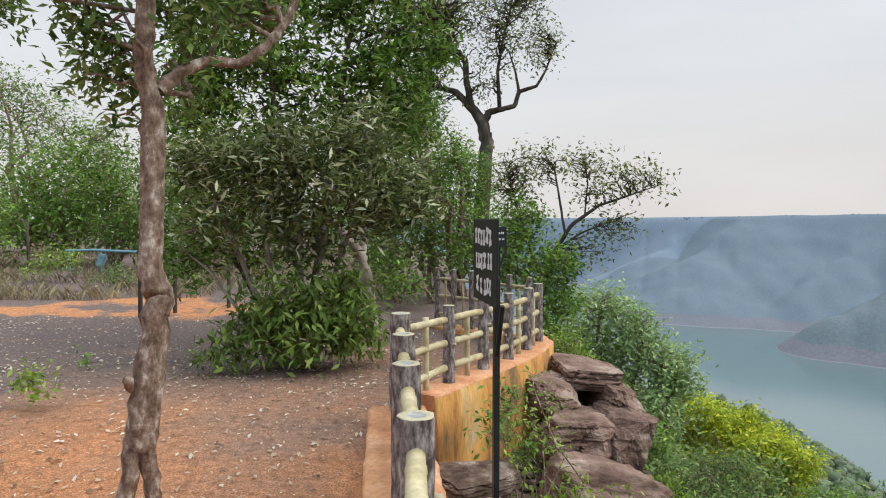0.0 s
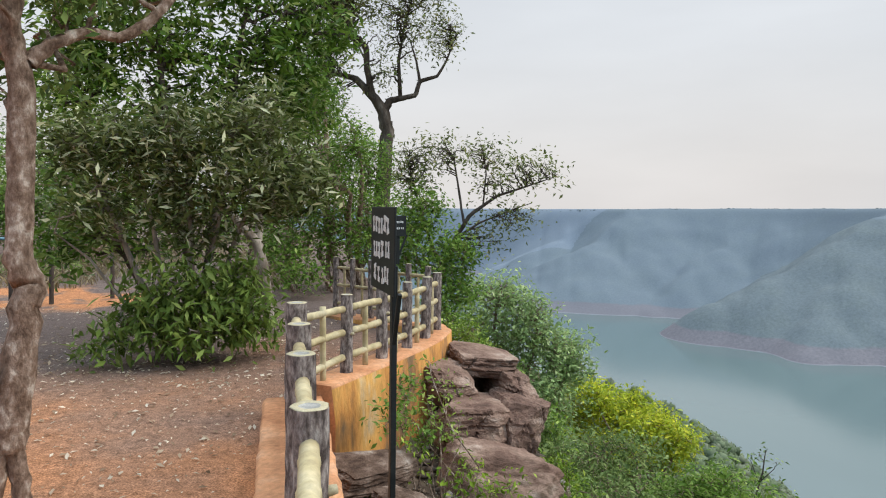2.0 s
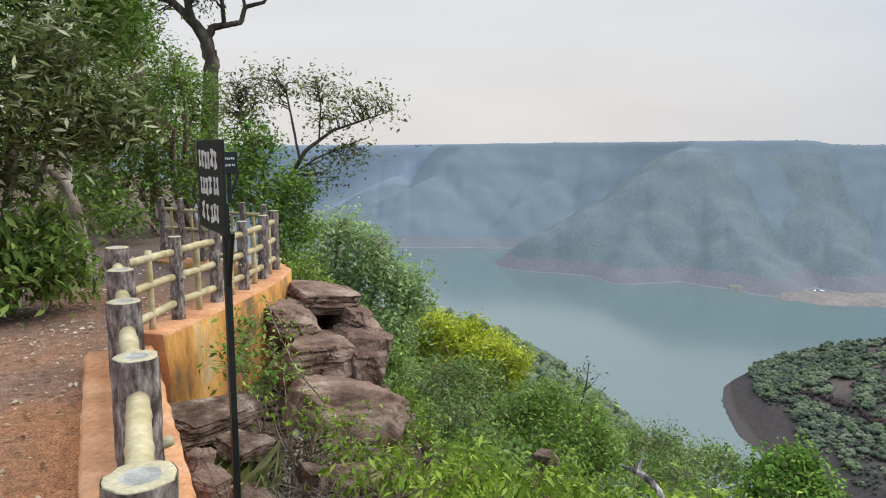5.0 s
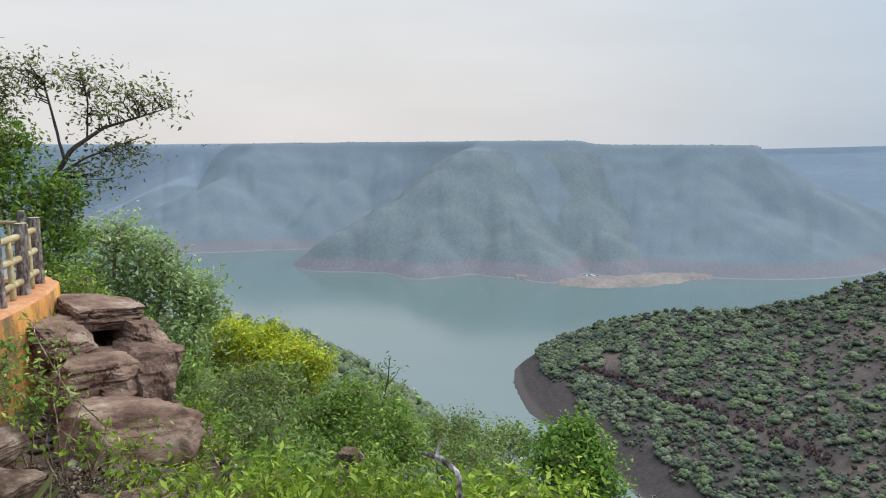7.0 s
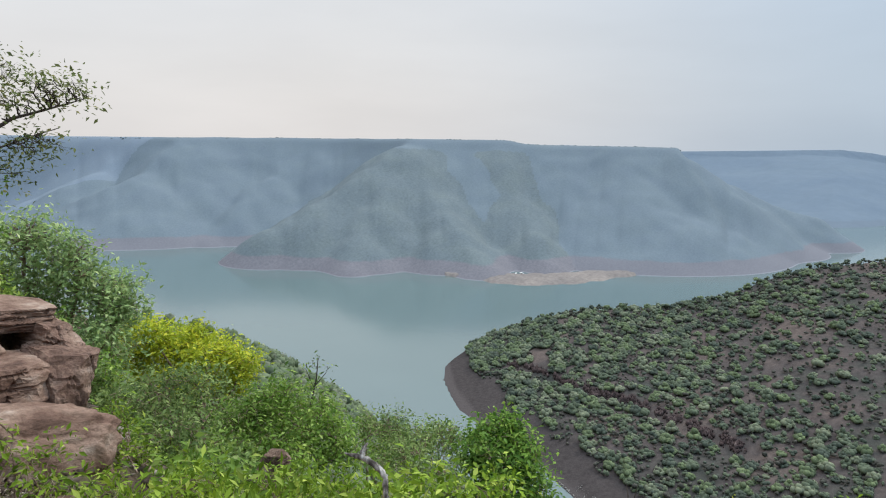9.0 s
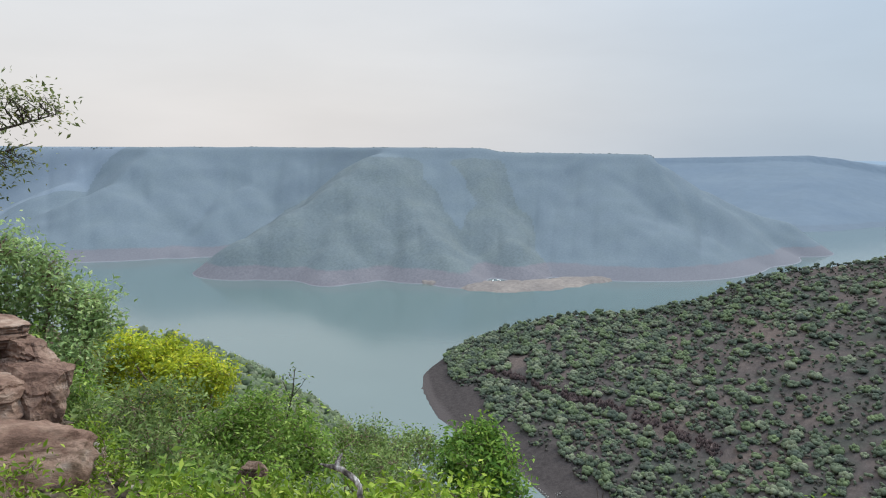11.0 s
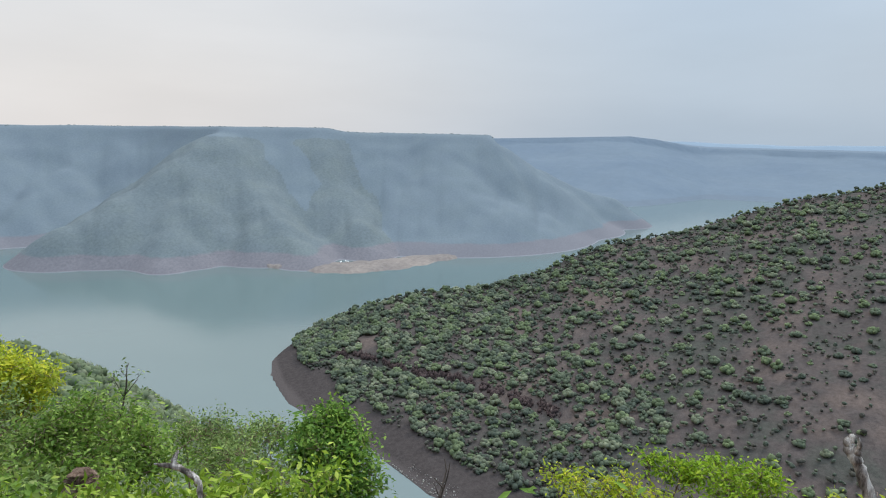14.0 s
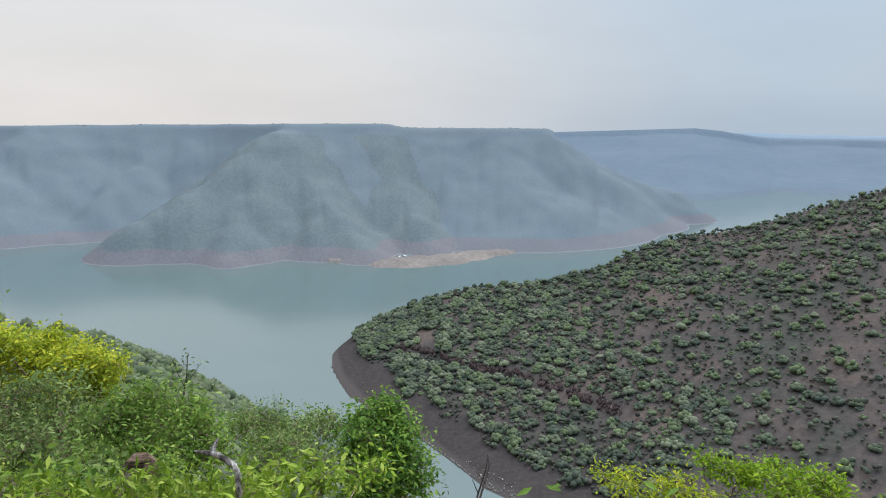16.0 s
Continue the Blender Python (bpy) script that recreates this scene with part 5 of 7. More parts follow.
tree("tree", "thin arching tree leaning over the gorge with sparse leaves", "tree", (1.36, 10.21, -0.02),
     [[(1.36, 10.21, -0.07, 0.05), (1.52, 10.19, 0.74, 0.04), (1.68, 10.16, 1.16, 0.034), (1.90, 10.12, 1.52, 0.03), (2.28, 10.05, 1.80, 0.022), (2.66, 9.95, 1.93, 0.015), (3.07, 9.83, 2.08, 0.006)],
      [(1.80, 10.14, 1.40, 0.02), (1.73, 10.25, 1.92, 0.016), (1.66, 10.27, 2.34, 0.012), (1.48, 10.29, 2.63, 0.006)],
      [(1.68, 10.16, 1.16, 0.02), (2.02, 10.00, 1.40, 0.015), (2.41, 9.91, 1.57, 0.01), (2.75, 9.82, 1.70, 0.005)],
      [(2.08, 10.09, 1.66, 0.014), (2.12, 10.08, 2.16, 0.01), (2.03, 10.10, 2.57, 0.005)],
      [(1.48, 10.19, 0.66, 0.03), (1.23, 10.23, 1.33, 0.022), (1.03, 10.35, 2.09, 0.012), (0.90, 10.36, 2.51, 0.006)]],
     [((1.99, 10.11, 2.41), (.5,.4,.26), 420), ((2.70, 9.94, 2.19), (.5,.4,.2), 420), ((2.49, 9.89, 1.50), (.42,.35,.25), 330), ((1.40, 10.31, 2.42), (.38,.35,.3), 330), ((3.07, 9.83, 2.11), (.17,.2,.09), 90), ((2.10, 9.98, 1.17), (.35,.3,.2), 260), ((1.03, 10.35, 2.17), (.4,.4,.45), 800), ((2.27, 10.05, 1.99), (.4,.4,.25), 240)],
     0.072, L_OLIVE, M_BARK_DARK, 6, 0.011, 0.0035, 5, 1.7, limbs=2.5)

SHRUB_STEM = 0.02


def shrub(label, at, blobs, leaf, mat, seed, per=12, bark=M_BARK, droop=0.35, name="shrub", tight=1.1, r=SHRUB_STEM, limbs=1.0, wide=0.42):
    """A shrub whose stems run from its foot to each mass of leaves."""
    rng = np.random.default_rng(seed + 100)
    foot = np.asarray(at, float)
    foot[2] = float(ground_z(foot[0], foot[1])) - 0.05
    stems = []
    for c, rad, n in blobs:
        p = bent(foot + rng.standard_normal(3) * np.array([0.08, 0.08, 0]), np.asarray(c, float), rng, 0.06, 5)
        stems.append(np.column_stack([p, np.linspace(r, r * 0.3, 5)]))
    return tree(name, label, "shrub" if name == "shrub" else "tree", foot, stems, blobs, leaf, mat, bark, seed, r * 0.5, max(0.0022, min(0.0045, r * 0.12)), per, tight, "", droop, limbs, wide)


# by the far end of the fence and over its outer side
shrub("dense green shrub at the fence by the drop", (1.34, 9.71, -0.27), [((1.15, 9.93, 1.50), (.45,.45,.5), 1500), ((1.41, 9.70, 0.86), (.48,.45,.55), 1800), ((0.93, 10.16, 0.91), (.4,.4,.5), 1200), ((1.65, 9.66, 0.39), (.35,.35,.4), 1000), ((1.79, 9.84, 0.93), (.28,.3,.3), 500), ((1.36, 9.30, 0.20), (.3,.3,.25), 600)], 0.075, L_MID, 11)
shrub("low bright green shrub under the kerb's end", (1.57, 8.76, -0.52), [((1.55, 8.66, 0.01), (.3,.3,.2), 500), ((1.61, 8.55, -0.19), (.28,.25,.13), 350), ((1.27, 8.71, -0.07), (.2,.2,.2), 250)], 0.06, L_BRIGHT, 12)
# undergrowth beyond the path
shrub("tall green undergrowth beyond the path", (-0.90, 12.97, 0.18), [((-0.90, 12.97, 1.68), (.95,.7,1.0), 2300), ((-0.96, 12.46, 0.75), (.6,.5,.55), 900), ((-1.30, 13.94, 2.26), (.8,.7,1.1), 1800)], 0.1, L_MID, 13, name="tree", r=0.04)
shrub("leafy green thicket behind the fence", (-0.15, 13.20, 0.16), [((-0.15, 13.00, 1.25), (.85,.6,.85), 1900), ((-0.29, 14.50, 2.76), (.95,.7,.95), 1900), ((-0.54, 14.99, 3.53), (.9,.7,.7), 1400), ((-0.58, 11.99, 0.44), (.5,.4,.3), 500)], 0.09, L_MID, 14, name="tree", r=0.045)
shrub("green tree with small leaves behind the fence", (0.46, 13.39, 0.14), [((0.53, 13.99, 2.26), (.75,.6,.95), 1900), ((0.62, 13.49, 1.13), (.6,.5,.85), 1500), ((-0.25, 12.48, 2.19), (.6,.5,.6), 1100), ((0.25, 12.46, 2.75), (.45,.5,.5), 700), ((-0.55, 12.34, 3.49), (.6,.5,.6), 900), ((-0.84, 12.19, 4.25), (.6,.5,.6), 900)], 0.09, L_MID, 15, name="tree", r=0.07)
shrub("shaded green thicket deep behind the path", (-2.00, 16.88, 0.03), [((-2.27, 16.85, 1.15), (1.2,1,1.3), 1500), ((-0.95, 17.98, 2.00), (1.5,1,1.6), 1900), ((0.24, 18.00, 1.42), (1.3,1,1.4), 1500), ((1.34, 16.95, 1.15), (.9,.8,1.1), 1000)], 0.13, L_MID, 16, name="tree", r=0.05)

# ---------------------------------------------------------------- background on the terrace
shrub("light green tree beyond the clearing", (-12.96, 23.68, -0.03), [((-13.79, 23.21, 2.68), (1.8,1.6,1.9), 2200), ((-11.99, 23.07, 2.86), (1.7,1.6,1.8), 2200), ((-12.60, 22.74, 1.35), (1.6,1.5,1.2), 1500), ((-13.83, 22.02, 1.36), (1.3,1.2,1.0), 1000)], 0.17, L_MID, 31, name="tree", r=0.1)
shrub("bright green young tree beyond the clearing", (-10.41, 21.62, 0.03), [((-10.38, 21.64, 2.25), (1.3,1.2,1.1), 1700), ((-9.75, 20.83, 1.20), (1.1,1.0,.8), 1100), ((-11.09, 22.41, 3.19), (1.2,1.2,1.0), 1300), ((-8.42, 20.32, 1.38), (1.2,1.0,1.3), 1500)], 0.15, L_DARK, 32, name="tree", r=0.08)
shrub("pale thin-leaved tree beyond the clearing", (-16.40, 27.48, -0.18), [((-16.78, 27.25, 5.52), (2.4,2,2.2), 1500), ((-14.97, 27.15, 4.85), (2.2,2,1.8), 1300), ((-17.78, 27.80, 6.73), (1.6,1.5,1.2), 700), ((-13.92, 27.70, 4.69), (1.5,1.2,1.0), 600)], 0.17, L_GREY, 33, name="tree", r=0.12, per=8, tight=1.8)
shrub("green tree at the clearing's far side", (-7.11, 20.82, 0.00), [((-7.68, 20.62, 2.56), (1.5,1.2,1.8), 1900), ((-6.59, 22.04, 2.27), (1.6,1.2,1.9), 1900), ((-6.77, 19.88, 0.90), (1.2,1.0,.7), 700), ((-5.23, 22.40, 1.73), (1.5,1.2,1.8), 1500), ((-8.19, 22.56, 4.67), (1.6,1.2,1.5), 1300)], 0.16, L_DARK, 34, name="tree", r=0.1)
shrub("green tree at the edge of the woods", (-14.34, 19.24, 0.19), [((-14.09, 19.43, 2.50), (2,1.6,2.2), 1600), ((-15.48, 19.63, 3.79), (2,2,2), 1200), ((-13.12, 18.89, 0.92), (1.2,1,.8), 700)], 0.17, L_MID, 35, name="tree", r=0.1)
shrub("feathery green sapling by the barrier", (-9.02, 16.72, 0.18), [((-9.22, 16.61, 0.67), (.55,.5,.35), 420), ((-9.89, 16.81, 0.45), (.5,.5,.3), 300)], 0.09, L_BRIGHT, 36)
shrub("low green bush by the barrier", (-7.44, 15.84, -0.08), [((-7.44, 15.84, 0.25), (.45,.5,.35), 500), ((-5.96, 15.92, 0.12), (.6,.4,.3), 420), ((-8.48, 17.01, 0.01), (.4,.4,.25), 250)], 0.08, L_GREY, 37)
shrub("tall green trees closing the clearing", (-18.45, 30.91, -0.47), [((-20.18, 29.82, 2.25), (3,2,2.6), 1800), ((-18.52, 32.03, 2.04), (3,2,2.4), 1800), ((-15.79, 32.35, 1.78), (3,2,2.4), 1800), ((-12.56, 31.59, 2.04), (3,2,2.6), 1800), ((-9.45, 31.62, 2.56), (3,2,3.0), 1700), ((-5.79, 31.47, 1.79), (3,2,2.6), 1500), ((-14.43, 32.98, 3.94), (2.5,2,1.6), 1000)], 0.24, L_DARK, 40, name="tree", r=0.12)
tree("fallen_branch", "freshly broken green leafy branch on the ground", "branch", (-3.39, 5.66, 0.17), [[(-3.54, 5.57, 0.20, 0.008), (-3.40, 5.66, 0.22, 0.006), (-3.31, 5.83, 0.22, 0.003)]], [((-3.38, 5.67, 0.24), (.18,.16,.03), 110), ((-3.40, 5.54, 0.22), (.12,.12,.02), 50)], 0.07, L_BRIGHT, M_BARK, 38, 0.004, 0.002, 8)
tree("fallen_branch", "small green leafy twig on the ground", "branch", (-3.73, 7.19, 0.06), [[(-3.79, 7.16, 0.07, 0.005), (-3.65, 7.23, 0.08, 0.002)]], [((-3.72, 7.19, 0.08), (.11,.08,.03), 40)], 0.07, L_MID, M_BARK, 39, 0.003, 0.002, 6)

# ---------------------------------------------------------------- trees and scrub below the rim
shrub("grey-green tree rising from below the rim", (3.47, 13.56, -3.06), [((3.17, 13.64, -0.11), (.75,.7,.45), 1500), ((3.76, 13.49, -0.65), (.72,.7,.55), 1700), ((4.27, 13.33, -1.18), (.75,.7,.55), 1900), ((4.46, 13.06, -1.56), (.5,.5,.45), 1000), ((3.28, 13.82, -1.29), (.7,.7,.7), 1600), ((3.67, 13.10, -2.01), (.8,.7,.7), 1900), ((2.90, 14.21, -0.89), (.5,.5,.6), 900), ((2.58, 13.15, -1.70), (.4,.4,.5), 700), ((4.10, 12.76, -2.13), (.7,.6,.55), 1300)], 0.11, L_PALE, 41, name="tree", r=0.07, limbs=1.8)
shrub("yellow-green flowering tree on the slope", (6.78, 15.69, -5.20), [((5.98, 16.02, -2.96), (.6,.7,.4), 1500), ((6.64, 15.75, -3.35), (.8,.8,.45), 2100), ((7.44, 15.39, -3.72), (.75,.7,.42), 1900), ((6.45, 15.29, -3.85), (.8,.7,.35), 1500), ((5.61, 15.62, -3.44), (.55,.6,.45), 1000), ((7.48, 14.82, -4.11), (.6,.6,.35), 1100), ((7.04, 15.58, -3.08), (.55,.6,.3), 900), ((7.84, 14.74, -3.91), (.3,.4,.25), 400), ((5.81, 15.04, -2.75), (.7,.7,.28), 1500), ((6.90, 14.42, -3.25), (.8,.7,.28), 1700), ((7.38, 14.08, -3.5), (.6,.6,.24), 1000), ((6.21, 14.16, -3.62), (.8,.6,.3), 1300)], 0.115, L_GOLD, 42, name="tree", r=0.06, per=18)
shrub("green bush below the yellow tree", (4.92, 13.21, -4.76), [((4.37, 13.40, -3.53), (.6,.6,.5), 1300), ((5.37, 13.03, -3.94), (.75,.6,.45), 1600), ((6.25, 12.63, -4.07), (.65,.6,.4), 1300), ((4.47, 12.31, -3.83), (.6,.6,.5), 1200)], 0.085, L_SLOPE, 43, r=0.04)
shrub("dense grey-green bush beside the rocks", (3.00, 9.22, -2.41), [((3.06, 10.67, -1.70), (.35,.4,.4), 700), ((2.74, 9.72, -1.66), (.42,.4,.4), 900), ((3.01, 9.22, -1.97), (.5,.45,.4), 1200), ((3.67, 9.83, -2.19), (.45,.4,.4), 900)], 0.085, L_GREY, 141, r=0.03)
shrub("green bush behind the tilted boulder", (2.57, 7.68, -2.04), [((2.57, 7.89, -1.83), (.36,.35,.3), 800), ((2.90, 7.77, -1.99), (.36,.35,.3), 800), ((2.49, 8.33, -1.83), (.3,.3,.3), 500)], 0.08, L_SLOPE, 142, r=0.02)
shrub("green scrub at the corner of the terrace", (1.94, 10.32, -1.08), [((1.87, 10.43, -0.67), (.4,.4,.3), 700), ((2.42, 10.53, -1.13), (.5,.4,.4), 900), ((1.71, 10.26, -0.20), (.35,.35,.3), 600), ((2.40, 9.71, -1.41), (.5,.4,.4), 900), ((3.04, 9.95, -1.82), (.5,.4,.4), 900)], 0.08, L_SLOPE, 143, r=0.025)
shrub("grey-green bush among the slope scrub", (6.29, 10.33, -4.06), [((6.18, 10.40, -3.08), (.65,.6,.45), 1500), ((6.82, 10.23, -3.34), (.6,.6,.45), 1300), ((5.50, 10.21, -3.32), (.6,.6,.45), 1300), ((5.93, 9.38, -3.38), (.6,.5,.4), 1000)], 0.07, L_GREY, 44, r=0.035)
shrub("green bush on the slope", (8.38, 10.06, -5.08), [((8.33, 10.61, -4.23), (.6,.6,.4), 1100), ((8.85, 10.18, -4.33), (.6,.6,.4), 1100), ((9.06, 9.45, -4.18), (.5,.5,.35), 900), ((8.06, 9.55, -4.31), (.7,.6,.4), 1200)], 0.075, L_SLOPE, 45, r=0.035)
shrub("full green tree at the lip of the slope", (8.85, 7.28, -4.62), [((8.71, 7.45, -3.43), (.5,.5,.45), 1500), ((8.87, 6.95, -3.69), (.5,.5,.5), 1500), ((8.37, 7.54, -3.73), (.5,.5,.45), 1300), ((8.77, 6.59, -4.18), (.42,.5,.5), 1200), ((8.23, 6.94, -4.13), (.6,.5,.5), 1500), ((8.88, 7.26, -3.19), (.25,.25,.2), 450), ((8.3, 7.2, -3.5), (.5,.5,.4), 1000), ((7.9, 7.0, -4.3), (.6,.5,.5), 900)], 0.105, L_LIP, 46, r=0.05, tight=0.9)
shrub("grey-green scrub on the slope", (8.03, 8.84, -4.34), [((7.82, 9.41, -3.58), (.6,.6,.35), 1100), ((8.19, 8.70, -3.78), (.6,.6,.4), 1200), ((8.54, 8.36, -3.68), (.4,.4,.35), 700), ((7.24, 8.20, -3.62), (.6,.6,.4), 1100), ((7.34, 7.44, -3.66), (.6,.6,.4), 1100)], 0.07, L_GREY, 47, r=0.03)
shrub("olive green bush among the slope scrub", (4.45, 7.50, -2.44), [((4.54, 7.68, -1.80), (.55,.5,.35), 1300), ((4.95, 7.43, -2.05), (.5,.5,.4), 1200), ((4.13, 7.68, -1.92), (.5,.5,.4), 1100), ((4.36, 7.09, -2.01), (.5,.5,.4), 1100), ((4.96, 6.94, -2.23), (.35,.4,.35), 700)], 0.075, L_SLOPE, 48, r=0.03)
shrub("bushy scrub beside the olive bush", (3.33, 7.72, -1.98), [((3.92, 8.55, -1.76), (.6,.5,.5), 1200), ((3.34, 8.25, -1.60), (.6,.5,.5), 1200), ((3.02, 7.31, -1.67), (.5,.5,.4), 900)], 0.07, L_GREY, 49, r=0.03)
# bright bushes close under the viewpoint
shrub("bright green bush with long leaves under the rim", (1.34, 4.50, -1.10), [((1.29, 4.62, -0.80), (.24,.24,.16), 510), ((1.53, 4.44, -0.85), (.25,.25,.16), 544), ((1.32, 4.30, -0.86), (.3,.25,.14), 544), ((1.19, 4.85, -0.79), (.16,.2,.12), 238)], 0.066, L_SHOOT, 51, 9, droop=0.95, wide=0.33, r=0.012)
shrub("bright green bush under the rim", (1.93, 4.06, -1.14), [((1.98, 4.37, -0.79), (.22,.24,.14), 476), ((2.10, 3.97, -0.80), (.26,.24,.15), 561), ((1.71, 4.05, -0.79), (.22,.24,.13), 442), ((1.80, 3.79, -0.80), (.3,.25,.12), 510)], 0.066, L_SHOOT, 52, 9, droop=0.95, wide=0.33, r=0.012)
shrub("bright yellow-green bush under the rim", (2.55, 3.70, -1.15), [((2.51, 3.97, -0.85), (.24,.24,.13), 510), ((2.66, 3.62, -0.80), (.24,.24,.14), 510), ((2.43, 3.54, -0.83), (.3,.24,.12), 510), ((2.14, 3.72, -0.81), (.2,.2,.12), 340)], 0.066, L_SHOOT, 53, 9, droop=0.95, wide=0.33, r=0.012)
shrub("fresh green bush in front of the slope scrub", (3.55, 3.65, -1.44), [((3.54, 3.93, -1.16), (.26,.24,.16), 320), ((3.64, 3.55, -1.09), (.26,.24,.14), 300), ((3.00, 3.61, -1.00), (.22,.24,.13), 240), ((4.62, 3.97, -1.59), (.3,.24,.16), 300)], 0.075, L_SHOOT, 54, 10, droop=0.5, r=0.012)
shrub("leafy green scrub filling the slope", (3.22, 7.43, -2.59), [((2.77, 7.82, -2.14), (.4,.4,.3), 800), ((3.22, 7.43, -2.14), (.45,.4,.3), 900), ((3.72, 7.19, -2.13), (.4,.4,.3), 800), ((4.00, 6.57, -2.14), (.45,.4,.28), 800), ((4.96, 6.89, -2.41), (.45,.4,.3), 800), ((2.43, 8.14, -1.97), (.3,.3,.3), 500)], 0.065, L_SLOPE, 55, r=0.02)
shrub("bright lime-green bush at the slope's edge", (9.37, 1.16, -3.50), [((9.38, 1.07, -2.77), (.5,.5,.24), 1100), ((9.43, 0.58, -2.75), (.36,.4,.26), 800), ((9.31, 1.56, -2.91), (.36,.4,.24), 700), ((9.31, 2.04, -2.78), (.22,.25,.16), 220), ((9.01, 0.79, -2.89), (.6,.5,.25), 900)], 0.072, L_LIME, 56, 14, r=0.03, tight=0.8)
shrub("yellowing sparse bush at the slope's edge", (8.66, 2.53, -3.72), [((8.61, 2.70, -3.14), (.4,.4,.25), 520), ((8.76, 2.19, -3.07), (.4,.4,.25), 520), ((8.66, 3.14, -3.12), (.2,.25,.2), 150), ((8.65, 1.78, -3.07), (.4,.4,.2), 420)], 0.07, L_YELLOW, 57, 8, r=0.02)
shrub("yellow-brown leafy shoots round the dead branch", (3.45, -0.36, -0.20), [((3.55, -0.37, -0.02), (.14,.14,.08), 90), ((3.66, -0.16, -0.08), (.1,.12,.08), 50), ((3.54, -0.49, 0.07), (.14,.14,.12), 90)], 0.032, L_YELLOW, 58, 6, r=0.005)


shrub("lime-green leafy shoots over the litter", (1.30, 3.95, -0.75), [((0.96, 3.83, -0.36), (.16,.16,.1), 120), ((1.21, 3.85, -0.42), (.18,.18,.11), 170), ((1.42, 3.63, -0.46), (.18,.18,.1), 170), ((1.72, 3.84, -0.52), (.2,.2,.12), 190)], 0.07, L_SHOOT, 161, 6, r=0.01, droop=1.0, wide=0.33)
shrub("lime-green leafy shoots at the lip of the drop", (2.05, 3.35, -0.9), [((1.82, 3.44, -0.47), (.18,.18,.1), 170), ((1.99, 3.22, -0.46), (.18,.18,.1), 170), ((2.21, 3.09, -0.46), (.17,.17,.1), 150), ((2.41, 2.91, -0.48), (.16,.16,.1), 130), ((2.24, 3.77, -0.62), (.22,.2,.12), 190), ((2.02, 2.36, -0.12), (.13,.13,.06), 110), ((1.96, 2.22, -0.22), (.15,.15,.08), 120)], 0.07, L_SHOOT, 162, 6, r=0.01, droop=1.0, wide=0.33)


shrub("broad-leaved green plant close under the rim", (2.05, 0.70, -0.3), [((2.10, 0.79, 0.25), (.05,.05,.03), 9), ((2.14, 0.72, 0.25), (.05,.05,.03), 7), ((2.22, 0.52, 0.26), (.06,.06,.03), 7), ((2.29, 0.35, 0.28), (.05,.05,.02), 6)], 0.10, L_MID, 163, 3, r=0.006, droop=0.15, wide=0.3)


shrub("green scrub at the lip beside the bare twig", (3.9, 2.6, -1.7), [((3.77, 2.75, -1.32), (.3,.3,.12), 260), ((3.89, 2.57, -1.34), (.3,.3,.12), 260), ((4.01, 2.39, -1.34), (.28,.28,.12), 220)], 0.06, L_SLOPE, 164, 9, r=0.012, droop=0.5)


def slope_scrub():
    """Low bushes of a few kinds scattered over the slope under the rim."""
    kinds = [("low green bush on the steep slope", L_SLOPE, 0.07, 0), ("low grey-green bush on the steep slope", L_GREY, 0.066, 1), ("low bright green bush on the steep slope", L_BRIGHT, 0.07, 2), ("low pale green bush on the steep slope", L_PALE, 0.066, 3)]
    protos = []
    for label, mat, leaf, k in kinds:
        base = np.array([60.0 + 3 * k, -60.0, 0.0])
        blobs = [(base + np.array([0.0, 0.0, 0.42]), (.36, .36, .3), 520), (base + np.array([0.3, 0.12, 0.3]), (.28, .28, .24), 330), (base + np.array([-0.26, 0.2, 0.33]), (.28, .28, .24), 330), (base + np.array([0.02, -0.3, 0.28]), (.28, .28, .22), 330)]
        stems = [[(*base, .012), (*(np.asarray(c) * 0.5 + base * 0.5), .009), (*c, .004)] for c, r, n in blobs]
        protos.append(tree("bush", label, "bush", base, stems, blobs, leaf, mat, M_BARK_DARK, 200 + k, 0.008, 0.003, 16, group="bushes on the slope", droop=0.4))
    rng = np.random.default_rng(77)
    used, placed, count = [False] * 4, [], 4000
    azs, ds = 8 + 82 * rng.random(count), 3.6 + 27 * rng.random(count) ** 1.4
    xs, ys = np.sin(np.radians(azs)) * ds, np.cos(np.radians(azs)) * ds
    zs, ss = ground_z(xs, ys), edge_distance(xs, ys)
    size_all = (0.9 + 0.9 * rng.random(count)) * (1 + ds / 16)
    tops = np.degrees(np.arctan2(zs + 0.75 * size_all - 1.6, ds))
    fits = (ss > 2.2) & ~((ds < 7.5) & (azs < 22)) & (tops < np.interp(azs, *SKY_LINE) - np.interp(azs, [30, 36, 44], [4.5, 2.0, 1.2]))
    for x, y, z, d, size in zip(xs[fits], ys[fits], zs[fits], ds[fits], size_all[fits]):
        if len(placed) >= 210:
            break
        if any((x - a) ** 2 + (y - b) ** 2 < (0.42 * (size + c)) ** 2 for a, b, c in placed):
            continue
        placed.append((x, y, size))
        k = int(rng.choice(4, p=[0.36, 0.36, 0.14, 0.14] if d > 7 else [0.3, 0.1, 0.5, 0.1]))
        m = pose(x, y, z - 0.05, 0, 0, rng.random() * 360) @ Matrix.Diagonal((size, size, size * (0.85 + 0.3 * rng.random()), 1))
        if used[k]:
            copy_thing(protos[k], m)
        else:
            used[k] = True
            protos[k].matrix_basis = Matrix.LocRotScale(m.translation, m.to_quaternion(), None)


slope_scrub()


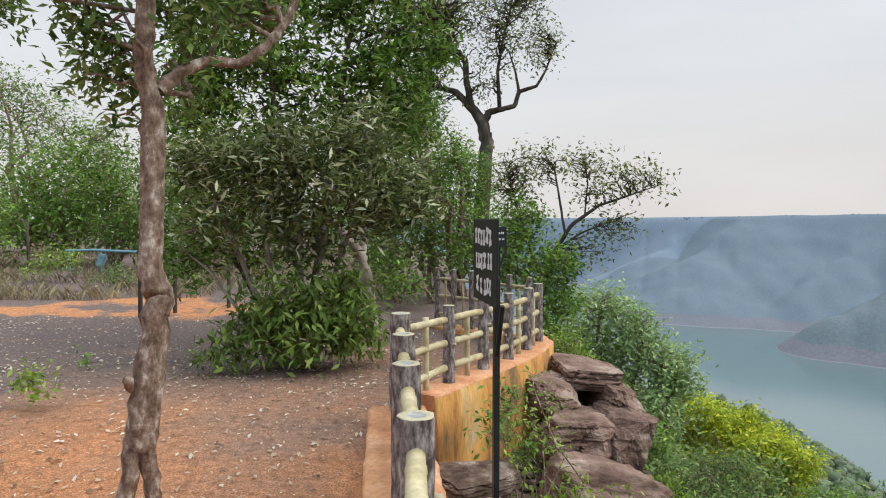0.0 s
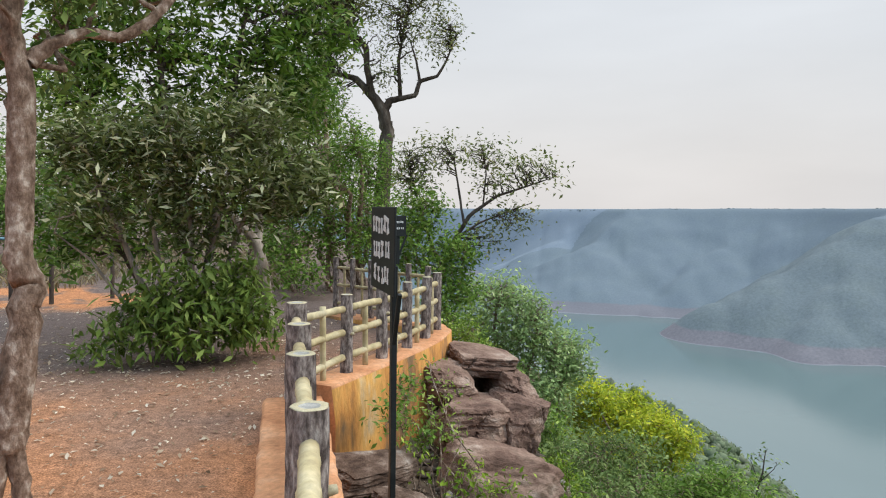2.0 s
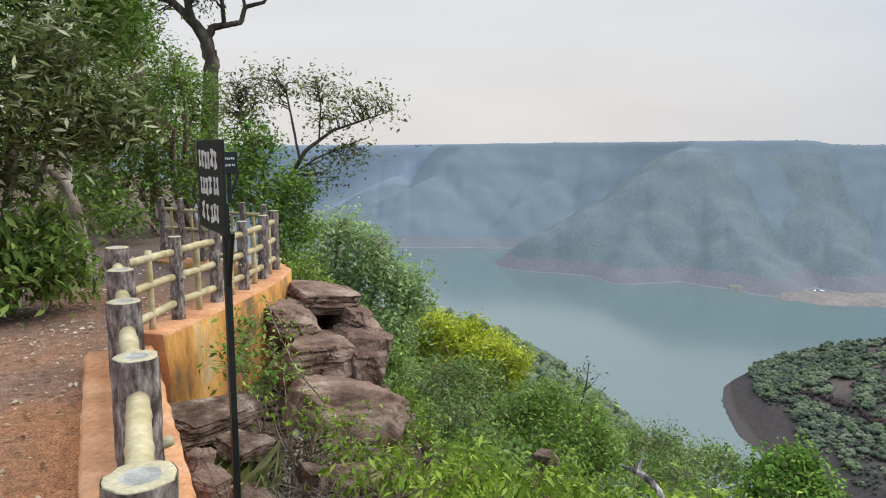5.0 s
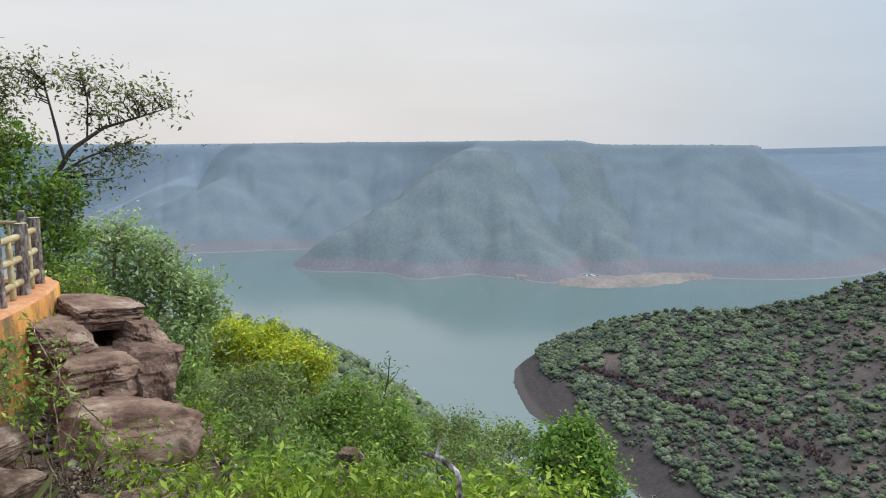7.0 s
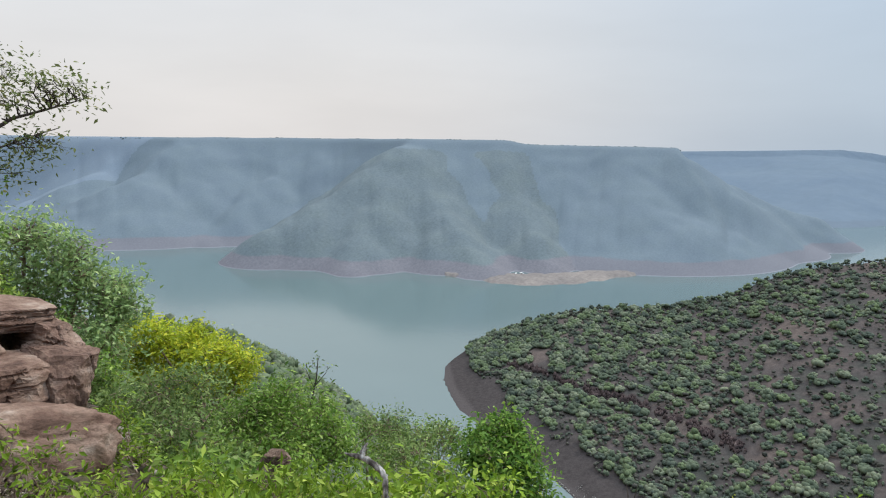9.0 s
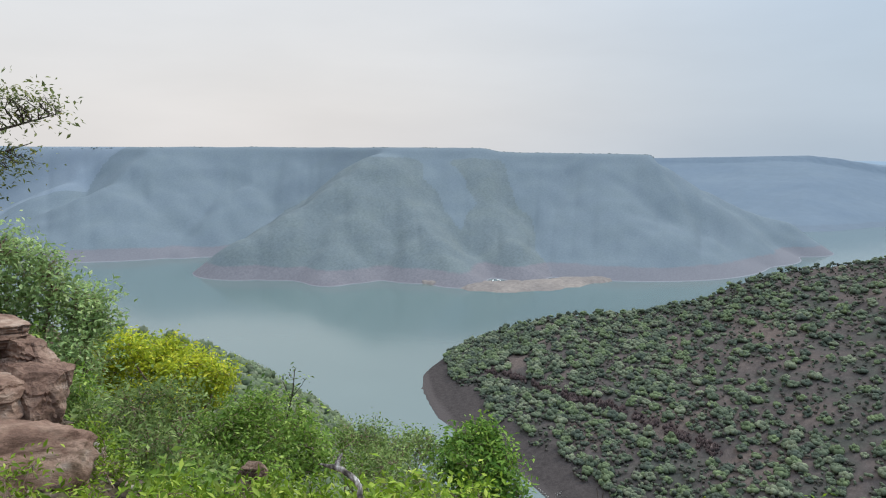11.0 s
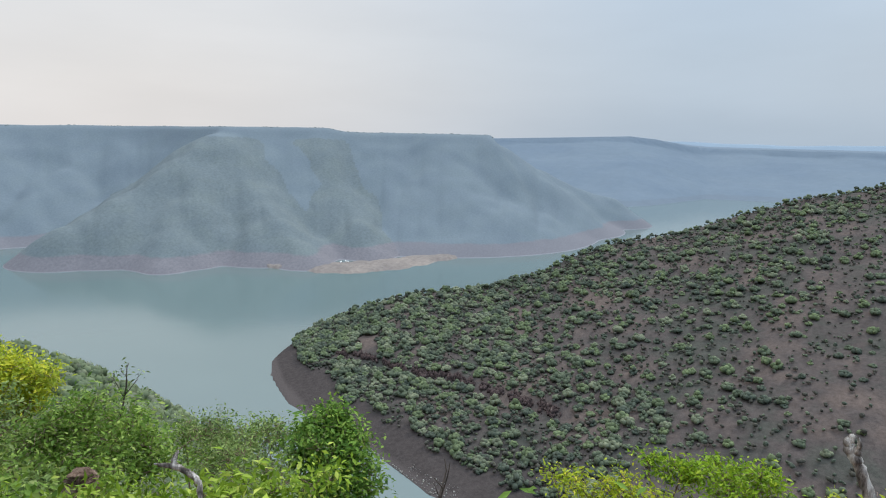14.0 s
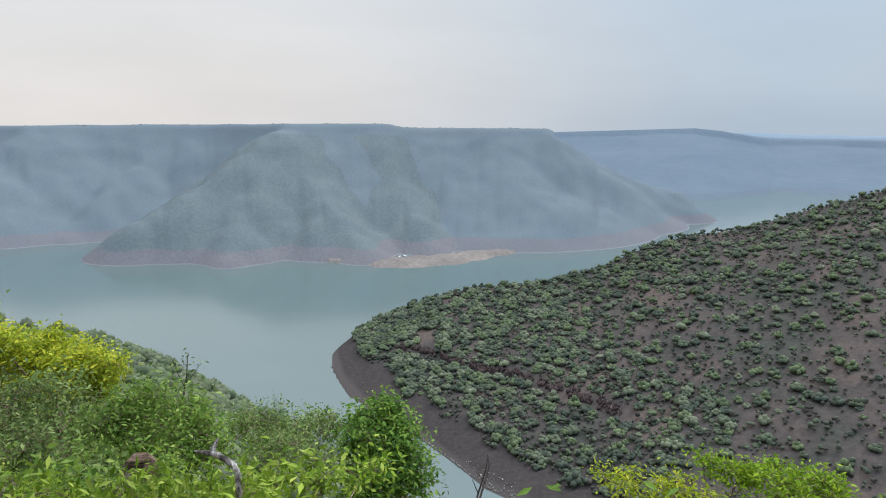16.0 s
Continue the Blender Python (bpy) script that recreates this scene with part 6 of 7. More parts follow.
def dead_wood(name, label, stems, seed, mat=M_BARK_PALE):
    rng = np.random.default_rng(seed)
    wood = []
    foot = np.asarray(stems[0][0][:3], float)
    for st in stems:
        st = np.asarray(st, float)
        k = len(st) * 5
        s = np.linspace(0, len(st) - 1, k)
        fine = np.stack([np.interp(s, np.arange(len(st)), st[:, c]) for c in range(4)], 1)
        fine[1:-1, :3] += rng.standard_normal((k - 2, 3)) * fine[1:-1, 3:4] * 0.14
        fine[:, 3] *= 1 + 0.05 * rng.standard_normal(k)
        wood.append(tube(fine[:, :3] - foot, fine[:, 3], 9, 0.08, rng))
    v, f = join(wood)
    ob = new(name, mesh_np(name, v, f, mat, True))
    ob.location = foot
    return tagged(ob, label, "dead wood")


dead_wood("dead_branch", "weathered grey dead branch standing among leaves", [[(3.24, -0.44, -0.19, 0.032), (3.25, -0.34, 0.06, 0.03), (3.26, -0.28, 0.17, 0.026), (3.26, -0.23, 0.29, 0.024), (3.26, -0.19, 0.36, 0.023), (3.26, -0.18, 0.40, 0.019), (3.26, -0.20, 0.43, 0.009)], [(3.26, -0.21, 0.35, 0.016), (3.24, -0.22, 0.40, 0.01), (3.22, -0.21, 0.44, 0.003)]], 61, M_DEAD)
dead_wood("dead_branch", "twisted bleached dead branch over the scrub", [[(1.97, 2.30, -0.45, 0.012), (1.98, 2.33, -0.13, 0.013), (2.00, 2.36, -0.05, 0.013), (2.02, 2.39, 0.02, 0.013), (2.01, 2.42, 0.05, 0.014), (1.99, 2.46, 0.08, 0.015), (1.96, 2.49, 0.10, 0.016), (1.93, 2.52, 0.11, 0.010), (1.90, 2.55, 0.12, 0.003)], [(1.96, 2.49, 0.10, 0.014), (1.97, 2.50, 0.125, 0.012), (1.98, 2.50, 0.14, 0.011), (2.00, 2.50, 0.16, 0.004)]], 62, M_DEAD)
dead_wood("dead_twig", "thin bare twig standing over the slope", [[(4.44, 2.62, -1.7, 0.012), (4.49, 2.58, -1.35, 0.010), (4.57, 2.58, -1.22, 0.008), (4.64, 2.58, -1.10, 0.006), (4.67, 2.62, -1.02, 0.003)], [(4.57, 2.57, -1.22, 0.006), (4.51, 2.62, -1.12, 0.003)]], 65, M_BARK_DARK)
dead_wood("dead_twig", "thin bare twig standing over the slope", [[(3.46, 1.98, -0.85, 0.008), (3.48, 1.95, -0.62, 0.006), (3.50, 1.91, -0.46, 0.004), (3.51, 1.90, -0.37, 0.002)], [(3.48, 1.95, -0.61, 0.004), (3.46, 1.98, -0.52, 0.002)]], 63, M_BARK_DARK)
tree("sapling", "thin sapling with a few dark leaves against the lake", "sapling", (6.04, 9.27, -2.96), [[(6.04, 9.27, -3.01, 0.018), (6.12, 9.22, -2.57, 0.014), (6.18, 9.18, -2.23, 0.011), (6.20, 9.16, -1.89, 0.006)], [(6.15, 9.20, -2.42, 0.008), (6.04, 9.27, -2.08, 0.005)], [(6.15, 9.19, -2.37, 0.008), (6.31, 9.09, -2.14, 0.005)]],
     [((6.02, 9.28, -2.03), (.1,.1,.06), 14), ((6.29, 9.10, -2.09), (.1,.1,.06), 14), ((6.19, 9.17, -1.89), (.08,.08,.05), 10), ((6.18, 9.18, -2.30), (.12,.1,.05), 16), ((6.12, 9.22, -2.0), (.12,.1,.08), 16)], 0.075, L_TREE, M_BARK_DARK, 64, 0.005, 0.003, 4, 0.7)

# ---------------------------------------------------------------- rocks
def rock(label, at, size, seed, rx=0, ry=0, rz=0, cuts=9, mat=M_ROCK, name="rock"):
    """A bedded, split block: planes cut from a cube, with layered relief."""
    rng = random.Random(seed)
    bm = bmesh.new()
    bmesh.ops.create_cube(bm, size=2.0)
    for _ in range(cuts):
        d = Vector((rng.gauss(0, 1), rng.gauss(0, 1), rng.gauss(0, 0.6))).normalized()
        geom = list(bm.verts) + list(bm.edges) + list(bm.faces)
        r = bmesh.ops.bisect_plane(bm, geom=geom, plane_co=d * rng.uniform(0.88, 1.2), plane_no=d, clear_outer=True)
        edges = [e for e in r["geom_cut"] if isinstance(e, bmesh.types.BMEdge)]
        if edges:
            bmesh.ops.holes_fill(bm, edges=edges)
    bmesh.ops.triangulate(bm, faces=bm.faces)
    for _ in range(5):
        long = [e for e in bm.edges if e.calc_length() > 0.13]
        if long:
            bmesh.ops.subdivide_edges(bm, edges=long, cuts=1)
            bmesh.ops.triangulate(bm, faces=bm.faces)
    off = Vector((seed * 3.1, seed * 1.7, seed * 0.9))
    bm.normal_update()
    for v in bm.verts:
        p = v.co.copy()
        level = p.z * 1.9 + 0.5 * noise.noise(p * 0.7 + off)
        ledge = abs(level - round(level))
        bed = (0.02 if ledge < 0.4 else -0.05) * (0.6 + 0.6 * noise.noise(p * 0.8 - off)) * (1 - abs(v.normal.z))
        crack = -0.07 if abs(noise.noise(Vector((p.x * 0.9, p.y * 0.9, p.z * 0.5)) + off * 2)) < 0.035 else 0.0
        lump = noise.fractal(p * 1.3 + off, 0.9, 2.1, 5) * 0.10 + noise.fractal(p * 5 + off, 0.8, 2.1, 4) * 0.022
        v.co += v.normal * (bed + crack + lump)
    bmesh.ops.scale(bm, vec=Vector(size) * 0.5, verts=bm.verts)
    me = bpy.data.meshes.new(name)
    bm.to_mesh(me)
    bm.free()
    me.materials.append(mat)
    ob = new(name, me)
    ob.matrix_basis = pose(*at, rx, ry, rz)
    return tagged(ob, label, "rock", "rocks under the fence")


def boulder(label, at, size, seed, rx=0, ry=0, rz=0, square=0.72, mat=M_ROCK):
    """A smooth weathered boulder: a squared ball with broad dents and fine pits."""
    bm = bmesh.new()
    bmesh.ops.create_icosphere(bm, subdivisions=5, radius=1.0)
    off = Vector((seed * 2.3, seed * 1.1, seed * 0.7))
    for v in bm.verts:
        p = v.co.normalized()
        q = Vector([math.copysign(abs(c) ** square, c) for c in p])
        lump = noise.fractal(p * 1.5 + off, 0.9, 2.0, 4) * 0.16 + noise.fractal(p * 6 + off, 0.7, 2.1, 5) * 0.03
        v.co = q * (1 + lump)
    bmesh.ops.scale(bm, vec=Vector(size) * 0.5, verts=bm.verts)
    for f in bm.faces:
        f.smooth = True
    me = bpy.data.meshes.new("rock")
    bm.to_mesh(me)
    bm.free()
    me.materials.append(mat)
    ob = new("rock", me)
    ob.matrix_basis = pose(*at, rx, ry, rz)
    return tagged(ob, label, "rock", "rocks under the fence")


# Added backing stone: blocks light, and its dark colour stands for the gap's shade.
rock("added block behind the gap, dark in place of shade", (1.58, 7.72, -0.42), (.85,.35,.62), 84, 0, 0, 10, 9, M_ROCK_DARK)
rock("flat slab of red sandstone on top of the outcrop", (1.55, 7.46, -0.05), (.72,1.0,.21), 71, 2, 6, 6, 7)
rock("rounded sandstone block beside the dark gap", (1.07, 6.92, -0.20), (.56,.74,.40), 72, 0, 5, 6, 12)
rock("split sandstone block beside the dark gap", (1.80, 7.05, -0.30), (.38,.95,.36), 73, 0, 12, 6)
rock("large red sandstone block in the outcrop", (1.28, 6.48, -0.52), (.78,.82,.52), 74, -3, 5, 8, 7)
rock("squared red sandstone block in the outcrop", (1.70, 6.55, -0.55), (.46,.8,.60), 75, 0, 4, 14, 7)
rock("dark sandstone footing of the outcrop", (1.42, 6.75, -0.98), (1.0,1.1,.8), 86, 0, 0, 12, 10, M_ROCK_DARK)
boulder("tilted smooth sandstone boulder at the foot", (1.33, 5.64, -0.78), (1.02,.85,.66), 76, -6, 14, 5, 0.66)
rock("flat broken stone ledge under the kerb", (0.22, 4.80, -0.245), (.72,.46,.13), 77, 5, 3, 30, 10, M_ROCK_DARK)
rock("dark broken rock among litter", (0.36, 3.98, -0.50), (.32,.28,.15), 78, 14, 12, 50, 11, M_ROCK_DARK)
rock("dark broken rock among litter", (0.77, 4.22, -0.56), (.16,.2,.24), 79, 10, 12, 20, 8, M_ROCK_DARK)
boulder("low brown rock half sunk in litter", (1.05, 4.27, -0.64), (.46,.34,.2), 85, 4, 8, 20, 0.75, M_ROCK_DARK)
rock("small reddish stone by the kerb", (0.09, 3.49, 0.00), (.14,.18,.18), 80, 0, 20, 0)
rock("small reddish stone by the kerb", (0.12, 3.29, -0.01), (.16,.16,.14), 81, 20, 0, 40)
rock("dark stone under the sign", (0.40, 4.47, -0.36), (.36,.26,.12), 82, 12, 4, 40, 11, M_ROCK_DARK)
rock("brown boulder half hidden in the scrub", (3.38, 5.74, -1.58), (.24,.3,.24), 83, 0, 0, 40, 14, M_ROCK_DARK)

build_sign((0.256, 3.56, -0.82), -80.6, 0.455, 0.56, "black sign board with white lettering on a post", 1.965, [(0.79, 0.24), (0.50, 0.24), (0.20, 0.24)], -0.16)
build_sign((0.71, 8.66, 0.89), 20, 0.26, 0.2, "small dark sign on a post behind the fence", 0.35, [(0.7, 0.12), (0.4, 0.12)])


# ---------------------------------------------------------------- clearing: barrier, posts, dry grass, litter
def build_barrier():
    at = (-8.80, 17.96, 0.04)
    root = thing("barrier", "low blue pipe barrier with wire mesh at the clearing", "barrier", (at[0], at[1], float(ground_z(at[0], at[1]))), 4)
    for x in (-0.95, -0.15, 0.85):
        v, f = tube([(x, 0, 0), (x, 0, 0.4), (x + 0.01, 0, 0.72)], [0.028, 0.028, 0.028], 8)
        hang("post", mesh_np("post", v, f, M_BLUE, True), root)
    v, f = tube([(-1.05, 0, 0.70), (-0.3, 0, 0.72), (0.4, 0, 0.68), (1.1, 0, 0.66)], [0.035] * 4, 8)
    hang("rail", mesh_np("rail", v, f, M_BLUE, True), root, "faded blue pipe rail")
    bm = bmesh.new()
    for k in range(14):
        bmesh.ops.create_cube(bm, size=1.0, matrix=Matrix.Translation((-0.9 + k * 0.057, 0, 0.36)) @ Matrix.Diagonal((0.008, 0.008, 0.56, 1)))
    for k in range(8):
        bmesh.ops.create_cube(bm, size=1.0, matrix=Matrix.Translation((-0.53, 0, 0.1 + k * 0.075)) @ Matrix.Diagonal((0.76, 0.006, 0.006, 1)))
    part("mesh_panel", bm, M_WIRE, root, "rusty wire mesh panel")
    bm = bmesh.new()
    bmesh.ops.create_cube(bm, size=1.0, matrix=Matrix.Translation((-0.1, -0.12, 0.45)) @ Matrix.Rotation(0.3, 4, "Y") @ Matrix.Diagonal((0.2, 0.14, 0.34, 1)))
    bmesh.ops.bevel(bm, geom=list(bm.edges), offset=0.03, segments=2, affect="EDGES")
    part("box", bm, M_BLUE, root, "faded blue hanging box")


def build_stake(at, h, r=0.035):
    z = float(ground_z(at[0], at[1])) - 0.05
    v, f = tube([(0, 0, 0), (0.01, 0, h * 0.5), (0.0, 0.01, h), (0, 0.01, h + 0.002)], [r, r, r * 0.9, 0.001], 7)
    ob = new("fence_stake", mesh_np("fence_stake", v, f, M_BARK_DARK, True))
    ob.location = (at[0], at[1], z)
    tagged(ob, "dark thin fence stake standing in the clearing", "stake", "stakes round the clearing")


M_BLUE = simple("faded_blue_paint", [(0.3, (0.10, 0.20, 0.24)), (0.7, (0.22, 0.36, 0.40))], 5, 0.6, 0.002, 0.3)
M_WIRE = simple("rusty_wire", [(0.3, (0.10, 0.06, 0.04)), (0.7, (0.22, 0.17, 0.13))], 9, 0.8, 0.002, 0.3)
M_GRASS = leaf_material("dry_grass", (0.17, 0.125, 0.075), (0.30, 0.24, 0.145), (0.44, 0.38, 0.25))
M_TUFT = leaf_material("green_grass", (0.10, 0.13, 0.04), (0.24, 0.26, 0.10), (0.38, 0.34, 0.18))
build_barrier()
for stake, tall in (((-4.49, 11.45, 0.10), 1.0), ((-4.78, 10.79, 0.16), 1.3), ((-3.77, 12.02, 0.08), 0.9), ((-11.91, 19.68, 0.25), 1.5), ((-8.81, 22.32, 0.07), 1.6)):
    build_stake(stake, tall)


def blades(points, h, rng, lean=0.5, w=0.012):
    """Grass blades: one bent triangle pair each."""
    n = len(points)
    a = rng.random(n) * 6.283
    d = np.stack([np.cos(a), np.sin(a), 0 * a], 1)
    s = np.stack([-np.sin(a), np.cos(a), 0 * a], 1) * w
    H = h * (0.5 + rng.random(n))[:, None]
    up = np.array([0, 0, 1.0])
    v = np.stack([points - s, points + s, points + d * H * lean * 0.35 + up * H * 0.65 + s * 0.6, points + d * H * lean + up * H], 1).reshape(-1, 3)
    i = np.arange(n)[:, None] * 4
    return v, np.concatenate([i + [0, 1, 2], i + [0, 2, 3]], 1).reshape(-1, 3)


def dry_grass():
    rng = np.random.default_rng(91)
    x, y = -24 + 23 * rng.random(26000), 13.2 + 16 * rng.random(26000) ** 1.4
    k = fbm(x * 0.55, y * 0.55, 19.0) + rng.random(26000) * 0.7 - 0.42
    ok = k > 0
    p = np.stack([x, y, ground_z(x, y)], 1)[ok]
    v, f = blades(p, 0.17, rng, 0.8, 0.014)
    tagged(new("dry_grass", mesh_np("dry_grass", v, f, M_GRASS)), "dry straw-coloured grass round the clearing", "grass", kind="stuff")


def grass_tuft(at, label, n=220, h=0.28, spread=0.1, seed=1, mat=None):
    rng = np.random.default_rng(seed)
    p = rng.standard_normal((n, 3)) * np.array([spread, spread, 0])
    v, f = blades(p, h, rng, 0.7, 0.002)
    ob = new("grass_tuft", mesh_np("grass_tuft", v, f, mat or M_TUFT))
    ob.location = (at[0], at[1], float(ground_z(at[0], at[1])) - 0.01)
    tagged(ob, label, "grass", "grass tufts among the rocks", "stuff")


def litter():
    """Pale dry leaves lying on the trodden ground."""
    rng = np.random.default_rng(92)
    n = 15000
    x, y = -7 + 7.2 * rng.random(n), 2.0 + 9 * rng.random(n)
    k = 0.45 + 0.5 * fbm(x * 0.9, y * 0.9, 20.0) + 0.5 * np.exp(-((y - 6.8) / 0.8) ** 2) + 0.35 * np.exp(-((x + 0.9) / 0.7) ** 2)
    ok = (edge_distance(x, y) < -0.42) & (rng.random(n) < k * 0.75)
    p = np.stack([x, y, ground_z(x, y) + 0.012], 1)[ok]
    n = len(p)
    a = rng.random(n) * 6.283
    L = (0.009 + 0.024 * rng.random(n) ** 2)[:, None]
    d = np.stack([np.cos(a), np.sin(a), 0.25 * rng.standard_normal(n)], 1) * L
    s = np.stack([-np.sin(a), np.cos(a), 0.3 * rng.standard_normal(n)], 1) * L * 0.55
    q = np.array([0, 0, 0.006])
    v = np.stack([p - d, p + s * 0.9 + q, p + d + q * 0.5, p - s * 0.9 + q], 1).reshape(-1, 3)
    i = np.arange(n)[:, None] * 4
    tagged(new("leaf_litter", mesh_np("leaf_litter", v, np.concatenate([i + [0, 1, 2], i + [0, 2, 3]], 1).reshape(-1, 3), M_LITTER)), "pale dry fallen leaves scattered over the ground", "leaf litter", kind="stuff")


def rubble():
    """Small stones and pale leaves between the rocks outside the kerb."""
    rng = np.random.default_rng(93)
    pieces = []
    n = 4200
    x, y = 0.15 + 2.6 * rng.random(n), 2.4 + 5.4 * rng.random(n)
    s = edge_distance(x, y)
    z = ground_z(x, y)
    ico = np.array([(0, 0, 1), (0.9, 0, 0.3), (0.28, 0.85, 0.3), (-0.72, 0.53, 0.3), (-0.72, -0.53, 0.3), (0.28, -0.85, 0.3), (0, 0, -0.6)])
    fac = np.array([(0, 1, 2), (0, 2, 3), (0, 3, 4), (0, 4, 5), (0, 5, 1), (6, 2, 1), (6, 3, 2), (6, 4, 3), (6, 5, 4), (6, 1, 5)])
    for k in range(n):
        if s[k] < 0.3 or s[k] > 2.2:
            continue
        r = 0.01 + 0.06 * rng.random() ** 5
        v = ico * (1 + 0.25 * rng.standard_normal(ico.shape)) * r * np.array([1.2, 1, 0.6])
        pieces.append((v + np.array([x[k], y[k], z[k] + r * 0.2]), fac))
    v, f = join(pieces)
    tagged(new("rubble", mesh_np("rubble", v, f, M_RUBBLE)), "small stones and litter among the rocks", "rubble", kind="stuff")


M_LITTER = leaf_material("fallen_leaf", (0.16, 0.09, 0.05), (0.50, 0.38, 0.27), (0.84, 0.77, 0.65), 0.7, mid=0.45)
M_RUBBLE = leaf_material("mixed_rubble", (0.070, 0.052, 0.042), (0.196, 0.154, 0.126), (0.434, 0.392, 0.350), 0.85)
dry_grass()
litter()
rubble()
grass_tuft((0.13, 4.49, -0.04), "coarse green grass tuft under the kerb", 300, 0.24, 0.12, 1)
grass_tuft((0.23, 4.28, -0.06), "coarse green grass tuft under the kerb", 260, 0.22, 0.12, 2)


def dry_twigs():
    """A tangle of thin dry twigs on the stones."""
    rng = np.random.default_rng(94)
    wood = []
    for cx, cy, cz, k, spread in [(*c, n, w) for c, n, w in (((0.70, 3.93, -0.44), 70, 0.22), ((0.98, 3.98, -0.58), 70, 0.2), ((0.41, 3.77, -0.31), 45, 0.16), ((0.39, 4.37, -0.26), 30, 0.14), ((1.20, 4.02, -0.68), 40, 0.16))]:
        for _ in range(k):
            x, y = cx + spread * rng.standard_normal(), cy + spread * rng.standard_normal()
            p = np.array([x, y, float(ground_z(np.array(x), np.array(y))) + 0.01])
            a, up, ln = rng.random() * 6.28, 0.15 + 0.75 * rng.random(), 0.12 + 0.2 * rng.random()
            q = p + np.array([math.cos(a) * ln, math.sin(a) * ln, up * ln])
            line = bent(p, q, rng, 0.12, 5)
            wood.append(tube(line, np.linspace(0.0032, 0.0012, 5), 4))
            for t in (2, 3):
                e = line[t] + rng.standard_normal(3) * 0.045 + np.array([0, 0, 0.03])
                wood.append(tube(bent(line[t], e, rng, 0.1, 3), [0.002, 0.0015, 0.001], 3))
    v, f = join(wood)
    tagged(new("dry_twigs", mesh_np("dry_twigs", v, f, M_TWIG)), "tangle of thin dry pale twigs on the stones", "twigs", kind="stuff")


def pale_chips():
    """Pale chips and dry leaves between the dark stones."""
    rng = np.random.default_rng(95)
    c = np.concatenate([np.array((0.71, 4.64, -0.43))[None, :2] + rng.standard_normal((2000, 2)) * 0.30, np.array((0.55, 4.96, -0.29))[None, :2] + rng.standard_normal((900, 2)) * 0.26, np.array((0.76, 4.23, -0.42))[None, :2] + rng.standard_normal((1500, 2)) * 0.32])
    c = c[edge_distance(c[:, 0], c[:, 1]) > 0.22]
    n = len(c)
    p = np.column_stack([c, ground_z(c[:, 0], c[:, 1]) + 0.012 + 0.03 * rng.random(n)])
    a = rng.random(n) * 6.283
    ln = (0.010 + 0.022 * rng.random(n) ** 2)[:, None]
    d = np.stack([np.cos(a), np.sin(a), 0.5 * rng.standard_normal(n)], 1) * ln
    w = np.stack([-np.sin(a), np.cos(a), 0.5 * rng.standard_normal(n)], 1) * ln * 0.6
    up = np.array([0, 0, 0.005])
    v = np.stack([p - d, p + w + up, p + d + up * 0.5, p - w + up, p - up], 1).reshape(-1, 3)
    i = np.arange(n)[:, None] * 5
    f = np.concatenate([i + k for k in ([0, 3, 1], [1, 3, 2], [4, 0, 1], [4, 1, 2], [4, 2, 3], [4, 3, 0])], 1).reshape(-1, 3)
    tagged(new("stone_chips", mesh_np("stone_chips", v, f, M_CHIP)), "pale chips and dry leaves between dark stones", "litter", kind="stuff")


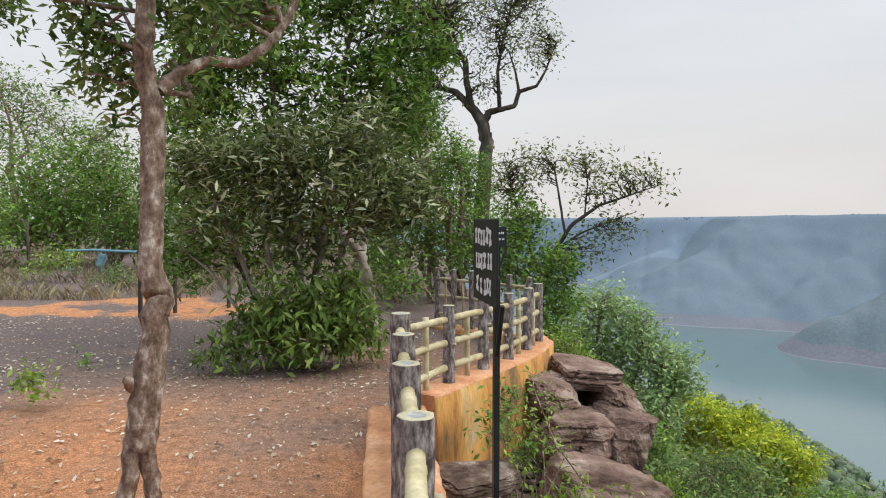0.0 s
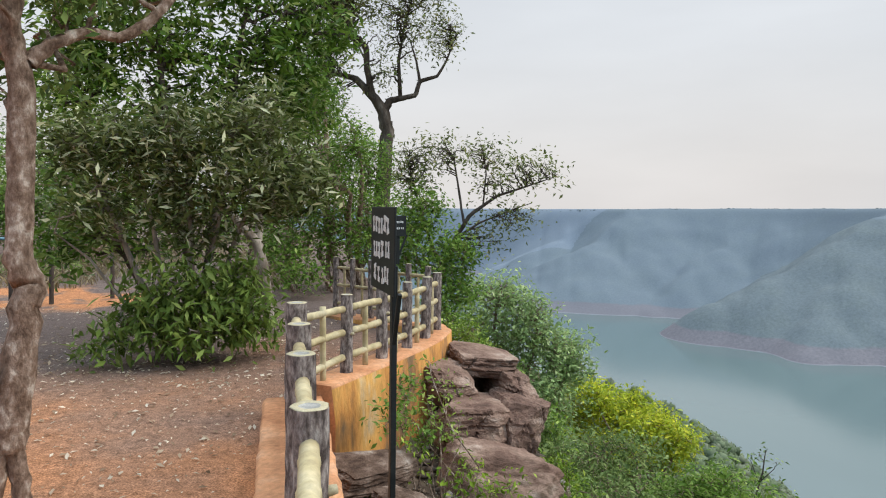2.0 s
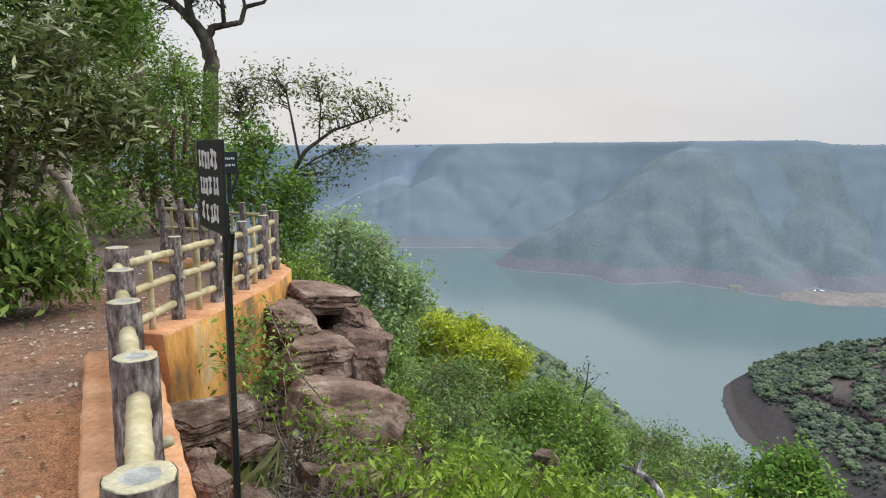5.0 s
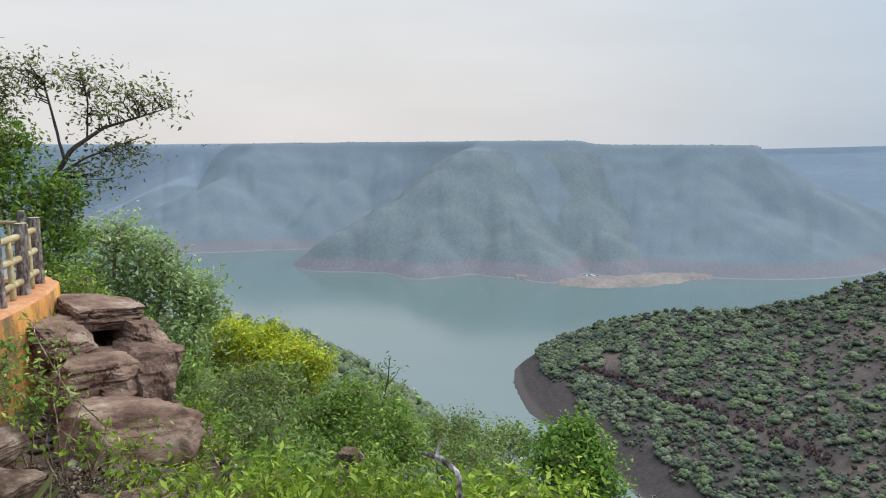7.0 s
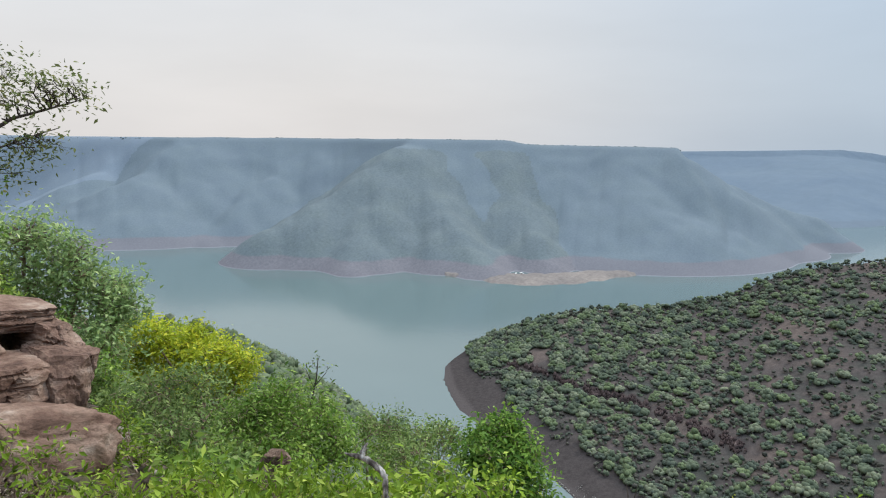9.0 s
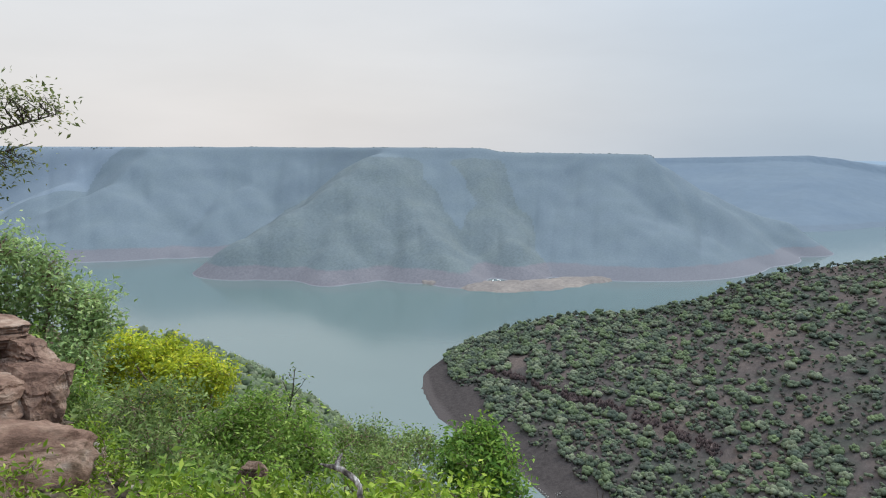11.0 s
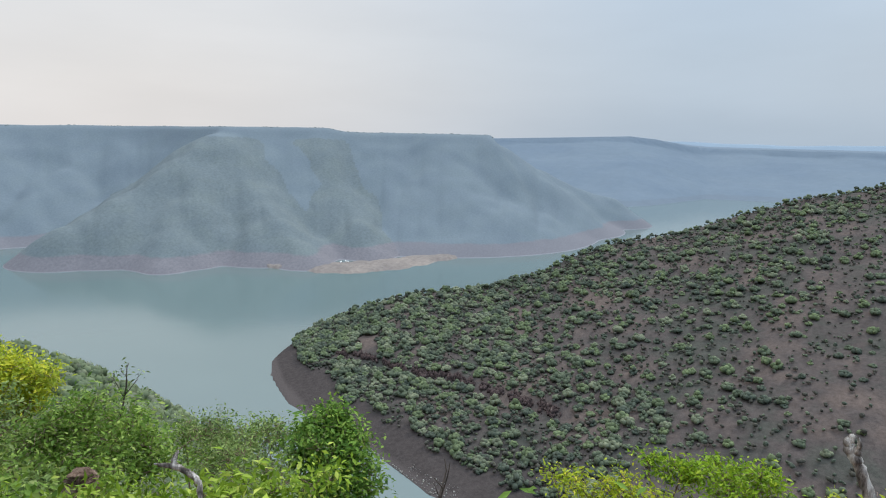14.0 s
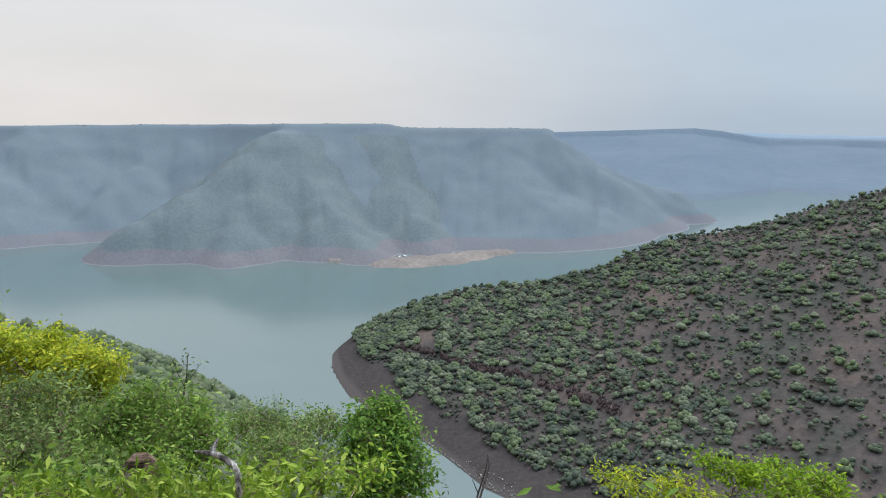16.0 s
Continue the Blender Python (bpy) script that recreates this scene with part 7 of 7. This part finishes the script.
M_TWIG = simple("dry_twig", [(0.3, (0.150, 0.105, 0.075)), (0.7, (0.375, 0.315, 0.247))], 9, 0.9, 0.002, 0.4)
M_CHIP = leaf_material("pale_chip", (0.086, 0.058, 0.040), (0.259, 0.194, 0.151), (0.540, 0.497, 0.432), 0.85, mid=0.65)
dry_twigs()
pale_chips()
shrub("thin yellow-green sapling growing beside the sign", (0.80, 4.93, -0.75), [((0.81, 5.23, 0.19), (.15,.2,.22), 60), ((0.66, 5.05, 0.09), (.18,.2,.18), 70), ((0.84, 5.02, -0.10), (.18,.2,.16), 60), ((0.70, 5.25, 0.39), (.08,.1,.1), 25), ((0.54, 5.06, 0.02), (.16,.16,.16), 45)], 0.042, L_BRIGHT, 151, 5, r=0.008, droop=0.6)
shrub("weedy green shrub against the kerb's outer wall", (0.55, 5.26, -0.39), [((0.51, 5.47, 0.16), (.18,.2,.16), 170), ((0.45, 5.27, -0.03), (.2,.2,.16), 190), ((0.61, 5.05, -0.08), (.16,.16,.14), 110)], 0.055, L_MID, 152, 6, r=0.007, droop=0.5)
shrub("bright green seedling among the stones", (0.74, 4.73, -0.40), [((0.58, 4.86, -0.21), (.12,.12,.1), 60), ((0.78, 4.73, -0.32), (.13,.12,.1), 70)], 0.05, L_SHOOT, 153, 5, r=0.006, droop=0.6)
shrub("leafy shoots in front of the tilted boulder", (1.05, 4.58, -0.60), [((1.04, 4.68, -0.39), (.18,.16,.12), 110), ((1.19, 4.64, -0.36), (.12,.12,.1), 60), ((0.95, 4.80, -0.29), (.1,.1,.1), 50), ((1.06, 4.47, -0.51), (.18,.16,.1), 110)], 0.05, L_SHOOT, 154, 5, r=0.007, droop=0.6)
shrub("pale green leafy shoots beside the boulder", (1.99, 5.76, -1.36), [((2.01, 5.97, -0.78), (.2,.2,.18), 260), ((1.83, 5.60, -0.94), (.16,.16,.14), 200), ((2.20, 5.90, -1.18), (.24,.22,.2), 320), ((1.57, 5.27, -1.01), (.2,.2,.14), 220)], 0.05, L_SHOOT, 155, 12, r=0.01, droop=0.5)
shrub("low green bush below the boulder", (2.48, 6.65, -1.99), [((2.30, 6.50, -1.63), (.3,.3,.24), 520), ((2.73, 6.77, -1.83), (.3,.3,.24), 520), ((2.38, 7.11, -1.50), (.26,.26,.26), 420)], 0.06, L_SLOPE, 156, 12, r=0.012, droop=0.4)
